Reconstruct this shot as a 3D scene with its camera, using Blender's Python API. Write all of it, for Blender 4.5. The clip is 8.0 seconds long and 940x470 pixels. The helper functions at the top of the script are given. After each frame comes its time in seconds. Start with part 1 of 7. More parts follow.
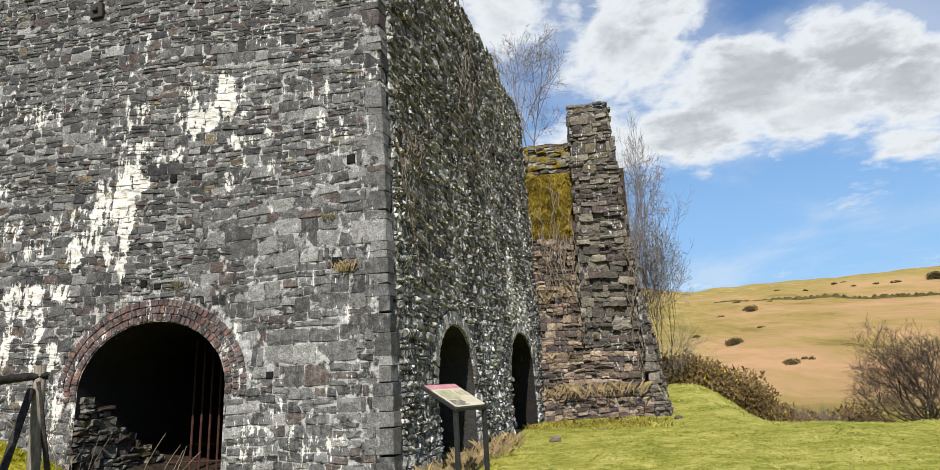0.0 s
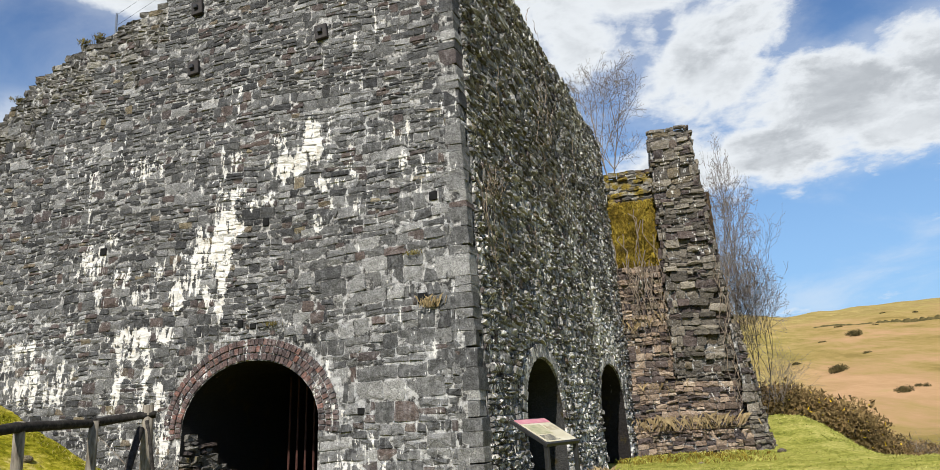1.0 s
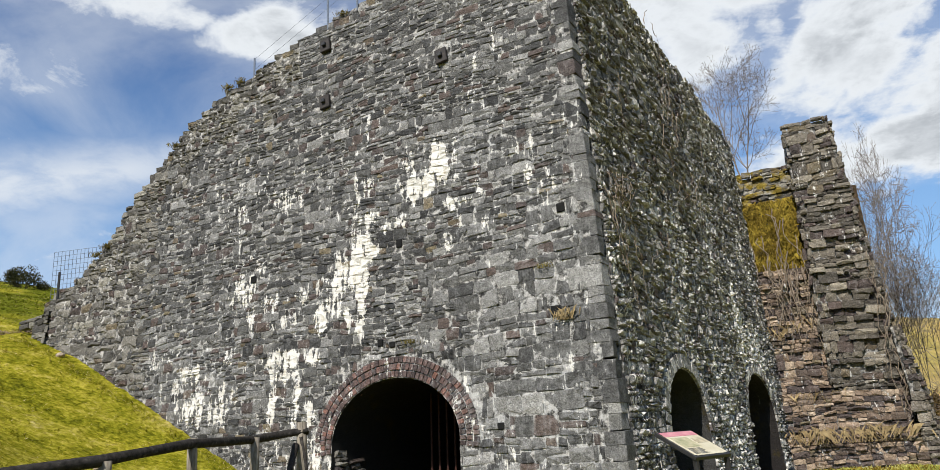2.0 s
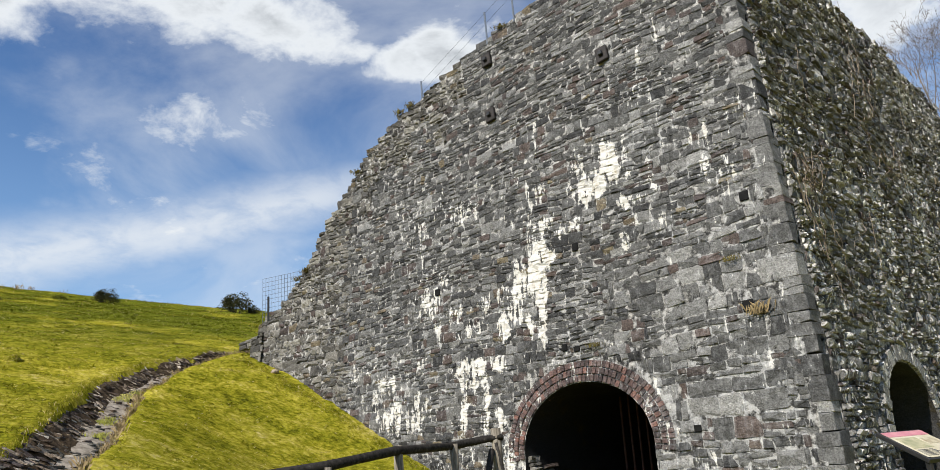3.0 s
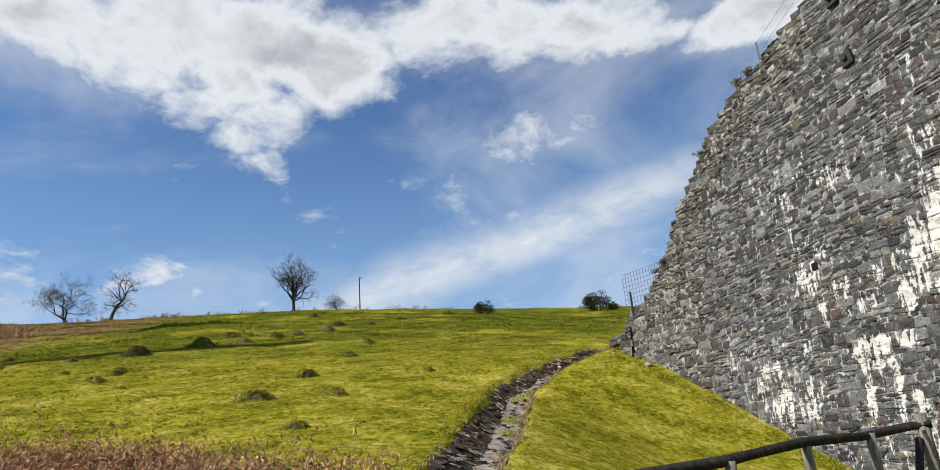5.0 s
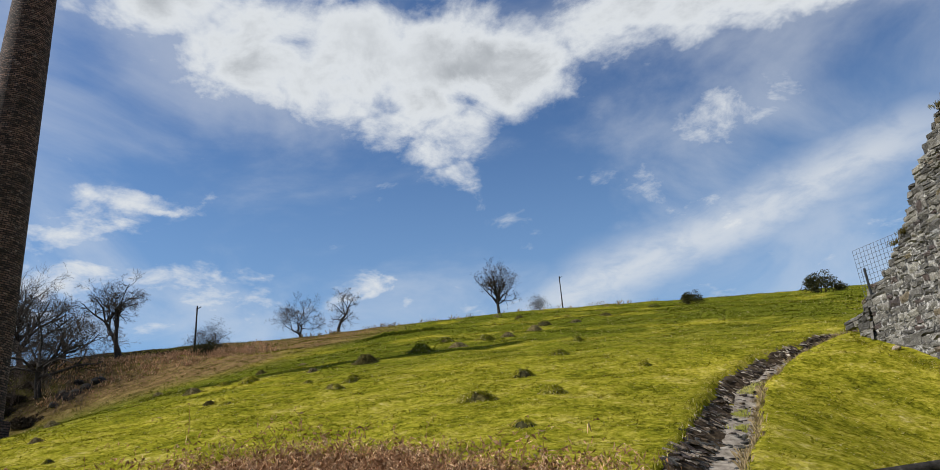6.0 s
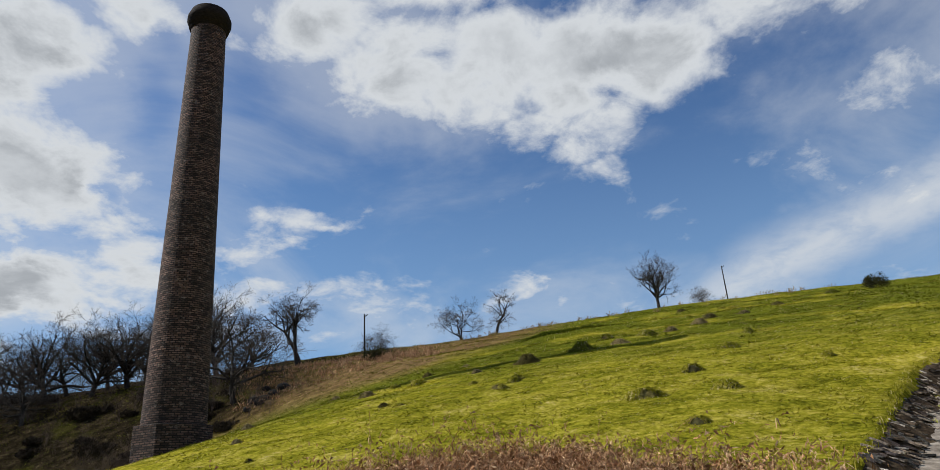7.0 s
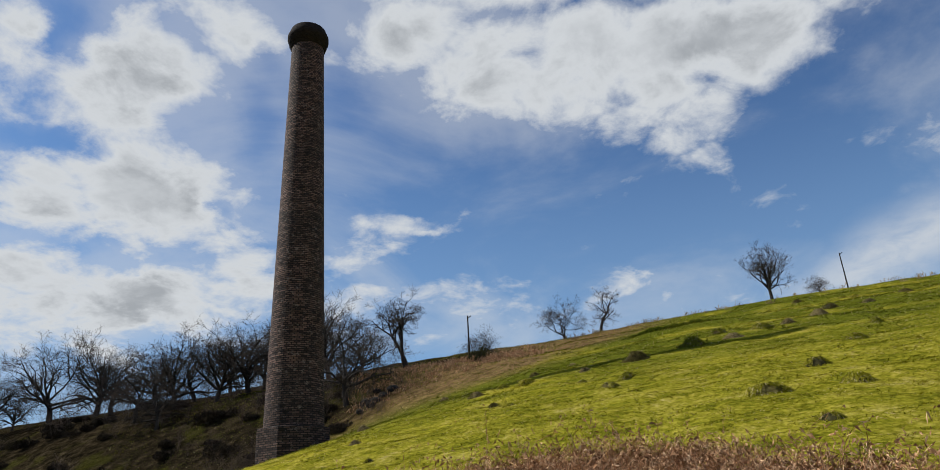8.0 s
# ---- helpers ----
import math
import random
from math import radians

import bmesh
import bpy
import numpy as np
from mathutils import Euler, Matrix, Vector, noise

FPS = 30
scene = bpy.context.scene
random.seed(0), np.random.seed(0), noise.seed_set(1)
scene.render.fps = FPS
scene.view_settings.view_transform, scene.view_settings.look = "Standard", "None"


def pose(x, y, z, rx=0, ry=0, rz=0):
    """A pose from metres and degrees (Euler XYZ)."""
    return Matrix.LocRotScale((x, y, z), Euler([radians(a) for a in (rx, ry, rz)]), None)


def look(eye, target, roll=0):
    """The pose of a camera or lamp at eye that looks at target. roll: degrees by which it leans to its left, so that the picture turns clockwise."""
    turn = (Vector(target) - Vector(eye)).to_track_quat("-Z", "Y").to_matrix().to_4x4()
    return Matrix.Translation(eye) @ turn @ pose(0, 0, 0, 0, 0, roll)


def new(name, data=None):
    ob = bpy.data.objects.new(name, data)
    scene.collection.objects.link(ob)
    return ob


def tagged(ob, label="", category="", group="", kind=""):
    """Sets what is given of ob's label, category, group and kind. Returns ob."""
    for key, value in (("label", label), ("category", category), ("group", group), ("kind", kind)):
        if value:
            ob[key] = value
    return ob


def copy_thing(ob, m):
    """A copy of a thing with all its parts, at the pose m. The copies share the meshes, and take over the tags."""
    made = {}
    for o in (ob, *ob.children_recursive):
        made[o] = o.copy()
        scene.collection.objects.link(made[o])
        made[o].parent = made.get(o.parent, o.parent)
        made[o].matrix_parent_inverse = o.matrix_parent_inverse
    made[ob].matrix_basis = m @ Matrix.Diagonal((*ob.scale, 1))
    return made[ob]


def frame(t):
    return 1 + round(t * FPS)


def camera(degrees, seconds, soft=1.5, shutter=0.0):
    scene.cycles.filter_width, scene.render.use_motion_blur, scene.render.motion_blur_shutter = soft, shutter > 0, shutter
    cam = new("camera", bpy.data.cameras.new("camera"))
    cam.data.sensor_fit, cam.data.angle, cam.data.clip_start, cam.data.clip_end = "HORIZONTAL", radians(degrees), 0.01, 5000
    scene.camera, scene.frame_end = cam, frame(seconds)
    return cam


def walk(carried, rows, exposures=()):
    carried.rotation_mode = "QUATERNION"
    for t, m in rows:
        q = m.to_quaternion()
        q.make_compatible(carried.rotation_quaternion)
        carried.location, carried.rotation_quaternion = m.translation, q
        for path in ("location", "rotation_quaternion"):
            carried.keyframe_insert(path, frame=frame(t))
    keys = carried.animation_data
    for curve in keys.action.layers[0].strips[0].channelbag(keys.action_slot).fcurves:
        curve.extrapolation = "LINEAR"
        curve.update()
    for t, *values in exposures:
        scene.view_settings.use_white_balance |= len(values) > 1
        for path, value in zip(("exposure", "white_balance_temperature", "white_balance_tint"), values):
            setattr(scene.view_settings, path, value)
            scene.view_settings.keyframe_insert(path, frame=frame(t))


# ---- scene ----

cam = camera(66.6, 8.0, soft=0.6)
ROWS = [
    (0.0, -0.0001, 0.0000, 1.5500, 101.691, 3.008, 0.619),
    (0.5, -0.0156, -0.0054, 1.5611, 103.302, 3.245, 3.512),
    (1.0, -0.0220, -0.0173, 1.5742, 104.595, 3.573, 7.450),
    (1.2, -0.0215, -0.0215, 1.5781, 105.026, 3.717, 9.221),
    (2.3, -0.1352, -0.0273, 1.5394, 107.130, 4.190, 22.351),
    (2.5, -0.1465, -0.0451, 1.5418, 107.444, 4.343, 25.654),
    (3.0, -0.1651, -0.0953, 1.5545, 107.947, 4.501, 32.281),
    (3.5, -0.1583, -0.1313, 1.5654, 108.377, 4.487, 39.587),
    (4.0, -0.1807, -0.1309, 1.5704, 108.848, 4.554, 46.593),
    (4.5, -0.2359, -0.1621, 1.5920, 109.230, 4.601, 54.142),
    (4.7, -0.2617, -0.1777, 1.5946, 109.340, 4.532, 56.822),
    (5.8, -0.3886, -0.3437, 1.5988, 110.453, 4.125, 73.651),
    (6.0, -0.3990, -0.3600, 1.6039, 110.659, 4.132, 77.311),
    (6.5, -0.4242, -0.3924, 1.6075, 111.077, 3.854, 84.060),
    (7.0, -0.4386, -0.4421, 1.5984, 111.447, 3.449, 89.943),
    (7.5, -0.4342, -0.5052, 1.5961, 111.711, 3.225, 94.529),
    (8.0, -0.4337, -0.5660, 1.5951, 111.920, 3.064, 98.177),
]
EXPOSURES = [(0.0, 0.42), (3.0, 0.42), (4.5, 0.38), (6.0, 0.2), (7.0, 0.07), (8.0, 0.02)]
walk(cam, [(t, pose(x, y, z, rx, ry, rz)) for t, x, y, z, rx, ry, rz in ROWS], EXPOSURES)

# ---------------------------------------------------------------- light
# azimuth is counted from +y to the left
SUN_AZ, SUN_EL = 173.0, 43.0


def heading(az, el=0.0):
    a, e = radians(az), radians(el)
    return Vector((-math.sin(a) * math.cos(e), math.cos(a) * math.cos(e), math.sin(e)))


sun = new("sun", bpy.data.lights.new("sun", "SUN"))
sun.data.energy, sun.data.angle, sun.data.color = 5.0, radians(0.55), (1.0, 0.95, 0.87)
sun.matrix_world = look(heading(SUN_AZ, SUN_EL) * 60, (0, 0, 0))


class Nodes:
    """A short way to write node trees."""

    def __init__(self, tree):
        self.t = tree
        tree.nodes.clear()

    def add(self, kind):
        return self.t.nodes.new(kind)

    def put(self, socket, value):
        if isinstance(value, bpy.types.NodeSocket):
            self.t.links.new(value, socket)
        elif value is not None:
            socket.default_value = value

    def math(self, op, a, b=None, c=None, clamp=False):
        n = self.add("ShaderNodeMath")
        n.operation, n.use_clamp = op, clamp
        for s, v in zip(n.inputs, (a, b, c)):
            self.put(s, v)
        return n.outputs[0]

    def vec(self, op, a, b=None, scale=None):
        n = self.add("ShaderNodeVectorMath")
        n.operation = op
        self.put(n.inputs[0], a)
        if b is not None:
            self.put(n.inputs[1], b)
        if scale is not None:
            self.put(n.inputs["Scale"], scale)
        return n.outputs["Value"] if op in ("DOT_PRODUCT", "LENGTH", "DISTANCE") else n.outputs[0]

    def xyz(self, x, y, z):
        n = self.add("ShaderNodeCombineXYZ")
        for s, v in zip(n.inputs, (x, y, z)):
            self.put(s, v)
        return n.outputs[0]

    def split(self, v):
        n = self.add("ShaderNodeSeparateXYZ")
        self.put(n.inputs[0], v)
        return n.outputs

    def noise(self, v, scale, detail=4.0, rough=0.55, distort=0.0, color=False):
        n = self.add("ShaderNodeTexNoise")
        self.put(n.inputs["Vector"], v)
        n.inputs["Scale"].default_value, n.inputs["Detail"].default_value = scale, detail
        n.inputs["Roughness"].default_value, n.inputs["Distortion"].default_value = rough, distort
        return n.outputs["Color" if color else "Fac"]

    def step(self, v, lo, hi, a=0.0, b=1.0):
        n = self.add("ShaderNodeMapRange")
        n.interpolation_type = "SMOOTHSTEP"
        for s, x in zip(n.inputs, (v, lo, hi, a, b)):
            self.put(s, x)
        return n.outputs[0]

    def ramp(self, v, stops):
        n = self.add("ShaderNodeValToRGB")
        self.put(n.inputs[0], v)
        el = n.color_ramp.elements
        while len(el) < len(stops):
            el.new(0.5)
        for e, (p, c) in zip(el, stops):
            e.position, e.color = p, (*c, 1.0)
        return n.outputs[0]

    def mix(self, f, a, b, blend="MIX"):
        n = self.add("ShaderNodeMix")
        n.data_type, n.blend_type = "RGBA", blend
        self.put(n.inputs[0], f)
        for s, v in ((n.inputs[6], a), (n.inputs[7], b)):
            self.put(s, (*v, 1.0) if isinstance(v, tuple) and len(v) == 3 else v)
        return n.outputs[2]


def make_world():
    w = bpy.data.worlds.new("sky")
    scene.world = w
    w.use_nodes = True
    n = Nodes(w.node_tree)
    sky = n.add("ShaderNodeTexSky")
    sky.sky_type, sky.sun_disc = "NISHITA", False
    sky.sun_elevation, sky.sun_rotation = radians(SUN_EL), radians(-SUN_AZ)
    sky.air_density, sky.dust_density, sky.ozone_density = 1.0, 0.6, 1.6
    way = n.add("ShaderNodeTexCoord").outputs["Generated"]
    way = n.vec("NORMALIZE", way)
    x, y, z = n.split(way)
    h = n.math("ADD", n.math("MAXIMUM", z, 0.0), 0.22)
    flat = n.xyz(n.math("DIVIDE", x, h), n.math("DIVIDE", y, h), 0.0)
    big = n.noise(flat, 3.2, 12.0, 0.60, 0.35)
    fine = n.noise(n.vec("ADD", flat, (3.1, 1.7, 0.4)), 9.0, 10.0, 0.62, 0.3)
    field = n.math("ADD", n.math("MULTIPLY_ADD", big, 0.95, -0.475), n.math("MULTIPLY_ADD", fine, 0.65, -0.325))
    # banks of cloud and gaps of blue: azimuth, elevation, half width, half height, lift
    place = n.xyz(n.math("ARCTAN2", n.math("MULTIPLY", x, -1.0), y), n.math("ARCSINE", z), 0.0)
    place = n.vec("SCALE", place, scale=180 / math.pi)
    drift = n.vec("SUBTRACT", n.noise(n.vec("ADD", flat, (7.7, 2.2, 0.0)), 5.5, 8.0, 0.6, color=True), (0.5, 0.5, 0.5))
    place = n.vec("ADD", place, n.vec("MULTIPLY", drift, (7.0, 4.5, 0.0)))

    def raised(rows):
        total = 0.0
        for az, el, wide, tall, lift in rows:
            q = n.vec("LENGTH", n.vec("MULTIPLY", n.vec("SUBTRACT", place, (az, el, 0.0)), (1 / wide, 1 / tall, 0.0)))
            total = n.math("MAXIMUM" if lift > 0 else "MINIMUM", n.step(q, 1.7, 0.1, 0.0, lift * (1.85 if lift > 0 else 1.0)), total)
        return total

    lifts = n.math("ADD", raised(CLOUD_BANK + CLOUD_HIGH + CLOUD_WEST + CLOUD_EAST), raised(BLUE_WEST + BLUE_EAST))
    field = n.math("ADD", n.math("ADD", field, 0.42), lifts)
    cover = n.step(field, 0.40, 0.74)
    # a soft streak of high cloud across the blue
    d0, d1 = heading(41.2, 21.7), heading(70.5, 13.9)
    off = n.vec("DOT_PRODUCT", way, tuple(d0.cross(d1).normalized()))
    wob = n.math("MULTIPLY_ADD", n.noise(flat, 3.0, 5.0, 0.6), 0.05, -0.025)
    off = n.math("DIVIDE", n.math("ADD", off, wob), 0.036)
    mid = n.vec("DOT_PRODUCT", way, tuple((d0 + d1).normalized()))
    streak = n.math("MULTIPLY", n.math("EXPONENT", n.math("MULTIPLY", n.math("MULTIPLY", off, off), -1.0)), n.step(mid, 0.93, 0.985, 0.0, 0.8))
    streak = n.math("MULTIPLY", streak, n.step(fine, 0.25, 0.6, 0.55, 1.0))
    thin = n.noise(n.vec("ADD", flat, (5.0, 2.0, 0.0)), 1.6, 9.0, 0.58, 0.6)
    veil = n.step(n.math("ADD", thin, n.math("MULTIPLY", lifts, 0.5)), 0.38, 0.72, 0.02, 0.42)
    cover = n.math("MAXIMUM", cover, n.math("MAXIMUM", veil, streak))
    shade = n.noise(n.vec("ADD", flat, (0.06, -0.09, 0.0)), 3.6, 9.0, 0.62, 0.3)
    thick = n.math("MULTIPLY", n.step(field, 0.70, 0.95), n.step(shade, 0.36, 0.62, 0.35, 1.0))
    white = n.mix(thick, (0.62, 0.65, 0.68), (0.36, 0.385, 0.415))
    low = n.step(z, 0.02, 0.57, 1.0, 0.0)
    blue = n.vec("MULTIPLY", sky.outputs[0], (0.044, 0.070, 0.098))
    blue = n.mix(n.math("MULTIPLY", low, 0.72), blue, (0.275, 0.455, 0.68))
    colour = n.mix(cover, blue, white)
    bg = n.add("ShaderNodeBackground")
    n.put(bg.inputs[0], colour)
    bg.inputs[1].default_value = 1.0
    n.put(n.add("ShaderNodeOutputWorld").inputs[0], bg.outputs[0])


CLOUD_BANK = [
    (101.9, 37.6, 7.5, 3.4, 0.2), (94.0, 35.0, 8.2, 3.7, 0.22), (85.1, 34.1, 9.2, 4.3, 0.24), (76.8, 34.4, 8.7, 3.7, 0.24), (70.7, 33.5, 5.2, 3.7, 0.22),
    (76.7, 28.2, 4.0, 2.2, 0.14), (82.6, 29.5, 3.4, 2.0, 0.14), (107.1, 38.4, 2.8, 1.9, 0.16), (76.3, 25.5, 3.7, 1.1, 0.07), (88.2, 42.8, 26.6, 4.0, 0.22),
    (83.6, 32.9, 9.4, 3.0, 0.2), (75.1, 28.6, 4.0, 2.4, 0.17), (70.8, 32.5, 3.8, 2.8, 0.2), (76.3, 25.3, 2.9, 0.9, 0.1),
]
CLOUD_HIGH = [
    (61.2, 35.9, 6.6, 2.4, 0.17), (53.4, 34.8, 5.5, 2.4, 0.15), (46.7, 34.5, 4.9, 2.2, 0.2), (35.8, 31.6, 3.1, 2.3, 0.2), (63.0, 29.6, 1.3, 0.6, 0.08),
    (56.3, 26.7, 5.8, 2.3, 0.07), (49.2, 28.1, 4.1, 2.5, 0.07), (82.0, 17.1, 1.9, 0.7, 0.07), (45.0, 33.5, 7.4, 1.6, 0.17), (32.4, 32.4, 3.8, 2.4, 0.18),
    (38.1, 31.1, 1.9, 1.2, 0.12), (52.4, 27.0, 6.2, 2.0, 0.07), (55.0, 41.8, 29.8, 3.1, 0.12),
]
CLOUD_WEST = [
    (130.9, 22.8, 4.3, 2.7, 0.22), (123.3, 24.4, 6.8, 3.3, 0.22), (124.4, 32.5, 6.2, 4.1, 0.2), (118.5, 36.4, 4.9, 3.2, 0.18), (130.6, 16.6, 5.6, 3.5, 0.22),
    (122.3, 16.5, 6.9, 3.8, 0.2), (116.0, 18.7, 3.9, 3.0, 0.18), (106.9, 19.9, 3.8, 1.4, 0.11), (108.3, 17.0, 3.7, 2.1, 0.15), (103.6, 23.2, 2.8, 0.8, 0.11),
    (100.2, 22.6, 2.3, 0.4, 0.09), (104.4, 20.8, 1.6, 0.6, 0.10), (95.7, 16.6, 3.0, 1.5, 0.09), (92.3, 15.4, 2.4, 1.0, 0.08), (81.3, 17.1, 2.1, 0.7, 0.07),
    (134.8, 34.1, 2.4, 2.0, 0.14), (127.9, 26.7, 2.6, 1.8, 0.1),
]
CLOUD_EAST = [
    (-4.3, 28.3, 4.0, 2.9, 0.23), (-14.5, 24.4, 5.9, 3.6, 0.25), (-22.6, 20.9, 8.7, 3.7, 0.27), (-30.2, 22.3, 5.0, 3.0, 0.27), (-17.8, 18.2, 6.5, 3.1, 0.25),
    (-11.2, 17.8, 4.2, 3.0, 0.23), (-27.8, 17.7, 5.6, 2.2, 0.24), (-33.0, 19.0, 4.9, 3.4, 0.25), (-32.7, 14.9, 3.6, 1.7, 0.19), (-28.2, 11.5, 3.3, 1.4, 0.09),
    (-15.9, 27.9, 6.4, 2.3, 0.21), (-12.7, 32.9, 28.9, 3.5, 0.23), (-12.9, 24.9, 3.8, 4.1, 0.23), (-3.9, 28.6, 4.0, 1.8, 0.21),
]
BLUE_WEST = [
    (130.7, 34.9, 2.0, 2.5, -0.22), (130.4, 26.6, 3.1, 1.4, -0.26), (115.0, 34.7, 1.6, 1.3, -0.2), (115.2, 29.5, 2.0, 3.0, -0.22), (118.4, 23.5, 1.0, 0.9, -0.22),
    (121.0, 19.8, 1.9, 0.5, -0.12), (108.1, 33.4, 2.7, 2.7, -0.16), (76.0, 31.4, 1.2, 1.0, -0.1), (69.7, 23.6, 7.3, 5.5, -0.14), (93.1, 26.5, 14.6, 2.9, -0.16),
    (85.9, 21.5, 16.9, 3.1, -0.13), (101.1, 27.9, 7.0, 2.6, -0.1),
]
BLUE_EAST = [
    (63.6, 26.4, 6.6, 4.1, -0.12), (83.4, 22.9, 7.3, 3.7, -0.15), (60.3, 31.4, 5.9, 1.2, -0.1), (43.3, 27.8, 5.0, 1.9, -0.12), (53.6, 30.4, 4.2, 1.3, -0.08),
    (-22.8, 26.0, 2.6, 1.6, -0.25), (-19.9, 24.9, 1.5, 1.1, -0.14), (-11.0, 28.4, 0.8, 1.6, -0.14), (-24.7, 13.4, 9.1, 1.4, -0.22), (-18.8, 9.9, 12.3, 2.4, -0.25),
    (-28.4, 8.5, 4.9, 1.6, -0.2), (40.3, 26.9, 5.7, 3.0, -0.12),
]
make_world()


# ---------------------------------------------------------------- materials
def material(name, rough=0.85, metal=0.0, spec=0.25):
    m = bpy.data.materials.new(name)
    m.use_nodes = True
    n = Nodes(m.node_tree)
    n.b = n.add("ShaderNodeBsdfPrincipled")
    n.b.inputs["Roughness"].default_value, n.b.inputs["Metallic"].default_value = rough, metal
    n.b.inputs["Specular IOR Level"].default_value = spec
    n.put(n.add("ShaderNodeOutputMaterial").inputs[0], n.b.outputs[0])
    n.pos = n.add("ShaderNodeNewGeometry").outputs["Position"]
    n.m = m
    return n


def bump(n, height, depth, strength=0.6):
    b = n.add("ShaderNodeBump")
    b.inputs["Strength"].default_value, b.inputs["Distance"].default_value = strength, depth
    n.put(b.inputs["Height"], height)
    n.put(n.b.inputs["Normal"], b.outputs[0])


def piece_random(n):
    a = n.add("ShaderNodeObjectInfo").outputs["Random"]
    b = n.add("ShaderNodeNewGeometry").outputs["Random Per Island"]
    return n.math("FRACT", n.math("ADD", a, b))


def lime_mask(n, origin, along, patches, base, scale=1.0):
    """Runs of washed-out lime: streaks down the wall, thick where the patches lie (along, height, half width, half height, lift)."""
    d = n.vec("SUBTRACT", n.pos, tuple(origin))
    u = n.vec("DOT_PRODUCT", d, tuple(along))
    z = n.split(n.pos)[2]
    st = n.xyz(n.math("MULTIPLY", u, 12.0 * scale), n.math("MULTIPLY", z, 1.9 * scale), 0.3)
    streak = n.noise(st, 1.0, 6.0, 0.66, 0.5)
    streak = n.math("MULTIPLY_ADD", streak, 1.7, -0.35)
    speck = n.noise(n.pos, 9.0, 6.0, 0.7)
    speck = n.math("MULTIPLY_ADD", speck, 1.5, -0.25)
    wide = n.noise(n.xyz(n.math("MULTIPLY", u, 0.7), n.math("MULTIPLY", z, 0.35), 2.0), 1.0, 3.0, 0.5)
    f = n.math("ADD", n.math("MULTIPLY", streak, 0.62), n.math("MULTIPLY", speck, 0.38))
    f = n.math("ADD", f, n.math("MULTIPLY", n.math("SUBTRACT", wide, 0.5), 0.45))
    f = n.math("ADD", f, base)
    at = n.vec("ADD", n.xyz(u, z, 0.0), n.vec("MULTIPLY", n.vec("SUBTRACT", n.noise(n.pos, 3.0, 5.0, 0.65, color=True), (0.5, 0.5, 0.5)), (0.45, 0.6, 0.0)))
    crusted, haze = 0.0, 0.0
    for pu, pz, ru, rz, lift in patches:
        q = n.vec("LENGTH", n.vec("MULTIPLY", n.vec("SUBTRACT", at, (pu, pz, 0.0)), (1 / ru, 1 / rz, 0.0)))
        if 0 < lift < 0.1:
            haze = n.math("MAXIMUM", haze, n.step(q, 1.3, 0.2, 0.0, lift * 0.8))
        elif lift > 0:
            crusted = n.math("MAXIMUM", crusted, n.step(q, 1.08, 0.35, 0.0, lift))
        else:
            f = n.math("ADD", f, n.step(q, 1.45, 0.35, 0.0, lift))
    f = n.math("ADD", f, crusted)
    return f, n.math("ADD", n.math("ADD", n.math("MULTIPLY", f, 0.55), n.math("MULTIPLY", speck, 0.22)), n.math("ADD", haze, 0.11))


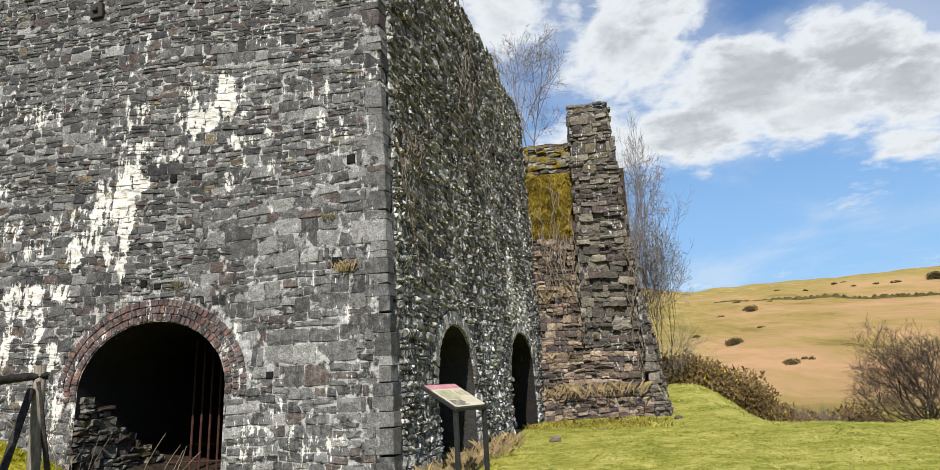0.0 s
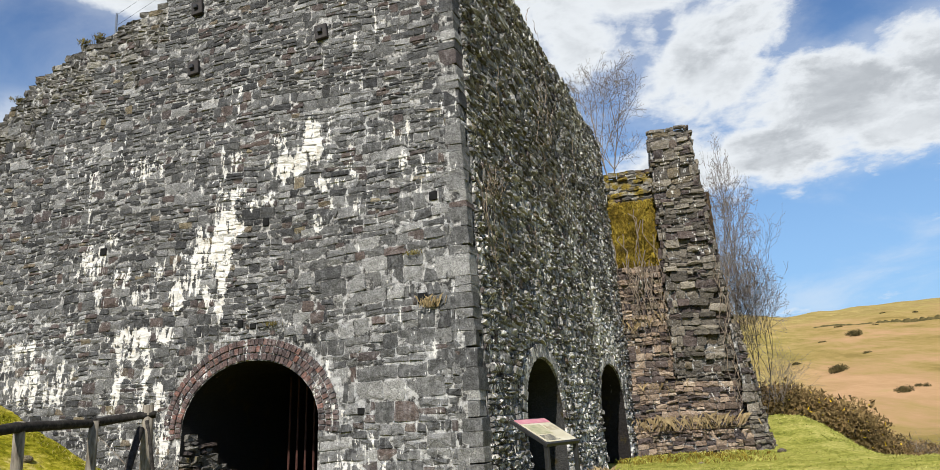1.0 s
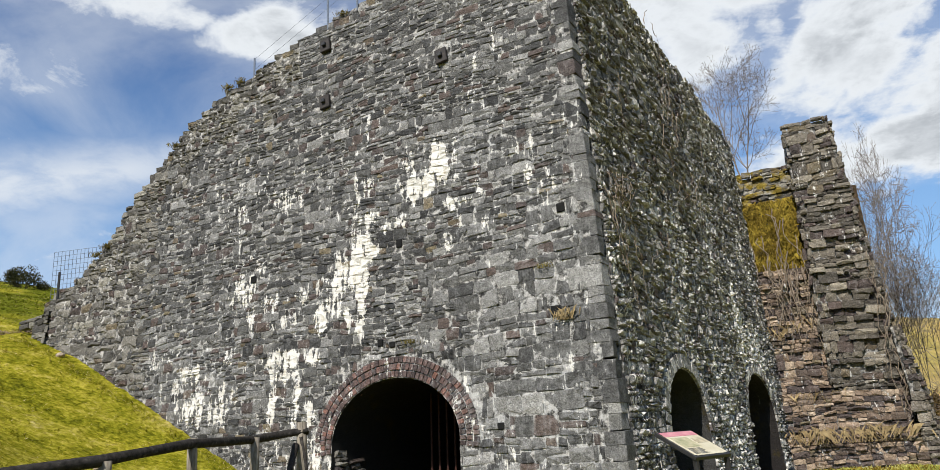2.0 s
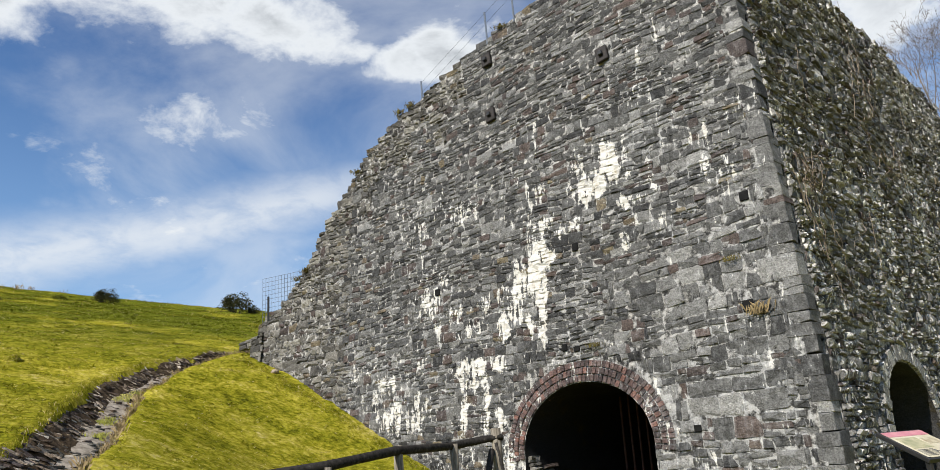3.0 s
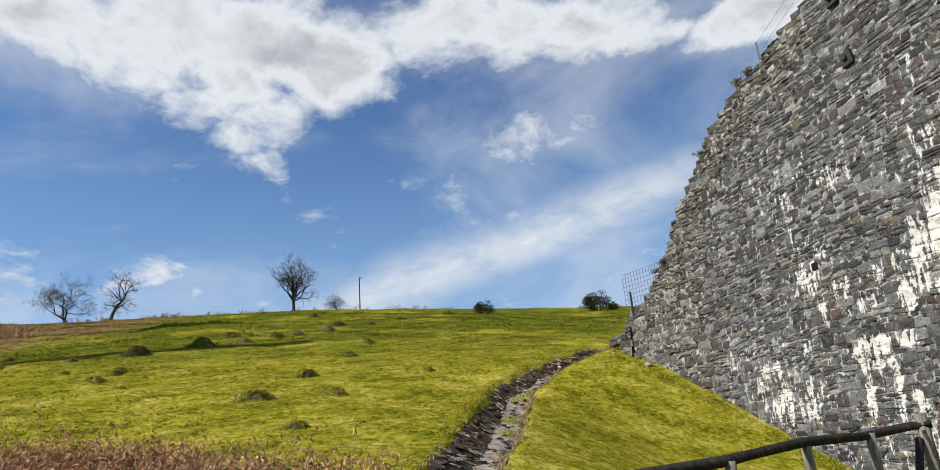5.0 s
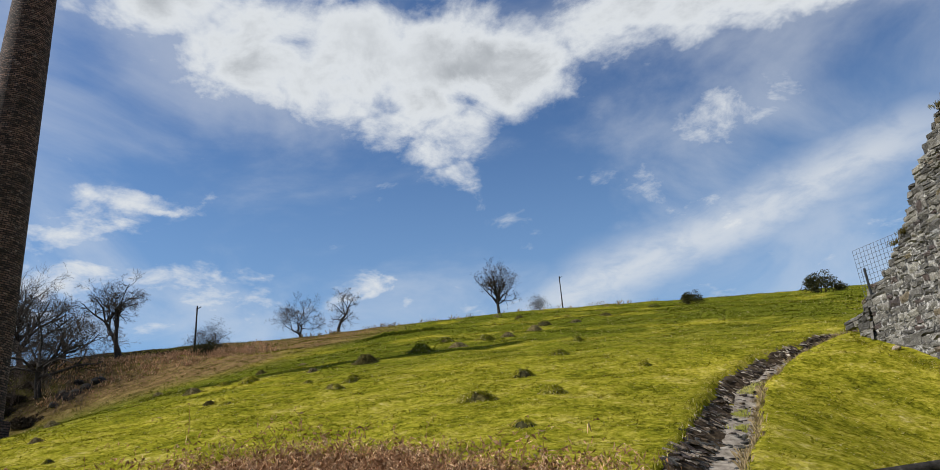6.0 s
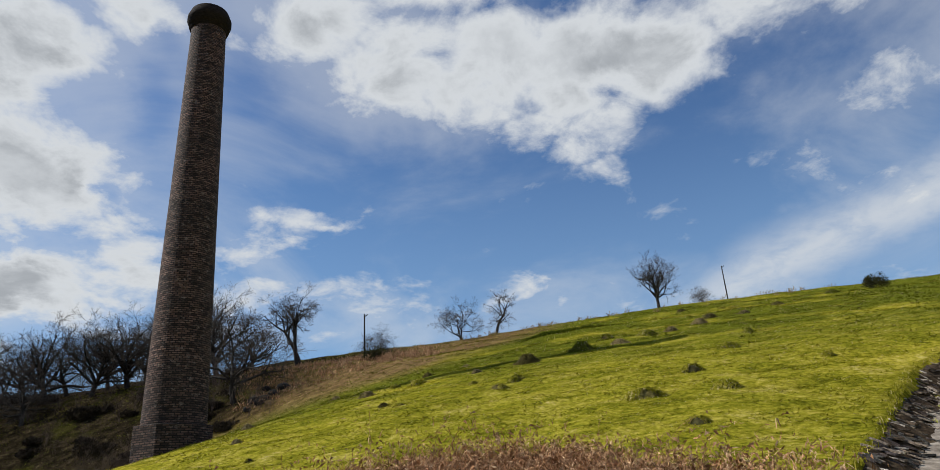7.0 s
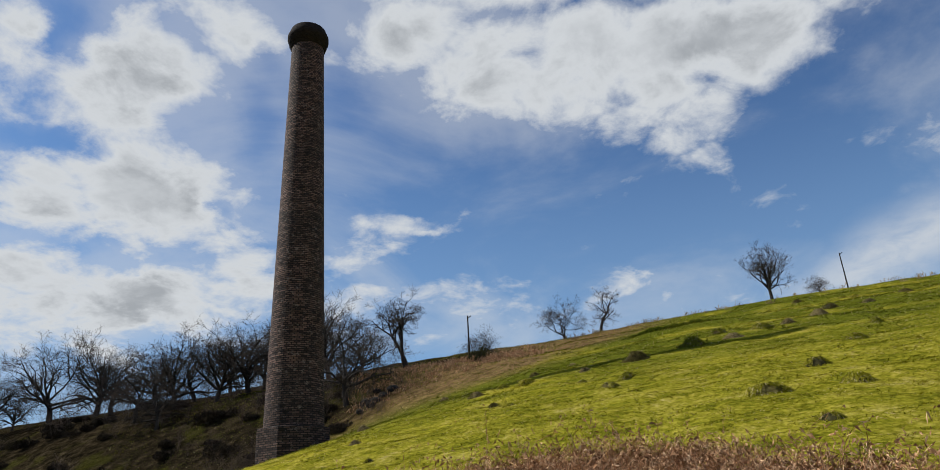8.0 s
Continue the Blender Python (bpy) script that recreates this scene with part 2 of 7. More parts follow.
def stone_material(name, origin, along, patches, base, tones, warm=0.12, gain=1.0, moss=0.0, mortar=False, scale=1.0, relief=0.05):
    n = material(name, 0.82)
    r = piece_random(n)
    grain = n.noise(n.pos, 9.0, 6.0, 0.65)
    fine = n.noise(n.pos, 46.0, 4.0, 0.6)
    if mortar:
        c = n.ramp(grain, [(0.36, (0.014, 0.0135, 0.013)), (0.45, (0.060, 0.058, 0.055)), (0.52, (0.19, 0.182, 0.17)), (0.64, (0.44, 0.42, 0.39))])
    else:
        c = n.ramp(r, tones)
        # now and then a brown or ochre stone
        r2 = n.math("FRACT", n.math("MULTIPLY", r, 17.31))
        brown = n.ramp(n.math("FRACT", n.math("MULTIPLY", r, 41.7)), [(0.0, (0.052, 0.042, 0.040)), (0.75, (0.078, 0.058, 0.05)), (1.0, (0.14, 0.115, 0.07))])
        c = n.mix(n.math("LESS_THAN", r2, warm), c, brown)
        c = n.mix(n.step(grain, 0.32, 0.7, 0.0, 0.5), c, n.mix(1.0, c, (1.75, 1.75, 1.8), "MULTIPLY"))
        c = n.mix(n.step(fine, 0.40, 0.54, 0.6, 0.0), c, n.mix(1.0, c, (0.25, 0.25, 0.25), "MULTIPLY"))
        spot = n.noise(n.pos, 24.0, 5.0, 0.7)
        c = n.mix(n.step(spot, 0.54, 0.64, 0.0, 0.45), c, n.mix(1.0, c, (2.5, 2.5, 2.45), "MULTIPLY"))
        fleck = n.noise(n.pos, 62.0, 3.0, 0.7)
        c = n.mix(n.step(fleck, 0.61, 0.69, 0.0, 0.3), c, (0.34, 0.34, 0.33))
        # blackened patches, larger than a stone
        black = n.noise(n.vec("MULTIPLY", n.pos, (1.0, 1.0, 1.6)), 2.3, 6.0, 0.68, 0.4)
        c = n.mix(n.step(black, 0.48, 0.36, 0.0, 0.35), c, n.mix(1.0, c, (0.3, 0.3, 0.3), "MULTIPLY"))
    f, haze = lime_mask(n, origin, along, patches, base, scale)
    film = n.step(haze, 0.47, 0.64, 0.0, 0.75 if mortar else 0.20)
    c = n.mix(film, c, (0.36, 0.36, 0.355))
    crust = n.step(f, 0.63, 0.65)
    c = n.mix(crust, c, n.ramp(grain, [(0.3, (0.44, 0.39, 0.30)), (0.5, (0.60, 0.58, 0.545))]))
    if moss:
        up = n.noise(n.pos, 2.2, 5.0, 0.6)
        c = n.mix(n.step(up, 0.66 - moss, 0.8 - moss), c, n.ramp(fine, [(0.3, (0.045, 0.032, 0.006)), (0.5, (0.16, 0.115, 0.015)), (0.7, (0.29, 0.215, 0.03))]))
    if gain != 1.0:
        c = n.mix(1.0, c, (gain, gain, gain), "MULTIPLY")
    n.put(n.b.inputs["Base Color"], c)
    cleft = n.noise(n.vec("MULTIPLY", n.pos, (9.0, 9.0, 15.0)), 1.0, 6.0, 0.68, 0.6)
    h = n.math("ADD", n.math("MULTIPLY", grain, 0.4), n.math("ADD", n.math("MULTIPLY", fine, 0.25), n.math("MULTIPLY", cleft, 0.35)))
    bump(n, n.math("ADD", h, n.math("MULTIPLY", crust, 0.2)), relief if not mortar else 0.05, 1.0)
    return n.m


SLATE = [(0.0, (0.020, 0.020, 0.0205)), (0.12, (0.042, 0.0416, 0.041)), (0.5, (0.082, 0.0808, 0.0775)), (0.85, (0.134, 0.1315, 0.1255)), (1.0, (0.22, 0.2156, 0.2035))]
BUFF = [(0.0, (0.06, 0.056, 0.05)), (0.4, (0.12, 0.112, 0.098)), (0.75, (0.18, 0.168, 0.145)), (1.0, (0.25, 0.235, 0.20))]


# ---------------------------------------------------------------- the lie of the land
def smooth(v, lo, hi):
    t = np.clip((v - lo) / (hi - lo), 0.0, 1.0)
    return t * t * (3 - 2 * t)


def soft(v, k):
    return 0.5 * (v + np.sqrt(v * v + k * k))


def waves(x, y, size, seed):
    """Cheap smooth unevenness, about -1 to 1, in swells of that size."""
    r = np.random.RandomState(seed)
    out = 0.0
    for _ in range(7):
        a, k, p = r.uniform(0, 6.283), 6.283 / (size * r.uniform(0.6, 1.7)), r.uniform(0, 6.283)
        out = out + np.sin((x * np.cos(a) + y * np.sin(a)) * k + p + 0.6 * np.sin((y * np.cos(a) - x * np.sin(a)) * k * 0.7))
    return out / 3.6


# the kiln's front runs to the left from its corner and leans back as it rises; its flank runs away from the corner
CORNER = np.array((-1.18, 10.6, 0.0))
STRIKE, BATTER, FLANK = radians(80), math.tan(radians(4)), radians(14.5)
FRONT_U = np.array((-math.sin(STRIKE), math.cos(STRIKE), 0.0))
FRONT_OUT = np.array((-math.cos(STRIKE), -math.sin(STRIKE), 0.0))
FLANK_S = np.array((math.sin(FLANK), math.cos(FLANK), 0.0))
FLANK_OUT = np.array((math.cos(FLANK), -math.sin(FLANK), 0.0))
SLOPE, UPHILL = 0.272, radians(72)
# the stream cut: x, y, half width
GULLY = [(-5.3, 2.0, 0.34), (-7.0, 3.45, 0.37), (-8.95, 5.0, 0.40), (-10.9, 6.4, 0.40), (-12.8, 7.9, 0.40), (-14.3, 9.7, 0.36), (-15.4, 11.6, 0.26), (-16.4, 13.4, 0.17), (-17.5, 15.5, 0.14)]
STAND = (-0.43, -0.5)


def off_gully(x, y):
    """How far from the middle of the stream cut, in its half widths."""
    best = np.full(np.shape(x), 99.0)
    for (ax, ay, aw), (bx, by, bw) in zip(GULLY, GULLY[1:]):
        dx, dy = bx - ax, by - ay
        t = np.clip(((x - ax) * dx + (y - ay) * dy) / (dx * dx + dy * dy), 0, 1)
        ex, ey = x - ax - t * dx, y - ay - t * dy
        best = np.minimum(best, np.hypot(ex, ey) / (aw + (bw - aw) * t))
    return best


def lie(x, y):
    """The ground's height without its unevenness."""
    x, y = np.asarray(x, float), np.asarray(y, float)
    d = -x * math.sin(UPHILL) + y * math.cos(UPHILL)
    e = -x * math.cos(UPHILL) - y * math.sin(UPHILL)
    v = (x - CORNER[0]) * FRONT_OUT[0] + (y - CORNER[1]) * FRONT_OUT[1]
    p = SLOPE * d - 0.25
    # the hill flattens out above, the hollow before the kiln, the dingle beyond the chimney
    p = p - 0.9 * SLOPE * soft(d - 92, 12)
    p = p - 1.8 * (1 - smooth(v, 1.5, 8.0)) * (1 - smooth(-x, 6.0, 16.3))
    p = p - np.minimum(0.0088 * np.maximum(e - 6, 0) ** 2, 7.0) * (1 - smooth(d, 30, 52))
    z = soft(p, 0.35) + 0.010 * np.clip(y, 0, 10)
    # the trodden dip at the kiln's mouth
    u = (x - CORNER[0]) * FRONT_U[0] + (y - CORNER[1]) * FRONT_U[1]
    z = z - 0.55 * np.exp(-((u - 3.9) / 1.2) ** 2 - np.clip((v + 0.3) / 1.5, -1, 9) ** 2 * (v > -6))
    # a grassy hump beside the ruined wall, and the far moor beyond the meadow
    z = z + 1.0 * np.exp(-((x - 7.6) ** 2 / 7.0 + (y - 27.5) ** 2 / 14.0))
    r = x * math.sin(radians(25)) + y * math.cos(radians(25))
    z = z + 40.0 * smooth(r + 0.2 * x, 40, 430) * smooth(x + 0.15 * y, -5, 60)
    z = z + 0.55 * np.exp(-(((-x * 0.96 + y * 0.28) - 80) / 14) ** 2 - ((x * 0.28 + y * 0.96) / 16) ** 2)
    # the meadow ends at a low brow, with a dip beyond
    far = np.hypot(x, y)
    z = z - 1.4 * smooth(far, 20.0, 27.0) * smooth(x - 0.12 * (y - 20), 7.0, 10.5) * (1 - smooth(far, 50, 110))
    return z


def ground(x, y):
    x, y = np.asarray(x, float), np.asarray(y, float)
    far = np.hypot(x, y)
    z = lie(x, y) + 0.05 * waves(x, y, 3.0, 5) * smooth(far, 2, 9) + 0.022 * waves(x, y, 0.8, 6) + 0.012 * waves(x, y, 0.33, 9)
    z = z + 0.35 * waves(x, y, 22.0, 7) * smooth(far, 30, 70) + 1.6 * waves(x, y, 120.0, 8) * smooth(far, 120, 300)
    g = off_gully(x, y)
    return z - 0.27 * (1 - smooth(g, 0.72, 1.12)) 


def at_ground(az, dist, sink=0.0):
    x, y = -math.sin(radians(az)) * dist, math.cos(radians(az)) * dist
    if az > 60:
        x, y = x + STAND[0], y + STAND[1]
    return Vector((x, y, float(ground(x, y)) - sink))


# ---------------------------------------------------------------- mesh helpers
def mesh_from(name, verts, faces, mat, flat=True):
    me = bpy.data.meshes.new(name)
    me.from_pydata([tuple(v) for v in verts], [], faces)
    me.materials.append(mat)
    if not flat:
        me.polygons.foreach_set("use_smooth", [True] * len(me.polygons))
    me.update()
    return me


def fast_mesh(name, verts, faces, mat, flat=True):
    """verts (n, 3), faces (m, k): every face has the same number of corners."""
    verts, faces = np.asarray(verts, np.float32), np.asarray(faces, np.int32)
    me = bpy.data.meshes.new(name)
    m, k = faces.shape
    me.vertices.add(len(verts))
    me.vertices.foreach_set("co", verts.ravel())
    me.loops.add(m * k)
    me.loops.foreach_set("vertex_index", faces.ravel())
    me.polygons.add(m)
    me.polygons.foreach_set("loop_start", np.arange(0, m * k, k, dtype=np.int32))
    me.polygons.foreach_set("use_smooth", np.full(m, not flat))
    me.materials.append(mat)
    me.update(calc_edges=True)
    me.validate()
    return me


def part(name, me, parent=None, label=""):
    ob = new(name, me)
    ob.parent = parent
    if label:
        ob["label"] = label
    return ob


def bm_mesh(name, bm, mat, smooth_faces=False):
    me = bpy.data.meshes.new(name)
    bm.to_mesh(me)
    bm.free()
    me.materials.append(mat)
    if smooth_faces:
        me.polygons.foreach_set("use_smooth", [True] * len(me.polygons))
    return me


def box_bm(size, at=(0, 0, 0), bevel=0.01, rough=0.0, seed=0, segments=1):
    bm = bmesh.new()
    bmesh.ops.create_cube(bm, size=1.0)
    bmesh.ops.scale(bm, vec=size, verts=bm.verts)
    if bevel:
        bmesh.ops.bevel(bm, geom=bm.edges[:], offset=bevel, segments=segments, affect="EDGES", profile=0.6)
    r = random.Random(seed)
    for v in bm.verts:
        v.co += Vector(at) + Vector((r.uniform(-1, 1), r.uniform(-1, 1), r.uniform(-1, 1))) * rough
    return bm


def tube(points, radii, sides=6, twist=0.0):
    """Verts and quads of a tapered tube along points."""
    pts = [Vector(p) for p in points]
    verts, faces = [], []
    ref = Vector((0.31, 0.77, 0.55)).normalized()
    for i, p in enumerate(pts):
        way = (pts[min(i + 1, len(pts) - 1)] - pts[max(i - 1, 0)]).normalized()
        side = way.cross(ref)
        if side.length < 0.05:
            side = way.cross(Vector((1, 0, 0)))
        side.normalize()
        up = way.cross(side)
        for k in range(sides):
            a = 2 * math.pi * k / sides + twist
            verts.append(p + (side * math.cos(a) + up * math.sin(a)) * radii[i])
    for i in range(len(pts) - 1):
        for k in range(sides):
            a, b = i * sides + k, i * sides + (k + 1) % sides
            faces.append((a, b, b + sides, a + sides))
    return verts, faces


class Heap:
    """Gathers many small shapes into one mesh."""

    def __init__(self):
        self.v, self.f = [], []

    def add(self, verts, faces):
        o = len(self.v)
        self.v.extend(tuple(v) for v in verts)
        self.f.extend(tuple(i + o for i in f) for f in faces)

    def mesh(self, name, mat, flat=True):
        return mesh_from(name, self.v, self.f, mat, flat)


def rod(a, b, r0, r1=None, sides=6, bend=0.0, seed=0, steps=1):
    r1 = r0 if r1 is None else r1
    a, b = Vector(a), Vector(b)
    r = random.Random(seed)
    off = Vector((r.uniform(-1, 1), r.uniform(-1, 1), r.uniform(-1, 1))) * bend
    pts = [a.lerp(b, i / steps) + off * math.sin(math.pi * i / steps) for i in range(steps + 1)]
    v, f = tube(pts, [r0 + (r1 - r0) * i / steps for i in range(steps + 1)], sides)
    n = len(v)
    f.append(tuple(range(sides - 1, -1, -1)))
    f.append(tuple(range(n - sides, n)))
    return v, f


# ---------------------------------------------------------------- more materials
CRUST_HIGH = [
    (3.7, 6.84, 0.18, 0.41, 0.26), (3.56, 6.21, 0.21, 0.41, 0.24), (3.11, 6.78, 0.13, 0.51, 0.24), (2.92, 6.47, 0.17, 0.54, 0.28), (3.26, 6.25, 0.22, 0.31, 0.28),
    (3.89, 6.33, 0.15, 0.21, 0.2), (2.75, 5.71, 0.22, 0.19, 0.25), (2.5, 5.72, 0.17, 0.13, 0.2), (2.88, 5.07, 0.15, 0.32, 0.26), (2.61, 5.37, 0.1, 0.16, 0.2),
    (2.16, 5.16, 0.21, 0.29, 0.2), (2.19, 4.53, 0.13, 0.14, 0.2), (4.62, 6.48, 0.17, 0.26, 0.22), (4.86, 6.49, 0.08, 0.49, 0.16),
]
CRUST_MAIN = [
    (4.59, 5.85, 0.41, 0.17, 0.22), (4.04, 5.58, 0.49, 0.21, 0.24), (4.74, 5.48, 0.27, 0.24, 0.26), (4.53, 5.16, 0.21, 0.36, 0.26), (4.77, 4.86, 0.28, 0.77, 0.3),
    (4.74, 4.1, 0.13, 0.81, 0.3), (5.23, 4.72, 0.38, 0.59, 0.24), (5.36, 4.25, 0.29, 0.43, 0.26), (5.68, 4.04, 0.23, 0.43, 0.3), (5.03, 3.99, 0.13, 0.37, 0.22),
    (5.68, 4.69, 0.28, 0.34, 0.22), (6.14, 4.63, 0.3, 0.33, 0.22),
]
CRUST_LEFT = [
    (6.48, 4.17, 0.58, 0.21, 0.17), (7.63, 4.88, 0.61, 0.47, 0.19), (7.4, 4.33, 0.17, 0.36, 0.2), (6.91, 4.55, 0.65, 0.25, 0.17), (7.26, 5.26, 0.15, 0.27, 0.17),
    (6.47, 6.78, 0.62, 0.44, 0.16), (6.3, 7.24, 0.33, 0.23, 0.13), (5.8, 7.16, 0.17, 0.26, 0.14), (6.73, 3.41, 0.49, 0.23, 0.28), (6.35, 3.36, 0.3, 0.22, 0.28),
    (5.8, 3.36, 0.23, 0.22, 0.26), (6.52, 3.06, 0.5, 0.28, 0.24), (6.15, 2.66, 0.09, 0.54, 0.26), (6.75, 2.52, 0.14, 0.56, 0.22), (5.85, 2.3, 0.16, 0.3, 0.24),
]
CRUST_LOW = [
    (8.15, 2.71, 0.63, 0.63, 0.2), (8.73, 2.65, 0.67, 0.48, 0.17), (9.0, 3.36, 0.54, 0.31, 0.14), (10.2, 3.74, 0.56, 0.33, 0.11), (9.65, 3.12, 0.46, 0.31, 0.13),
    (7.93, 3.6, 0.42, 0.29, 0.1), (2.25, 6.09, 0.15, 0.73, 0.15), (2.11, 6.93, 0.85, 0.61, 0.085), (1.29, 6.47, 0.32, 0.32, 0.12), (1.25, 5.9, 0.08, 0.39, 0.18),
    (1.63, 5.9, 0.27, 0.41, 0.09), (3.81, 7.72, 0.35, 0.27, 0.14), (4.64, 8.5, 0.18, 0.16, 0.16), (5.63, 8.34, 0.12, 0.2, 0.16),
]
CRUST_FOOT = [
    (1.92, 1.25, 0.28, 0.52, 0.14), (2.29, 0.88, 0.38, 0.51, 0.15), (1.47, 0.76, 0.56, 0.35, 0.14), (1.76, 2.32, 0.57, 0.72, 0.085), (0.98, 1.91, 0.73, 0.65, 0.085),
    (3.34, 3.38, 0.28, 0.15, 0.12), (6.65, 3.33, 0.46, 0.41, 0.17), (5.71, 1.42, 0.21, 0.73, 0.2), (5.06, 1.39, 0.42, 0.72, 0.17),
]
FILM = [(1.3, 1.7, 2.2, 2.6, 0.09), (9.0, 3.2, 1.6, 1.4, 0.06), (2.0, 6.2, 1.6, 1.4, 0.05), (1.6, 4.4, 1.7, 2.0, 0.06)]
BARE = [(11.5, 4.2, 2.6, 1.6, -0.05), (12.5, 6.5, 2.6, 2.6, -0.12), (6.5, 9.3, 3.2, 1.6, -0.08), (3.2, 9.9, 4.0, 1.4, -0.05)]
LIME = CRUST_HIGH + CRUST_MAIN + CRUST_LEFT + CRUST_LOW + CRUST_FOOT + FILM + BARE
stone_front = stone_material("kiln front stone", CORNER, FRONT_U, LIME, -0.042, SLATE, 0.11)
mortar_front = stone_material("kiln front mortar", CORNER, FRONT_U, LIME, 0.0, SLATE, mortar=True)
FLANK_LIME = [(9.5, 4.0, 0.7, 1.6, 0.12), (11.0, 3.6, 1.2, 1.0, 0.12), (6.5, 3.0, 1.5, 2.5, 0.06), (2.5, 2.0, 1.6, 2.5, 0.05), (4.0, 8.5, 6.0, 2.2, -0.1)]
# front slate tones times 1.8: the flank's raking brightness is put into the colour
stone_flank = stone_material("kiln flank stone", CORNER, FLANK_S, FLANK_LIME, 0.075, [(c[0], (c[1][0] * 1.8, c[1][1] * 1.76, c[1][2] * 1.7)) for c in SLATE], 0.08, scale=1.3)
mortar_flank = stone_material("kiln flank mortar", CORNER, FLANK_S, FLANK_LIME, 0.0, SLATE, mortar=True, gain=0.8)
stone_ruin = stone_material("ruin stone", (2, 24, 0), (1, 0, 0), [], -0.04, [(c[0], (c[1][0] * 0.9, c[1][1] * 0.84, c[1][2] * 0.77)) for c in BUFF], 0.25, relief=0.09)
stone_rust = stone_material("rust-brown ruin stone", (2, 24, 0), (1, 0, 0), [], -0.04, [(0.0, (0.06, 0.045, 0.036)), (0.4, (0.17, 0.122, 0.088)), (0.75, (0.25, 0.185, 0.13)), (1.0, (0.34, 0.27, 0.2))], 0.3)
mortar_ruin = stone_material("ruin mortar", (2, 24, 0), (1, 0, 0), [], -0.06, BUFF, mortar=True, gain=0.9)
stone_moss = stone_material("mossy stone", (2, 24, 0), (1, 0, 0), [], -0.1, BUFF, 0.2, moss=0.22)
stone_gully = stone_material("gully stone", (0, 0, 0), (1, 0, 0), [], -0.1, [(c[0], (c[1][0] * 1.25, c[1][1] * 1.05, c[1][2] * 0.88)) for c in BUFF], 0.3)
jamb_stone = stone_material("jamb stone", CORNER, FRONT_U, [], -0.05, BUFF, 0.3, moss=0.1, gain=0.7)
# slate darkened by gain: the tunnels' shade is put into the vault colour
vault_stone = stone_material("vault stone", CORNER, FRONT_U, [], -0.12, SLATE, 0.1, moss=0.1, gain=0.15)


def simple(name, stops, scale, rough=0.85, metal=0.0, depth=0.01, stretch=(1, 1, 1), detail=5.0, rnd=0.0):
    n = material(name, rough, metal, 0.05 if rough > 0.75 else 0.3)
    p = n.vec("MULTIPLY", n.pos, stretch)
    f = n.noise(p, scale, detail, 0.62)
    c = n.ramp(f, stops)
    if rnd:
        r = piece_random(n)
        k = n.math("ADD", n.math("MULTIPLY", r, rnd), 1 - rnd / 2)
        c = n.mix(1.0, c, n.xyz(k, k, k), "MULTIPLY")
    n.put(n.b.inputs["Base Color"], c)
    if depth:
        bump(n, n.noise(p, scale * 3, 4.0, 0.6), depth)
    return n.m


brick_red = stone_material("arch brick", CORNER, FRONT_U, LIME, -0.01, [(0.0, (0.035, 0.026, 0.026)), (0.5, (0.075, 0.052, 0.048)), (0.85, (0.10, 0.062, 0.055)), (1.0, (0.16, 0.078, 0.06))], 0.0)
timber = simple("weathered timber", [(0.3, (0.07, 0.058, 0.045)), (0.5, (0.19, 0.165, 0.13)), (0.75, (0.32, 0.29, 0.24))], 9, 0.85, depth=0.01, stretch=(3, 3, 0.5), rnd=0.3)
timber_dark = simple("dark rail timber", [(0.3, (0.012, 0.011, 0.010)), (0.6, (0.04, 0.036, 0.032)), (0.8, (0.10, 0.09, 0.08))], 9, 0.8, depth=0.01, stretch=(2, 2, 2))
rust = simple("rusty iron", [(0.3, (0.025, 0.014, 0.012)), (0.6, (0.07, 0.032, 0.025)), (0.8, (0.13, 0.06, 0.04))], 20, 0.8, depth=0.004)
black_paint = simple("black painted steel", [(0.3, (0.012, 0.012, 0.013)), (0.8, (0.03, 0.03, 0.032))], 14, 0.45, depth=0.0)
wire_steel = simple("galvanised wire", [(0.3, (0.10, 0.12, 0.15)), (0.8, (0.22, 0.25, 0.3))], 30, 0.5, 0.3, depth=0.0)
hole_shade = simple("painted hole shade", [(0.3, (0.008, 0.008, 0.008)), (0.8, (0.02, 0.02, 0.02))], 10, 0.95, depth=0.0)
bark = simple("bare bark", [(0.3, (0.022, 0.019, 0.016)), (0.6, (0.05, 0.044, 0.038)), (0.8, (0.09, 0.08, 0.07))], 6, 0.9, depth=0.02, stretch=(1, 1, 0.4))
twig = simple("fine twigs", [(0.3, (0.05, 0.042, 0.036)), (0.7, (0.10, 0.082, 0.07))], 3, 0.9, depth=0.0)
bramble_twig = simple("grey-brown bramble", [(0.3, (0.05, 0.036, 0.028)), (0.7, (0.15, 0.11, 0.085))], 1.2, 0.9, depth=0.0)
soot_brick = simple("soot-black brick", [(0.3, (0.008, 0.007, 0.007)), (0.7, (0.035, 0.028, 0.025))], 7, 0.85, depth=0.02, stretch=(1, 1, 3))
birch_twig = simple("birch twigs", [(0.3, (0.12, 0.10, 0.085)), (0.7, (0.25, 0.215, 0.185))], 3, 0.9, depth=0.0)
dry_stem = simple("dry creeper stem", [(0.3, (0.10, 0.075, 0.055)), (0.7, (0.28, 0.23, 0.18))], 8, 0.9, depth=0.0)
dry_grass = simple("straw grass", [(0.3, (0.13, 0.09, 0.045)), (0.7, (0.34, 0.26, 0.14))], 3, 0.9, depth=0.0, rnd=0.6)
bracken_brown = simple("dead bracken", [(0.3, (0.10, 0.045, 0.022)), (0.5, (0.34, 0.185, 0.095)), (0.68, (0.72, 0.52, 0.32))], 9, 0.9, depth=0.0, rnd=0.9)
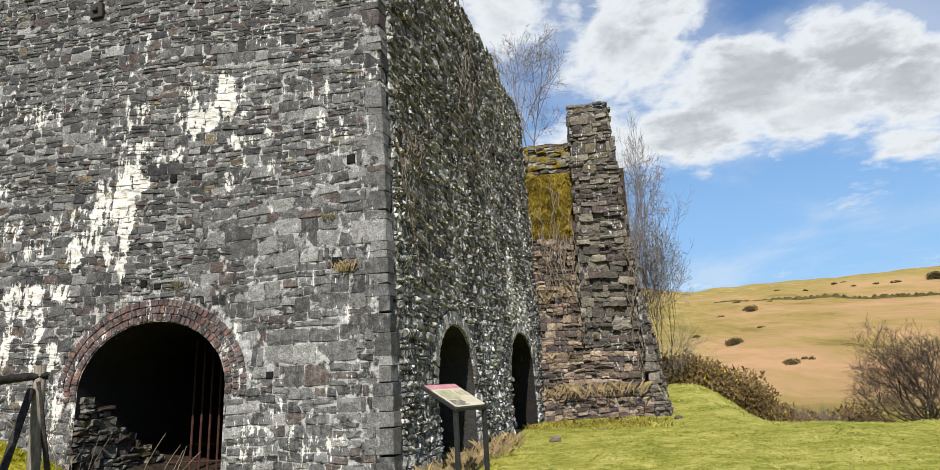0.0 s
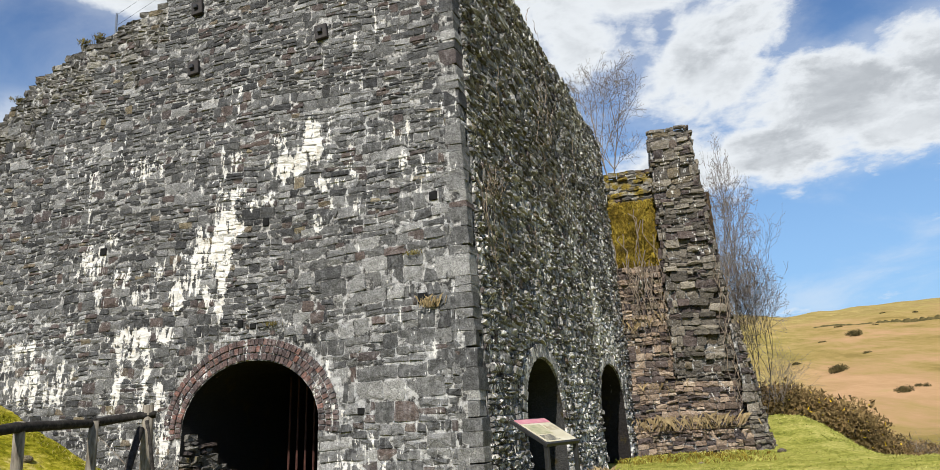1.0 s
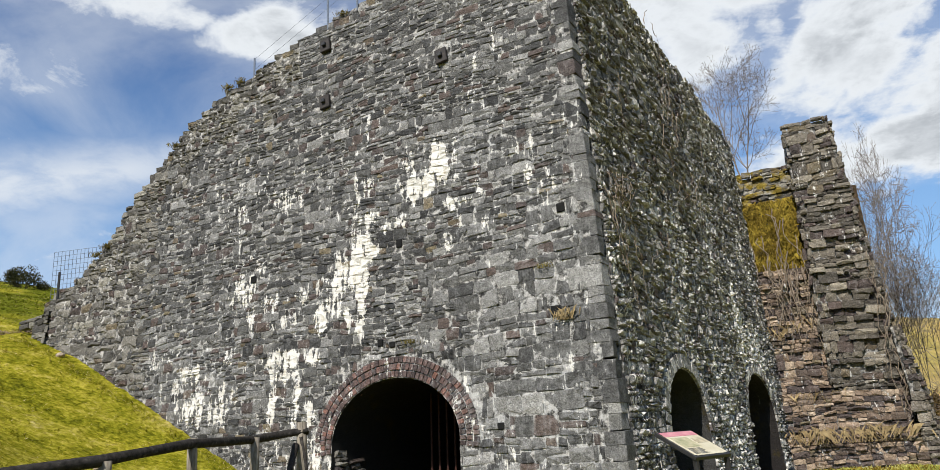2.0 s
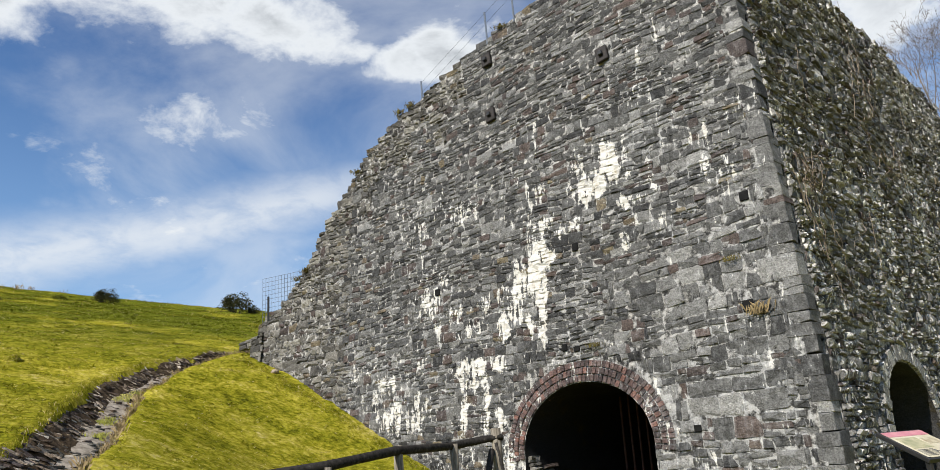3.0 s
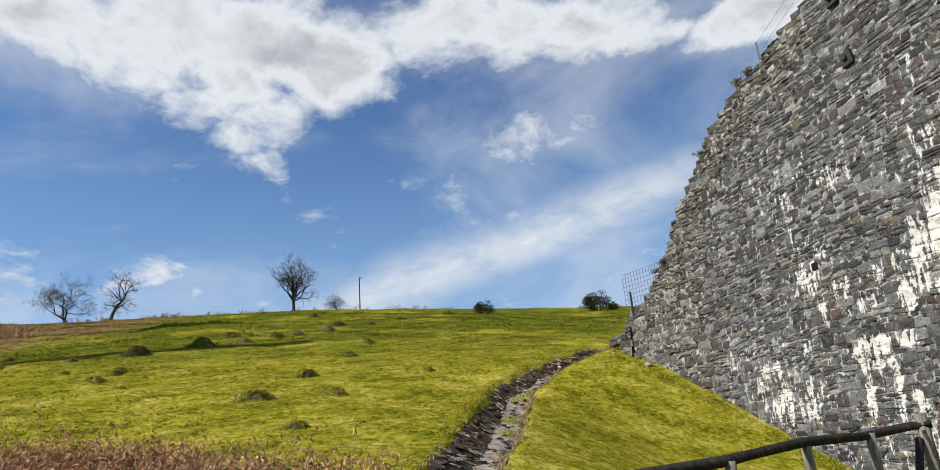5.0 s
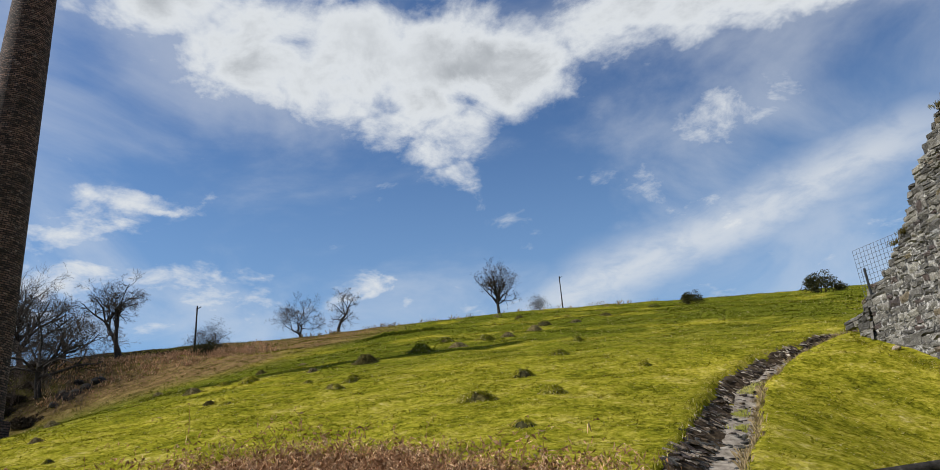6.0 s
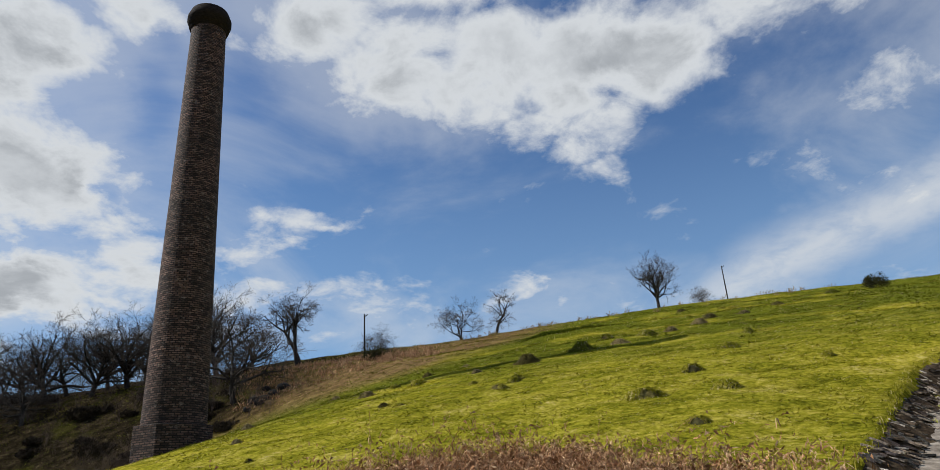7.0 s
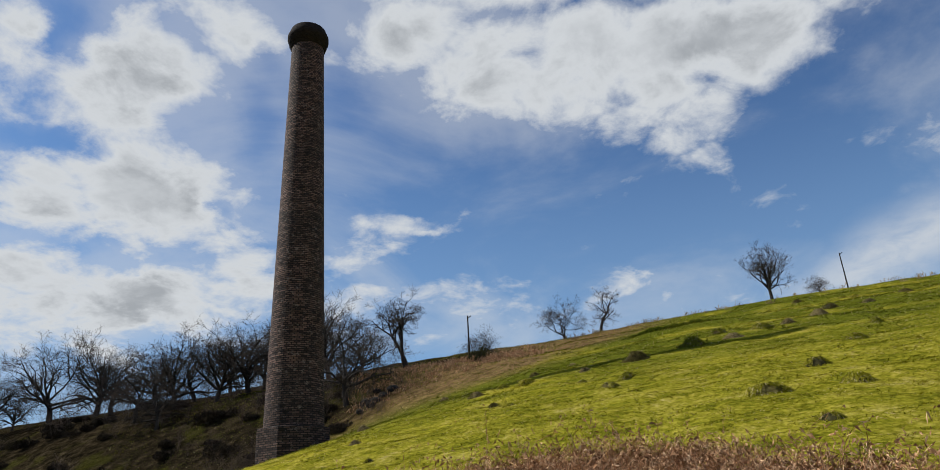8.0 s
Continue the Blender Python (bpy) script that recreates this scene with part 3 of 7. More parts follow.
gorse_leaf = simple("gorse and heather", [(0.3, (0.055, 0.044, 0.018)), (0.5, (0.145, 0.10, 0.042)), (0.75, (0.29, 0.19, 0.09))], 0.7, 0.9, depth=0.0, rnd=0.8)
iron_dark = simple("dark iron", [(0.3, (0.010, 0.009, 0.009)), (0.7, (0.035, 0.028, 0.025))], 12, 0.7, depth=0.004)
dark_leaf = simple("dark evergreen leaf", [(0.3, (0.022, 0.026, 0.010)), (0.75, (0.07, 0.065, 0.026))], 2, 0.8, depth=0.0, rnd=0.6)
yellow_bloom = simple("gorse bloom", [(0.3, (0.40, 0.27, 0.01)), (0.7, (0.6, 0.45, 0.03))], 4, 0.8, depth=0.0)
tussock_brown = simple("brown tussock", [(0.3, (0.045, 0.035, 0.015)), (0.55, (0.12, 0.10, 0.03)), (0.75, (0.26, 0.22, 0.09))], 6, 0.9, depth=0.0, rnd=0.7)


def ground_material():
    n = material("turf", 0.95, spec=0.0)
    x, y, z = n.split(n.pos)
    far = n.vec("LENGTH", n.xyz(x, y, 0.0))
    big = n.noise(n.pos, 0.16, 5.0, 0.6)
    mid = n.noise(n.pos, 1.1, 6.0, 0.68)
    fine = n.noise(n.vec("MULTIPLY", n.pos, (1, 1, 0.5)), 11.0, 6.0, 0.7)
    tuft = n.noise(n.pos, 7.5, 6.0, 0.72, 0.4)
    k = n.math("ADD", n.math("MULTIPLY", mid, 0.6), n.math("MULTIPLY", tuft, 0.55))
    c = n.ramp(k, [(0.40, (0.06, 0.058, 0.007)), (0.50, (0.18, 0.174, 0.013)), (0.58, (0.32, 0.286, 0.023)), (0.66, (0.45, 0.38, 0.062)), (0.76, (0.58, 0.47, 0.21))])
    c = n.mix(n.math("MULTIPLY", n.step(big, 0.32, 0.52, 0.0, 1.0), n.step(far, 15.0, 32.0, 0.3, 0.9)), c, n.mix(n.step(tuft, 0.4, 0.62), (0.048, 0.066, 0.008), (0.145, 0.160, 0.014)))
    c = n.mix(n.step(fine, 0.36, 0.58, 0.65, 0.0), c, n.mix(1.0, c, (0.34, 0.34, 0.24), "MULTIPLY"))
    c = n.mix(n.step(fine, 0.58, 0.75, 0.0, 0.4), c, (0.44, 0.35, 0.10))
    # the moor: sedge and bracken beyond the meadow, and the brown bank under the wood
    right = n.math("MULTIPLY", n.step(n.math("ADD", x, n.math("MULTIPLY", y, 0.15)), 14.0, 24.0), n.step(far, 34.0, 60.0))
    moorn = n.noise(n.vec("MULTIPLY", n.pos, (1, 0.3, 3)), 0.03, 7.0, 0.66)
    moorn = n.math("MULTIPLY_ADD", moorn, 1.5, -0.25)
    heath = n.noise(n.vec("MULTIPLY", n.pos, (1, 0.22, 2)), 0.28, 7.0, 0.72)
    moor = n.ramp(n.math("ADD", moorn, n.math("MULTIPLY", n.math("SUBTRACT", heath, 0.5), 0.6)),
                  [(0.26, (0.20, 0.145, 0.05)), (0.36, (0.27, 0.195, 0.07)), (0.44, (0.31, 0.215, 0.09)), (0.54, (0.36, 0.225, 0.115)), (0.66, (0.42, 0.26, 0.14)), (0.78, (0.33, 0.25, 0.10))])
    crown = n.step(n.math("ADD", z, n.math("MULTIPLY", n.math("SUBTRACT", heath, 0.5), 14.0)), 20.0, 28.0, 0.0, 0.75)
    side = n.step(n.math("ADD", n.math("DIVIDE", x, n.math("MAXIMUM", y, 1.0)), n.math("MULTIPLY", n.math("SUBTRACT", heath, 0.5), 0.12)), 0.36, 0.27, 0.0, 0.75)
    sedge = n.ramp(heath, [(0.3, (0.17, 0.135, 0.04)), (0.5, (0.25, 0.205, 0.065)), (0.7, (0.36, 0.30, 0.10))])
    moor = n.mix(n.math("MAXIMUM", crown, side), moor, sedge)
    lawn = n.math("MULTIPLY", n.step(x, -1.5, 1.5), n.step(far, 30.0, 40.0, 0.8, 0.0))
    c = n.mix(lawn, c, n.ramp(k, [(0.4, (0.10, 0.11, 0.022)), (0.55, (0.25, 0.255, 0.055)), (0.72, (0.46, 0.41, 0.14))]))
    c = n.mix(right, c, moor)
    e = n.math("ADD", n.math("MULTIPLY", x, -math.cos(UPHILL)), n.math("MULTIPLY", y, -math.sin(UPHILL)))
    d = n.math("ADD", n.math("MULTIPLY", x, -math.sin(UPHILL)), n.math("MULTIPLY", y, math.cos(UPHILL)))
    bank = n.math("MULTIPLY", n.step(n.math("ADD", e, n.math("MULTIPLY", n.math("SUBTRACT", big, 0.5), 10.0)), 11.0, 17.0), n.step(d, 34.0, 42.0))
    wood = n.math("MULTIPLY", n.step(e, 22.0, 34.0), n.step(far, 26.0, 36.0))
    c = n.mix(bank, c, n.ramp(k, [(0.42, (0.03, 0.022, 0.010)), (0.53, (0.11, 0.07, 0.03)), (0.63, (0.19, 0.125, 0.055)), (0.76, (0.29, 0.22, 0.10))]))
    # wood floor: the trees' shade is put into these near-black tones
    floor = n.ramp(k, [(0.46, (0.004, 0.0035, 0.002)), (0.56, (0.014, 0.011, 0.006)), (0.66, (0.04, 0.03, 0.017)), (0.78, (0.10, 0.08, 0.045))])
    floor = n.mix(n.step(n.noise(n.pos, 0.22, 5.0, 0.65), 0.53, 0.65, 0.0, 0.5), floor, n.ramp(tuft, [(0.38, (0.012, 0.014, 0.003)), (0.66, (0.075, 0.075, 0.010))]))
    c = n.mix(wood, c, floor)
    # a dark earth-brown patch at the kiln's mouth
    du = n.math("DIVIDE", n.math("SUBTRACT", n.vec("DOT_PRODUCT", n.vec("SUBTRACT", n.pos, tuple(CORNER)), tuple(FRONT_U)), 4.05), 1.5)
    dv = n.math("DIVIDE", n.math("ADD", n.vec("DOT_PRODUCT", n.vec("SUBTRACT", n.pos, tuple(CORNER)), tuple(FRONT_OUT)), 1.6), 2.2)
    q = n.math("ADD", n.math("MULTIPLY", du, du), n.math("MULTIPLY", dv, dv))
    c = n.mix(n.step(q, 0.8, 1.2, 1.0, 0.0), c, n.ramp(fine, [(0.3, (0.015, 0.012, 0.009)), (0.6, (0.05, 0.04, 0.03)), (0.8, (0.1, 0.085, 0.065))]))
    n.put(n.b.inputs["Base Color"], c)
    bump(n, n.math("ADD", n.math("MULTIPLY", fine, 0.5), mid), 0.12, 0.7)
    return n.m


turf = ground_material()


def blade_material():
    n = material("grass blades", 0.9, spec=0.02)
    big = n.noise(n.pos, 0.35, 4.0, 0.6)
    mid = n.noise(n.pos, 1.1, 6.0, 0.68)
    r = piece_random(n)
    tuft = n.noise(n.pos, 7.5, 6.0, 0.72, 0.4)
    k = n.math("ADD", n.math("MULTIPLY", r, 0.34), n.math("ADD", n.math("MULTIPLY", n.math("SUBTRACT", mid, 0.5), 0.9), n.math("MULTIPLY", n.math("SUBTRACT", tuft, 0.27), 1.3)))
    c = n.ramp(k, [(0.08, (0.08, 0.074, 0.008)), (0.30, (0.178, 0.172, 0.012)), (0.50, (0.318, 0.285, 0.022)), (0.70, (0.46, 0.39, 0.068)), (0.92, (0.66, 0.54, 0.28))])
    lush = n.noise(n.pos, 0.16, 5.0, 0.6)
    c = n.mix(n.math("MULTIPLY", n.step(lush, 0.32, 0.52, 0.0, 1.0), n.step(n.vec("LENGTH", n.pos), 15.0, 32.0, 0.3, 0.95)), c, n.ramp(k, [(0.1, (0.05, 0.053, 0.007)), (0.45, (0.085, 0.104, 0.009)), (0.7, (0.175, 0.185, 0.018)), (0.95, (0.46, 0.39, 0.11))]))
    c = n.mix(n.step(n.math("FRACT", n.math("MULTIPLY", r, 13.7)), 0.90, 0.94, 0.0, 0.8), c, (0.56, 0.46, 0.25))
    n.put(n.b.inputs["Base Color"], c)
    return n.m


blade = blade_material()


def chimney_material():
    n = material("sooty chimney brick", 0.9)
    d = n.vec("SUBTRACT", n.pos, tuple(CHIMNEY))
    x, y, z = n.split(d)
    a = n.math("MULTIPLY", n.math("ARCTAN2", y, x), 1.25)
    b = n.add("ShaderNodeTexBrick")
    b.offset, b.squash = 0.5, 1.0
    n.put(b.inputs["Vector"], n.xyz(a, z, 0.0))
    for k, v in (("Scale", 1.0), ("Mortar Size", 0.018), ("Mortar Smooth", 0.3), ("Bias", 0.0), ("Brick Width", 0.225), ("Row Height", 0.09)):
        b.inputs[k].default_value = v
    b.inputs["Color1"].default_value, b.inputs["Color2"].default_value, b.inputs["Mortar"].default_value = (0.032, 0.018, 0.015, 1), (0.27, 0.155, 0.118, 1), (0.008, 0.007, 0.006, 1)
    soot = n.noise(n.pos, 0.5, 5.0, 0.6)
    c = n.mix(n.step(soot, 0.38, 0.66, 0.5, 0.0), b.outputs["Color"], (0.03, 0.025, 0.022))
    pale = n.noise(n.vec("MULTIPLY", n.pos, (1, 1, 2.2)), 5.0, 6.0, 0.75)
    c = n.mix(n.step(pale, 0.54, 0.66, 0.0, 0.65), c, (0.30, 0.235, 0.20))
    ring = n.noise(n.vec("MULTIPLY", n.pos, (0.35, 0.35, 4.5)), 1.0, 5.0, 0.7)
    c = n.mix(n.step(ring, 0.54, 0.42, 0.0, 0.6), c, n.mix(1.0, c, (0.4, 0.4, 0.4), "MULTIPLY"))
    n.put(n.b.inputs["Base Color"], c)
    bump(n, n.math("ADD", b.outputs["Fac"], n.math("MULTIPLY", pale, -0.4)), -0.03, 0.9)
    return n.m


CHIMNEY = at_ground(111.38, 32.0)
chimney_brick = chimney_material()


# ---------------------------------------------------------------- ground
def make_ground():
    radii = np.concatenate([np.linspace(0.0, 3.0, 9)[:-1], 3.0 * (1.028 ** np.arange(0, 170)), [450, 620, 900, 1400, 2600]])
    radii = np.unique(np.round(radii[radii < 2601], 3))
    az = np.radians(np.arange(0, 360, 0.6))
    r, a = np.meshgrid(radii[1:], az, indexing="ij")
    x, y = -np.sin(a) * r, np.cos(a) * r
    z = ground(x, y)
    n = len(az)
    verts = np.concatenate([np.stack([x, y, z], -1).reshape(-1, 3), [[0, 0, float(ground(0, 0))]]])
    i, j = np.meshgrid(np.arange(len(radii) - 2), np.arange(n), indexing="ij")
    q = np.stack([i * n + j, i * n + (j + 1) % n, (i + 1) * n + (j + 1) % n, (i + 1) * n + j], -1).reshape(-1, 4)[:, ::-1]
    tri = [[k, (k + 1) % n, len(verts) - 1, len(verts) - 1] for k in range(n)]
    faces = [tuple(f) for f in q.tolist()] + [tuple(t[:3]) for t in tri]
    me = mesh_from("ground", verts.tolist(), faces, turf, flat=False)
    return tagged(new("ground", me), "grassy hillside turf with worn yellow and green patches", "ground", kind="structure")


make_ground()


# ---------------------------------------------------------------- stonework
def unit(v):
    v = np.asarray(v, float)
    return v / np.linalg.norm(v)


class Face:
    """A wall's face: a runs along it, b is the height; out is its outward normal and right points to the right as one looks at it."""

    def __init__(self, start, along, rise, out):
        self.o, self.a, self.b, self.n = (np.asarray(v, float) for v in (start, along, rise, out))
        self.b = self.b / self.b[2]
        self.n = unit(np.cross(self.a, self.b))
        if self.n @ np.asarray(out) < 0:
            self.n = -self.n
        self.y = unit(self.b)
        self.x = np.cross(self.y, self.n)

    def at(self, a, b, w=0.0):
        return self.o + self.a * a + self.b * b + self.n * w

    def matrix(self, a, b, w=0.0, turn=0.0):
        p = self.at(a, b, w)
        m = Matrix(((self.x[0], self.y[0], self.n[0], p[0]), (self.x[1], self.y[1], self.n[1], p[1]), (self.x[2], self.y[2], self.n[2], p[2]), (0, 0, 0, 1)))
        return m @ Matrix.Rotation(turn, 4, "Z")


def stone_shapes(count, seed, cut=0.13, rough=0.014):
    r = np.random.RandomState(seed)
    out = []
    for _ in range(count):
        c = r.uniform(0.015, cut, 8)
        ring = np.array([(-0.5 + c[0], -0.5), (0.5 - c[1], -0.5), (0.5, -0.5 + c[2]), (0.5, 0.5 - c[3]), (0.5 - c[4], 0.5), (-0.5 + c[5], 0.5), (-0.5, 0.5 - c[6]), (-0.5, -0.5 + c[7])])
        ring = ring * 1.02 + r.uniform(-0.038, 0.038, ring.shape)
        inner = ring * r.uniform(0.82, 0.96, (8, 1)) + r.uniform(-0.02, 0.02, 2)
        tilt = r.uniform(-0.03, 0.03, 2)
        front = np.c_[inner, inner @ tilt + r.uniform(-rough, rough, 8)]
        crown = np.array([[*r.uniform(-0.15, 0.15, 2), r.uniform(-0.3, 1.6) * rough]])
        edge = np.c_[ring, r.uniform(-0.013, -0.004, 8) + ring @ tilt]
        back = np.c_[ring * 0.97, np.full(8, -0.12)]
        out.append(np.concatenate([front, edge, back, crown]))
    return np.array(out)


STONE_FACES = [(k, (k + 1) % 8, 24) for k in range(8)] + [(k, k + 8, (k + 1) % 8 + 8, (k + 1) % 8) for k in range(8)] + [(k + 8, k + 16, (k + 1) % 8 + 16, (k + 1) % 8 + 8) for k in range(8)]
SHAPES = stone_shapes(48, 3, 0.15, 0.012)
ROUGH_SHAPES = stone_shapes(48, 4, 0.24, 0.03)


def sag(a, b, seed):
    """How far the courses wander up and down along a wall."""
    return 0.05 * np.sin(a * 0.9 + b * 0.7 + seed) + 0.012 * np.sin(a * 3.3 - b * 1.9 + seed * 2) + 0.008 * np.sin(a * 8.1 + b * 5.3 + seed * 3)


def courses(a0, a1, b0, b1, tall, wide, ok, seed, joint=0.010):
    """Rubble brought to rough courses: bands of one to three rows, each with its own run of stones; rows of (a, b, width, height)."""
    r = random.Random(seed)
    out, b = [], b0
    while b < b1:
        band = r.uniform(tall[0] * 1.7, tall[1] * 1.35)
        a = a0 + r.uniform(-0.1, 0.1)
        while a < a1:
            run = r.uniform(wide[0] * 1.5, wide[1] * 2.4)
            rows = r.choice([k for k in (1, 2, 3) if tall[0] * 0.75 < band / k < tall[1] * 1.12] or [1])
            cuts = [0.0] + sorted((k + r.uniform(-0.22, 0.22)) / rows for k in range(1, rows)) + [1.0]
            for lo, hi in zip(cuts, cuts[1:]):
                rb, rh = b + band * lo, band * (hi - lo)
                widths = []
                while sum(widths) < run:
                    widths.append(r.uniform(*wide) * (0.7 + 0.5 * rh / tall[1]) * (r.random() < 0.12 and 1.5 or 1.0))
                fit, ra = run / sum(widths), a
                for w in widths:
                    rw = w * fit
                    if ok(ra, rb, rw, rh):
                        out.append((ra + rw / 2, rb + rh / 2, rw - joint, rh - joint))
                    else:
                        for k in range(3):
                            if ok(ra + rw * k / 3, rb, rw / 3, rh):
                                out.append((ra + rw * (k + 0.5) / 3, rb + rh / 2, rw / 3 - joint, rh - joint))
                    ra += rw
            a += run
        b += band
    return out


def lay(name, face, stones, mat, parent, shapes=SHAPES, seed=0, proud=(0.002, 0.015), label="", turn=0.02):
    """All stones as one joined mesh, bent to the sag of their courses."""
    r = np.random.RandomState(seed)
    verts, faces = [], []
    flip = float(np.sign(face.x @ face.a))
    for a, b, w, h in stones:
        s = shapes[r.randint(len(shapes))]
        t = r.uniform(-turn, turn)
        x, y = s[:, 0] * w, s[:, 1] * h
        x, y = x * math.cos(t) - y * math.sin(t), x * math.sin(t) + y * math.cos(t)
        y = y + sag(a + flip * x, b + y, 11)
        p = face.at(a, b, r.uniform(*proud)) + x[:, None] * face.x + y[:, None] * face.y + s[:, 2:3] * face.n
        o = len(verts)
        verts.extend(p.tolist())
        faces.extend(tuple(i + o for i in f) for f in STONE_FACES)
    ob = part(name, mesh_from(name, verts, faces, mat), parent, label)
    ob["kind"] = "stuff"
    return ob


def lay_singly(name, face, stones, mat, parent, seed=0, proud=(0.002, 0.015), shapes=SHAPES, turn=0.02):
    """Each stone an object of its own, on shared meshes."""
    r = np.random.RandomState(seed)
    meshes = [mesh_from(name, s.tolist(), STONE_FACES, mat) for s in shapes[:36]]
    flip = float(np.sign(face.x @ face.a))
    for a, b, w, h in stones:
        ob = part(name, meshes[r.randint(36)], parent)
        rise = (sag(a + w / 2, b, 11) - sag(a - w / 2, b, 11)) / w * flip
        ob.matrix_basis = face.matrix(a, b + float(sag(a, b, 11)), r.uniform(*proud), math.atan(rise) + r.uniform(-turn, turn)) @ Matrix.Diagonal((w, h, 1, 1))


def slab(face, edges, low, high, thick, mat, name, parent, label="", push=0.0):
    """A wall standing behind a face, column by column, from low(a) to high(a)."""
    h = Heap()
    last = None
    for a0, a1 in zip(edges, edges[1:]):
        e = 1e-4 * (1 if a1 > a0 else -1)
        l0, l1, t0, t1 = low(a0 + e), low(a1 - e), high(a0 + e), high(a1 - e)
        back = face.n * np.array((1, 1, 0)) * thick
        f = [face.at(a0, l0, push), face.at(a1, l1, push), face.at(a1, t1, push), face.at(a0, t0, push)]
        v = f + [p - back for p in f]
        faces = [(0, 1, 2, 3), (7, 6, 5, 4), (3, 2, 6, 7)]
        faces += [(0, 3, 7, 4)] if a0 == edges[0] else []
        faces += [(1, 5, 6, 2)] if a1 == edges[-1] else []
        h.add(v, faces)
    bm = bmesh.new()
    vs = [bm.verts.new(v) for v in h.v]
    for f in h.f:
        bm.faces.new([vs[i] for i in f])
    bmesh.ops.remove_doubles(bm, verts=bm.verts, dist=0.002)
    return part(name, bm_mesh(name, bm, mat), parent, label)


front = Face(CORNER, FRONT_U, (-FRONT_OUT[0] * BATTER, -FRONT_OUT[1] * BATTER, 1.0), FRONT_OUT)


def corner_u(b):
    return 0.06 + 0.027 * b


_c0, _c1 = front.at(corner_u(0), 0), front.at(corner_u(10), 10)
flank = Face(_c0, FLANK_S, _c1 - _c0, FLANK_OUT)

CREST = [(-1.0, 11.5), (0.0, 11.45), (4.4, 11.05), (5.5, 10.85), (6.5, 10.6), (7.5, 10.28), (8.6, 9.95), (9.3, 9.65), (9.9, 9.3), (10.7, 8.45), (11.4, 7.9), (11.9, 7.25), (12.5, 6.6), (13.0, 6.15), (14.0, 5.8), (14.2, 5.75)]
END_U, CORE_U, CORE_S = 14.15, 6.2, 13.6


def crest(u):
    return float(np.interp(u, [c[0] for c in CREST], [c[1] for c in CREST]))


class Arch:
    def __init__(self, mid, half, spring, rise, ring):
        self.mid, self.half, self.spring, self.rise, self.ring = mid, half, spring, rise, ring

    def top(self, a, grow=0.0):
        q = (a - self.mid) / (self.half + grow)
        return self.spring + (self.rise + grow) * math.sqrt(max(0.0, 1 - q * q)) if abs(q) < 1 else -9.0

    def blocks(self, a, b, w, h):
        for x in (a, a + w * 0.5, a + w):
            for y in (b, b + h):
                if abs(x - self.mid) < self.half - 0.01 and y < self.spring:
                    return True
                if y > self.spring - 0.12 and y < self.top(x, self.ring):
                    return True
        return False


mouth = Arch(4.05, 1.28, 1.72, 1.06, 0.38)
eye_near = Arch(3.45, 1.25, 1.62, 1.05, 0.3)
eye_far = Arch(10.2, 1.7, 1.75, 1.12, 0.3)
SOCKETS = [(0.75, 5.2, 0.14, 0.15), (3.9, 5.2, 0.12, 0.15), (0.97, 3.5, 0.17, 0.17), (2.03, 1.83, 0.11, 0.1), (4.3, 3.42, 0.1, 0.12), (4.05, 3.36, 0.12, 0.09), (7.43, 5.12, 0.14, 0.14)]
PLATES = [(5.76, 10.1), (5.72, 8.69), (2.89, 8.83)]

kiln = tagged(new("lime_kiln"), "tall ruined lime kiln of dark grey stone streaked with white lime", "kiln")


def clear_of(holes, a, b, w, h):
    return all(abs(a + w / 2 - x) > (w + hw) / 2 - 0.02 or abs(b + h / 2 - y) > (h + hh) / 2 - 0.02 for x, y, hw, hh in holes)


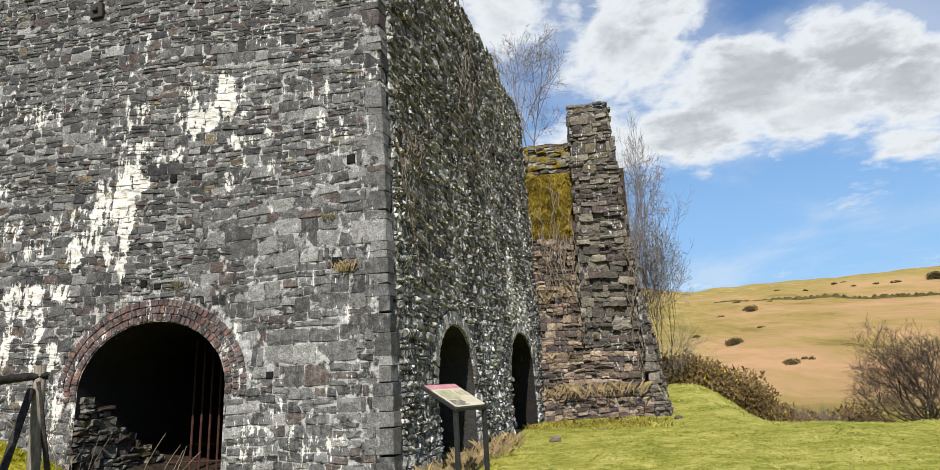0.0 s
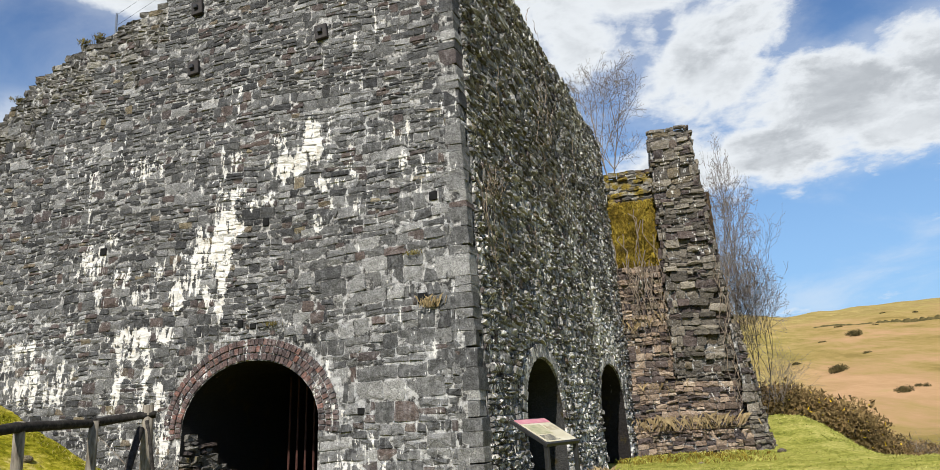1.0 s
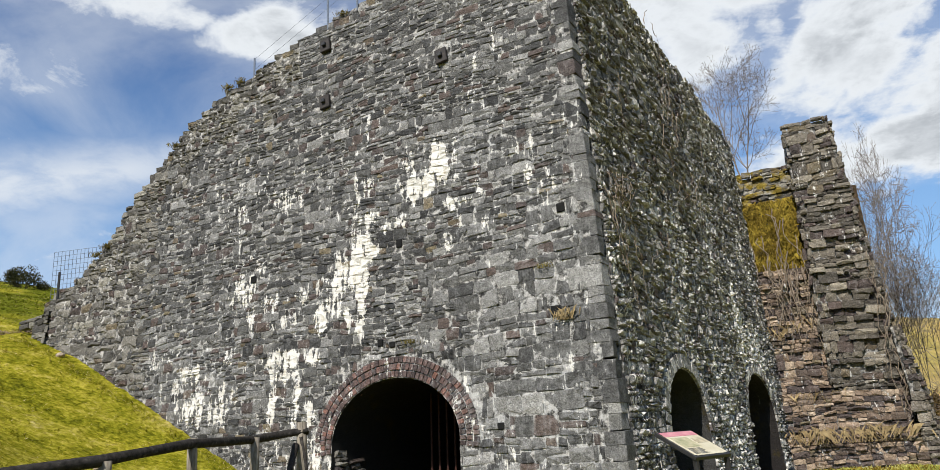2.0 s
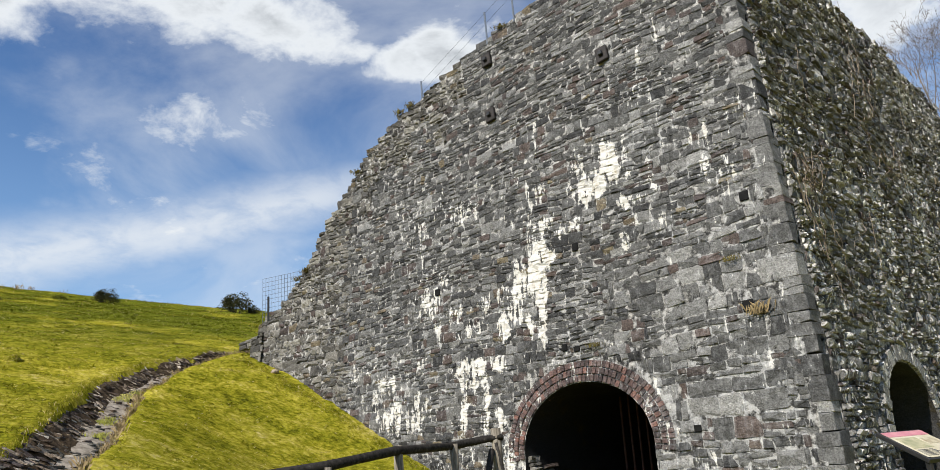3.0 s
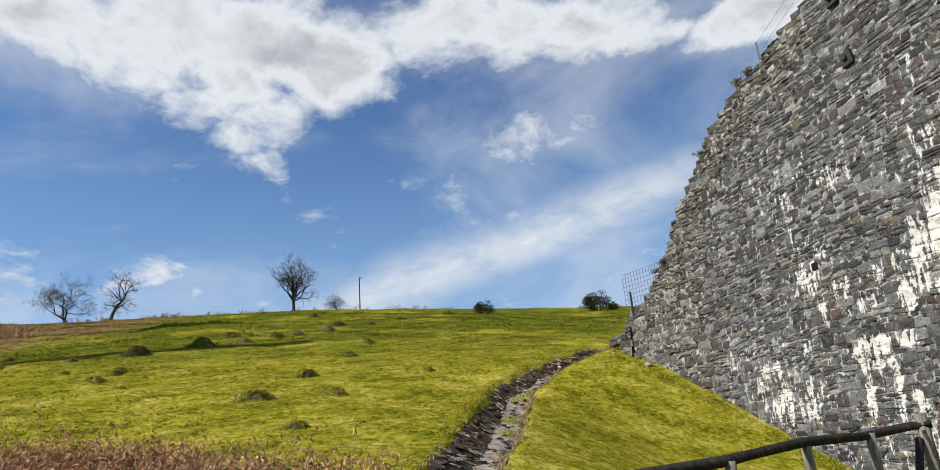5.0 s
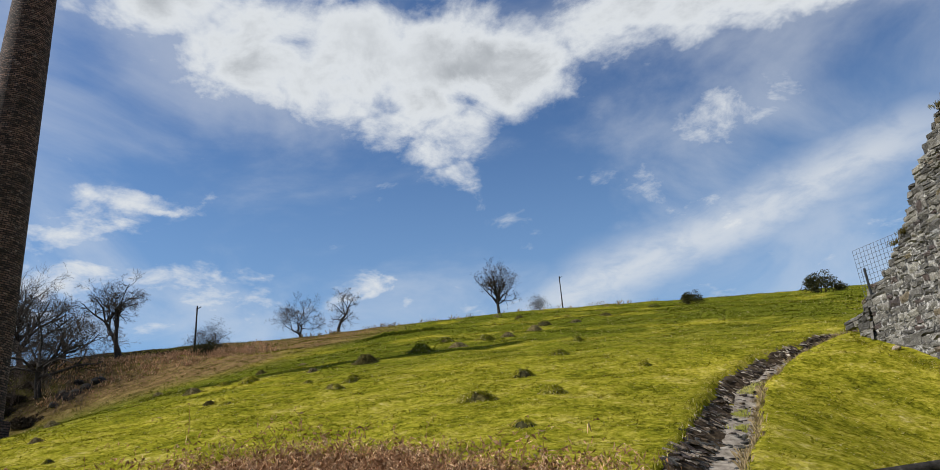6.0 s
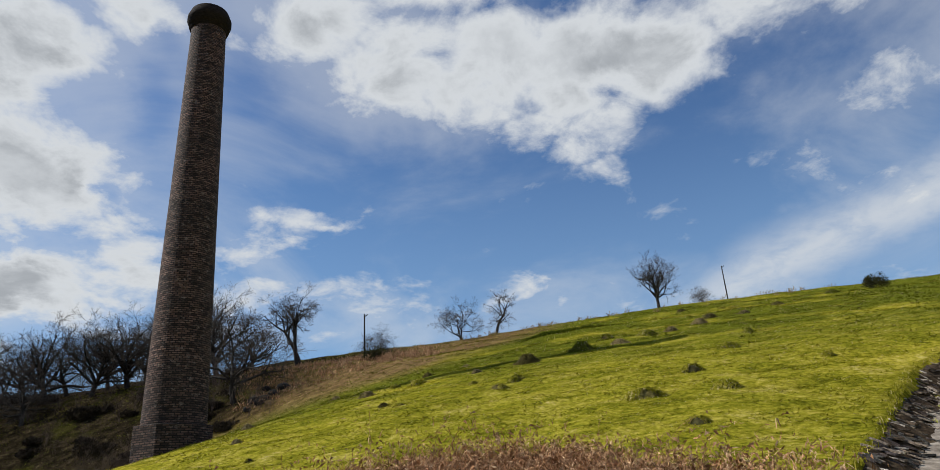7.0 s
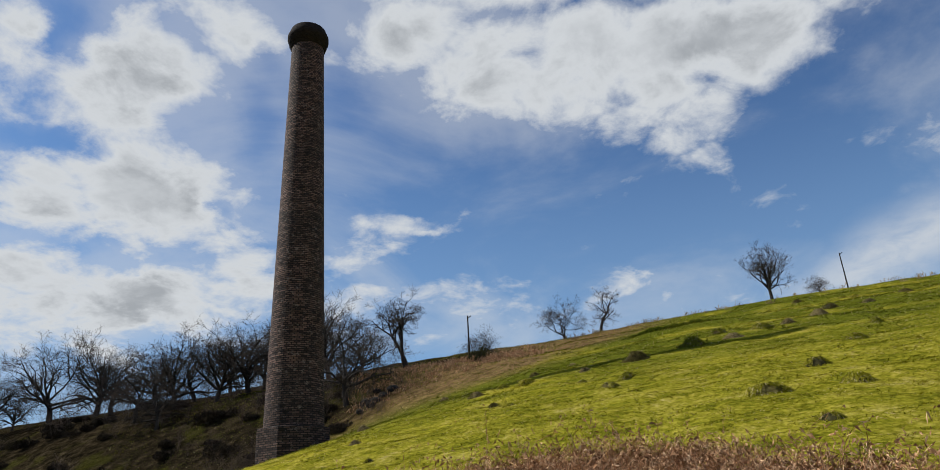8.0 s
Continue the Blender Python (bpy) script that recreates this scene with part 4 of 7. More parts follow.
def build_kiln():
    e = sorted({0.30, mouth.mid - mouth.half, mouth.mid + mouth.half, END_U, *[round(0.3 + 0.2 * k, 3) for k in range(1, 70)]} | {mouth.mid - mouth.half * math.cos(t) for t in np.linspace(0.15, 3.0, 16)})
    e = [v for v in e if v <= END_U]

    def low(u):
        return mouth.top(u) if abs(u - mouth.mid) < mouth.half else -1.0

    wall = slab(front, e, low, lambda u: crest(u) - 0.12, 0.95, mortar_front, "front_wall", kiln, "battered front wall with open brick arch", 0.0)
    ok = lambda a, b, w, h: (b + h * 0.8 < crest(a + w / 2) and not mouth.blocks(a, b, w, h) and clear_of(SOCKETS, a, b, w, h)
                             and clear_of([(x, y, 0.3, 0.36) for x, y in PLATES], a, b, w, h) and a > corner_u(b) + 0.23 and a + w < END_U + 0.1)
    # larger, squarer blocks towards the foot of the corner
    block = lambda a, b: a < 3.0 + 0.35 * math.sin(b * 3.1) and b < 5.3 + 0.3 * math.sin(a * 2.3)
    stones = courses(0.28, 10.6, 0.0, 11.3, (0.085, 0.22), (0.13, 0.38), lambda a, b, w, h: ok(a, b, w, h) and not block(a + w / 2, b + h / 2), 11, 0.010)
    stones += courses(0.28, 3.6, 0.0, 5.9, (0.13, 0.29), (0.2, 0.5), lambda a, b, w, h: ok(a, b, w, h) and block(a + w / 2, b + h / 2), 13, 0.014)
    near = [s for s in stones if s[0] < 7.2 and 1.0 < s[1] < 5.6]
    near.sort(key=lambda s: abs(s[0] - 2.6) + 0.9 * abs(s[1] - 2.6))
    singles = set(near[:300])
    rest = [s for s in stones if s not in singles]
    rim = {s for s in rest if s[0] > 6.5 and s[1] > crest(s[0]) - 1.15 + 0.35 * math.sin(s[0] * 5) + 0.3 * math.sin(s[1] * 7)}
    lay("stonework", front, [s for s in rest if s not in rim], stone_front, wall, seed=21)
    lay("stonework", front, sorted(rim), stone_wing, wall, ROUGH_SHAPES, 24, label="rough buff stonework along the broken crest")
    wing = courses(10.45, END_U + 0.05, 2.5, 8.8, (0.14, 0.25), (0.24, 0.5), lambda a, b, w, h: b + h * 0.7 < crest(a + w / 2) + 0.05, 12)
    lay("stonework", front, wing, stone_wing, wall, ROUGH_SHAPES, 22)
    # the squared end of the wing wall
    end = Face(front.at(END_U, 0), -FRONT_OUT, front.b, FRONT_U)
    lay("stonework", end, courses(0.0, 0.95, 3.5, 5.8, (0.14, 0.25), (0.24, 0.5), lambda *_: True, 14), stone_wing, wall, ROUGH_SHAPES, 23)
    side = sorted({0.3, CORE_S, *[round(0.3 + 0.25 * k, 3) for k in range(1, 54)]} | {c.mid + s * c.half * k for c in (eye_near, eye_far) for s in (-1, 1) for k in (1, 0.97, 0.9, 0.75, 0.5, 0.25)})
    side = [s for s in side if s <= CORE_S]

    def side_low(s):
        for c in (eye_near, eye_far):
            if abs(s - c.mid) < c.half:
                return c.top(s)
        return -1.0

    def side_top(s):
        return 11.45 - 0.03 * s

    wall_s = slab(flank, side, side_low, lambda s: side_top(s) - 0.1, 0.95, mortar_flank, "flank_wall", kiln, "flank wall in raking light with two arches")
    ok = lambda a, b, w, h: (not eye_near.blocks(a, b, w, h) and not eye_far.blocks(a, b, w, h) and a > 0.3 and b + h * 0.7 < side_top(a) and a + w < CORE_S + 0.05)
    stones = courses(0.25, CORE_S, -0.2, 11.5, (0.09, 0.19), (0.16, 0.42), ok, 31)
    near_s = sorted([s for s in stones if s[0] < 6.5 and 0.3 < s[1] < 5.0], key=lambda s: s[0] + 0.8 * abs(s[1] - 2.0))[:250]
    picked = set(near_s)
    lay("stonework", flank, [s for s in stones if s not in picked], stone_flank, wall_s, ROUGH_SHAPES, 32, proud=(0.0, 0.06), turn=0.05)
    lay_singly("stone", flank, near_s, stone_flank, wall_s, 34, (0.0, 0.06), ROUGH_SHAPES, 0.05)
    # core: unseen roof of earth and rubble, back and hidden side, added to block light
    h = Heap()
    p = [front.at(0.3, 11.3, -0.4), front.at(CORE_U, 10.6, -0.4), front.at(CORE_U, 10.6, -12.6), flank.at(CORE_S, 10.95, -0.4)]
    q = [np.array((v[0], v[1], -0.5)) for v in p]
    h.add(p + q, [(0, 1, 2, 3), (1, 5, 6, 2), (2, 6, 7, 3)])
    part("core_top", h.mesh("core_top", stone_material("kiln top rubble", CORNER, FRONT_U, [], -0.1, BUFF, 0.2, moss=0.2)), kiln)
    return wall, wall_s, singles


stone_wing = stone_material("wing stone", CORNER, FRONT_U, [], -0.09, [(c[0], tuple(k * 0.85 for k in c[1])) for c in BUFF], 0.1)
front_wall, flank_wall, NEAR_STONES = build_kiln()


def quoins():
    r = random.Random(5)
    b = 0.0
    plain = stone_material("quoin stone", CORNER, FRONT_U, LIME, -0.045, SLATE, 0.05)
    while b < 11.2:
        h = r.uniform(0.10, 0.24) if r.random() < 0.6 else r.uniform(0.24, 0.40)
        lf, ls = (r.uniform(0.36, 0.62), r.uniform(0.2, 0.32)) if r.random() < 0.45 else (r.uniform(0.24, 0.34), r.uniform(0.3, 0.5))
        w = r.uniform(0.002, 0.010)
        bm = bmesh.new()
        rings = []
        for z in (b + 0.003, b + h - 0.003):
            cu = corner_u(z)
            pts = [front.at(cu, z) + front.n * w + flank.n * w, front.at(cu + lf, z, w), front.at(cu + lf, z, -0.3), flank.at(ls, z, -0.3), flank.at(ls, z, w)]
            rings.append([bm.verts.new(Vector(p) + Vector([r.uniform(-0.02, 0.02) for _ in range(3)])) for p in pts])
        for k in range(5):
            bm.faces.new((rings[0][k], rings[0][(k + 1) % 5], rings[1][(k + 1) % 5], rings[1][k]))
        bm.faces.new(rings[0][::-1])
        bm.faces.new(rings[1])
        bmesh.ops.recalc_face_normals(bm, faces=bm.faces)
        bmesh.ops.bevel(bm, geom=bm.edges[:], offset=0.006, segments=1, affect="EDGES")
        part("quoin", bm_mesh("quoin", bm, plain), front_wall)
        b += h


quoins()


def tunnel(face, arch, depth, mat, parent, floor, taper=0.82):
    """The vault behind an arch, narrowing inwards, closed by a dark back."""
    h = Heap()
    prof = [(-1.0, floor)] + [(-math.cos(t), None) for t in np.linspace(0, math.pi, 25)] + [(1.0, floor)]
    back = face.n * np.array((1, 1, 0))
    rings = []
    for i in range(9):
        k = i / 8
        s = 1 - (1 - taper) * k
        ring = []
        for j, (q, z) in enumerate(prof):
            a = arch.mid + q * arch.half * s
            zz = z if z is not None else arch.spring + (arch.rise * s) * math.sqrt(max(0, 1 - q * q))
            lump = 0.03 * math.sin(i * 2.3 + j * 1.7) if 0 < i else 0
            ring.append(face.at(a, zz + lump) - back * depth * k)
        rings.append(ring)
    n = len(prof)
    for ring in rings:
        h.v.extend(tuple(p) for p in ring)
    for i in range(8):
        for j in range(n - 1):
            h.f.append((i * n + j, i * n + j + 1, (i + 1) * n + j + 1, (i + 1) * n + j))
    h.f.append(tuple(range(8 * n, 9 * n)))
    return part("vault", h.mesh("vault", mat, flat=False), parent, "dark vaulted draw tunnel")


# the vaults' near-black stone carries the tunnel shade in its colour
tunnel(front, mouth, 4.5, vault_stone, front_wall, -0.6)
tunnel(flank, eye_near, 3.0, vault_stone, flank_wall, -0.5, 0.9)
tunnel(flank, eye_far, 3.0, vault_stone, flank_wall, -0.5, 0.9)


def brick_ring(face, arch, rows, thick, step, mat, parent, name, proud=0.026):
    """Rings of headers round an arch."""
    bm = box_bm((step * 0.82, thick * 0.88, 0.2), (0, 0, -0.1), 0.008, 0.004, 3)
    me = bm_mesh(name, bm, mat)
    r = random.Random(9)
    for k in range(rows):
        grow = thick * (k + 0.5)
        pts = [(arch.mid + (arch.half + grow) * math.cos(t), arch.spring + (arch.rise + grow) * math.sin(t)) for t in np.linspace(-0.12, math.pi + 0.12, 400)]
        run = np.cumsum([0] + [math.dist(p, q) for p, q in zip(pts, pts[1:])])
        count = int(run[-1] / step)
        for i in range(count):
            s = run[-1] * (i + 0.5) / count
            j = min(int(np.searchsorted(run, s)), 399)
            a, b = pts[j]
            dx, dy = (pts[j][0] - pts[j - 1][0]) * (face.x @ face.a), pts[j][1] - pts[j - 1][1]
            ob = part(name, me, parent)
            ob.matrix_basis = face.matrix(a, b, proud + r.uniform(-0.012, 0.012), math.atan2(dy, dx) + r.uniform(-0.03, 0.03))


brick_ring(front, mouth, 3, 0.122, 0.083, brick_red, front_wall, "brick")
# the rubble jamb inside the arch
jamb = Face(front.at(mouth.mid + mouth.half - 0.02, 0), -FRONT_OUT * 0.97 - FRONT_U * 0.24, front.b, -FRONT_U)
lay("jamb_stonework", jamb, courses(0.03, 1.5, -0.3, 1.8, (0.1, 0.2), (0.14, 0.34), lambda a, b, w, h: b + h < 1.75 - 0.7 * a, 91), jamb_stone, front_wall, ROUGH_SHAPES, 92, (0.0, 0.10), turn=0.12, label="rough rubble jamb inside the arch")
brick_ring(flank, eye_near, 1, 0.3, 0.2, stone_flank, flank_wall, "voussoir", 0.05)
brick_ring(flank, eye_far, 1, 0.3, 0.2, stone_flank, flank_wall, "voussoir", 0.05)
lay_singly("stone", front, sorted(NEAR_STONES), stone_front, front_wall, 77)
# black plates stand in for the shade of putlog holes; nothing is cut
for a, b, w, h in SOCKETS:
    ob = part("socket", bm_mesh("socket", box_bm((w, h, 0.03), (0, 0, 0), 0.004), hole_shade), front_wall, "thin black plate painted as the shade of a putlog hole")
    ob.matrix_basis = front.matrix(a, b, 0.012)
for a, b in PLATES:
    plate = part("tie_plate", bm_mesh("tie_plate", box_bm((0.25, 0.32, 0.07), (0, 0, 0), 0.012), iron_dark), front_wall, "rusty iron tie plate")
    plate.matrix_basis = front.matrix(a, b, 0.05, 0.1)
    nut = part("nut", bm_mesh("nut", box_bm((0.09, 0.09, 0.09), (0, 0, 0.05), 0.01), black_paint), plate)


# ---------------------------------------------------------------- the ruined wall behind the kiln
def ruin():
    ruin_ob = tagged(new("ruined_wall"), "tapering ruined stone wall end with loose jutting stones", "wall")

    def block(name, low_l, low_r, top_l, top_r, depth, seed, mat=None, size=((0.12, 0.26), (0.2, 0.5)), side=True, crop=None, label=""):
        """A wall end between four corners given as (x, y, z); its right-hand flank is faced too."""
        ll, lr, tl, tr = (np.array(p, float) for p in (low_l, low_r, top_l, top_r))
        along = unit((lr - ll) * (1, 1, 0))
        out = np.array((along[1], -along[0], 0.0))
        rise = (tl - ll)
        lean = out @ (rise / rise[2])
        f = Face(ll, along, out * lean + np.array((0, 0, 1.0)), out)
        width = lambda b: ((lr - ll) @ along) + ((tr - ll) @ along - (lr - ll) @ along) * (b / (tr[2] - ll[2]))
        start = lambda b: ((tl - ll) @ along) * (b / (tl[2] - ll[2]))
        hh = min(tl[2], tr[2]) - ll[2]
        hp = Heap()
        n = 8
        for k in range(n):
            b0, b1 = hh * k / n, hh * (k + 1) / n
            v = [f.at(start(b0), b0), f.at(width(b0), b0), f.at(width(b1), b1), f.at(start(b1), b1)]
            v += [p - out * depth for p in v]
            hp.add(v, [(0, 1, 2, 3), (7, 6, 5, 4), (3, 2, 6, 7), (0, 4, 5, 1), (0, 3, 7, 4), (1, 5, 6, 2)])
        base = part(name, hp.mesh(name, mortar_ruin), ruin_ob, label)
        ok = lambda a, b, w, h: a > start(b) - 0.12 and a + w < width(b) + 0.1 and (crop is None or crop(a, b))
        top = max(tl[2], tr[2]) - ll[2]
        laid = courses(-0.15, 9, 0, top + 0.1, size[0], size[1], ok, seed)
        if name == "pillar":
            lay_singly("stone", f, laid[:300], stone_ruin, base, seed, (0.0, 0.22), ROUGH_SHAPES, 0.1)
            laid = laid[300:]
        if laid:
            lay("stonework", f, laid, mat or stone_ruin, base, ROUGH_SHAPES, seed, (0.0, 0.15), turn=0.09)
        if side:
            g = Face(f.at(width(0), 0), -out, f.at(width(hh), hh) - f.at(width(0), 0), along)
            lay("stonework", g, courses(0, depth, 0, hh, size[0], size[1], lambda *_: True, seed + 1), stone_ruin, base, ROUGH_SHAPES, seed + 1, (0.0, 0.15), turn=0.09)
        return base

    block("pillar", (3.5, 23.75, -0.5), (5.7, 23.5, -0.5), (3.66, 23.72, 10.7), (4.95, 23.5, 10.7), 3.0, 51, size=((0.15, 0.34), (0.26, 0.66)), label="tall pillar-like wall end")
    block("recess_wall", (1.2, 24.6, -0.5), (3.8, 24.4, -0.5), (1.9, 24.7, 9.5), (3.9, 24.5, 9.5), 1.2, 53, stone_moss, side=False, label="recessed wall covered in yellow-green moss")
    block("mid_wall", (1.2, 24.2, -0.5), (3.75, 24.0, -0.5), (1.5, 24.2, 6.15), (3.7, 24.0, 6.15), 0.6, 55, stone_rust, side=False)
    block("lower_wall", (1.0, 23.8, -0.5), (5.3, 23.3, -0.5), (1.3, 23.8, 2.1), (5.2, 23.3, 2.1), 0.8, 57, stone_rust)
    block("low_wall", (0.9, 23.3, -0.6), (5.55, 22.8, -0.6), (1.2, 23.4, 0.98), (5.45, 22.9, 0.82), 1.0, 59, stone_rust)
    block("buttress", (5.45, 22.6, -0.6), (5.95, 22.5, -0.6), (5.3, 23.3, 4.0), (5.46, 23.3, 4.0), 0.8, 63, label="slim grey buttress at the wall's foot")
    return ruin_ob


ruined_wall = ruin()


# ---------------------------------------------------------------- chimney
def chimney():
    ob = tagged(new("brick_chimney"), "tall round tapering brick chimney, dark and sooty", "chimney")
    base = CHIMNEY
    # an eight-sided plinth
    bm = bmesh.new()
    bmesh.ops.create_cone(bm, cap_ends=True, segments=8, radius1=1.6, radius2=1.6, depth=3.0)
    bmesh.ops.bevel(bm, geom=bm.edges[:], offset=0.03, segments=1, affect="EDGES")
    toward = math.atan2(STAND[1] - base.y, STAND[0] - base.x)
    bm.verts.ensure_lookup_table()
    bmesh.ops.rotate(bm, cent=(0, 0, 0), matrix=Matrix.Rotation(toward + radians(PLINTH_TURN), 3, "Z"), verts=bm.verts)
    bmesh.ops.translate(bm, vec=base + Vector((0, 0, PLINTH_TOP - 1.5)), verts=bm.verts)
    part("plinth", bm_mesh("plinth", bm, chimney_brick), ob, "eight-sided brick plinth")

    def turned(profile, name, sides=48):
        v, f = [], []
        for r, z in profile:
            v += [base + Vector((math.cos(2 * math.pi * k / sides) * r, math.sin(2 * math.pi * k / sides) * r, z)) for k in range(sides)]
        for i in range(len(profile) - 1):
            for k in range(sides):
                a, b = i * sides + k, i * sides + (k + 1) % sides
                f.append((a, b, b + sides, a + sides))
        return mesh_from(name, v, f, chimney_brick if name == "shaft" else soot_brick, flat=False)

    z0, r0, r1 = PLINTH_TOP - 0.02, 1.27, 0.81
    part("shaft", turned([(r0 + (r1 - r0) * k / 12, z0 + (CH_TOP - z0) * k / 12) for k in range(13)], "shaft"), ob)
    t = CH_TOP
    part("cap", turned([(0.82, t - 0.5), (0.90, t - 0.45), (0.90, t - 0.32), (0.96, t - 0.3), (0.99, t - 0.05), (1.05, t), (1.05, t + 0.25), (0.97, t + 0.45), (0.91, t + 0.62), (0.88, t + 0.66), (0.63, t + 0.66), (0.63, t - 1.5)], "cap"), ob, "corbelled brick cap")
    v, f = rod(base + Vector((0.3, -0.2, t + 0.6)), base + Vector((0.3, -0.2, t + 1.0)), 0.012)
    part("lightning_rod", mesh_from("lightning_rod", v, f, black_paint), ob)


PLINTH_TOP, PLINTH_TURN, CH_TOP = 1.2, -22.5, 21.0
chimney()


# ---------------------------------------------------------------- panel on two legs
def info_panel():
    ob = tagged(new("information_panel"), "sloping information panel with coloured print on two black steel legs", "sign")
    a, b = Vector((-0.31, 10.02, 1.225)), Vector((0.115, 10.70, 1.225))
    w = (b - a)
    d = Vector((-0.47, 0.29, 0.32))
    n = w.cross(d).normalized()
    wl, dl = w.length, d.length
    wx, dx = w.normalized(), d.normalized()
    m = Matrix(((wx.x, dx.x, n.x, a.x), (wx.y, dx.y, n.y, a.y), (wx.z, dx.z, n.z, a.z), (0, 0, 0, 1)))

    def plate(name, x0, y0, x1, y1, z, t, mat, parent, label="", bev=0.004):
        bm = box_bm((x1 - x0, y1 - y0, t), ((x0 + x1) / 2, (y0 + y1) / 2, z), bev)
        bmesh.ops.transform(bm, matrix=m, verts=bm.verts)
        return part(name, bm_mesh(name, bm, mat), parent, label)

    tray = plate("tray", -0.02, -0.02, wl + 0.02, dl + 0.02, -0.02, 0.05, black_paint, ob, "black steel tray")
    sheet = plate("sheet", 0.015, 0.015, wl - 0.015, dl - 0.015, 0.008, 0.006, print_buff, tray, "printed sheet")
    plate("title_band", 0.015, dl - 0.13, wl - 0.015, dl - 0.015, 0.0125, 0.004, print_pink, sheet, "", 0.0)
    plate("picture", 0.06, 0.22, wl * 0.55, dl - 0.17, 0.0125, 0.004, print_green, sheet, "", 0.0)
    plate("picture", wl * 0.6, 0.3, wl - 0.06, dl - 0.2, 0.0125, 0.004, print_brown, sheet, "", 0.0)
    for k in range(6):
        plate("text_line", wl * 0.08, 0.05 + 0.025 * k, wl * 0.5 - 0.03 * (k % 3), 0.06 + 0.025 * k, 0.0125, 0.004, print_dark, sheet, "", 0.0)
    for p in (a + wx * 0.03, b - wx * 0.03):
        foot = Vector((p.x, p.y, float(ground(p.x, p.y)) - 0.15))
        bm = box_bm((0.06, 0.06, p.z - foot.z), (0, 0, (p.z - foot.z) / 2), 0.006)
        bmesh.ops.rotate(bm, cent=(0, 0, 0), matrix=Matrix.Rotation(math.atan2(w.y, w.x), 3, "Z"), verts=bm.verts)
        bmesh.ops.translate(bm, vec=foot + dx.normalized() * 0.06 * Vector((1, 1, 0)).length * 0.5, verts=bm.verts)
        part("leg", bm_mesh("leg", bm, black_paint), ob)


print_buff = simple("panel print", [(0.3, (0.42, 0.37, 0.24)), (0.7, (0.56, 0.52, 0.4))], 5, 0.35, depth=0.0)
print_pink = simple("panel title", [(0.3, (0.42, 0.14, 0.18)), (0.7, (0.55, 0.26, 0.28))], 8, 0.35, depth=0.0)
print_green = simple("panel picture", [(0.3, (0.20, 0.22, 0.12)), (0.6, (0.42, 0.38, 0.24)), (0.8, (0.55, 0.55, 0.5))], 9, 0.35, depth=0.0)
print_brown = simple("panel sketch", [(0.3, (0.25, 0.2, 0.12)), (0.7, (0.5, 0.45, 0.32))], 12, 0.35, depth=0.0)
print_dark = simple("panel text", [(0.3, (0.05, 0.05, 0.05)), (0.7, (0.1, 0.1, 0.1))], 12, 0.4, depth=0.0)
info_panel()


# ---------------------------------------------------------------- iron bars in the arch
def grille():
    ob = tagged(new("iron_grille"), "rusty upright iron bars closing the kiln arch", "grille")
    for k in range(13):
        a = mouth.mid - mouth.half * 0.84 + 0.17 * k
        if a > mouth.mid + 0.35:
            break
        t = mouth.spring + mouth.rise * 0.85 * math.sqrt(max(0.02, 1 - ((a - mouth.mid) / mouth.half) ** 2))
        p = front.at(a, -0.6) - FRONT_OUT * 1.75
        q = front.at(a, t) - FRONT_OUT * 1.75
        v, f = rod(p, q, 0.022, sides=8)
        part("bar", mesh_from("bar", v, f, rust), ob)
    v, f = rod(front.at(mouth.mid - 1.1, 0.45) - FRONT_OUT * 1.75, front.at(mouth.mid + 1.1, 0.45) - FRONT_OUT * 1.75, 0.018)
    part("cross_bar", mesh_from("cross_bar", v, f, rust), ob)


grille()


# ---------------------------------------------------------------- fences
def post_and_rail():
    ob = tagged(new("timber_fence"), "weathered round timber fence posts with one dark sagging rail", "fence")
    posts = [(31.2, 10.9, 2.06), (34.6, 9.9, 1.86), (39.0, 8.9, 1.86), (44.6, 7.6, 1.66)]
    tops = []
    for k, (az, dist, top) in enumerate(posts):
        g = at_ground(az, dist, 0.2)
        v, f = rod(g, (g.x + 0.02, g.y, top), 0.085 if k == 0 else 0.06, 0.075 if k == 0 else 0.055, 10, 0.01, k, 4)
        part("post", mesh_from("post", v, f, timber, False), ob)
        tops.append(Vector((g.x, g.y, top)))
    line = [tops[0] + Vector((0.12, 0.02, -0.13)), tops[0] + Vector((-0.1, -0.12, -0.14)), tops[1] + Vector((0, -0.05, -0.03)), tops[2] + Vector((0.05, -0.08, -0.06)), tops[3] + Vector((0, -0.08, 0.0)), tops[3] + Vector((-1.2, -1.3, -0.12))]
    v, f = tube(line, [0.05, 0.055, 0.05, 0.055, 0.055, 0.06], 8)
    part("rail", mesh_from("rail", v, f, timber_dark, False), ob, "dark round rail")
    a = tops[0] + Vector((-0.02, -0.09, -0.3))
    g = at_ground(33.6, 10.0, 0.1)
    v, f = rod(a, g, 0.045, 0.05, 8)
    part("brace", mesh_from("brace", v, f, timber_dark, False), ob)
    g = at_ground(29.8, 10.9, 0.1)
    v, f = rod(a + Vector((0.06, 0.04, 0.1)), g, 0.03, 0.035, 8)
    part("brace", mesh_from("brace", v, f, timber_dark, False), ob)


post_and_rail()


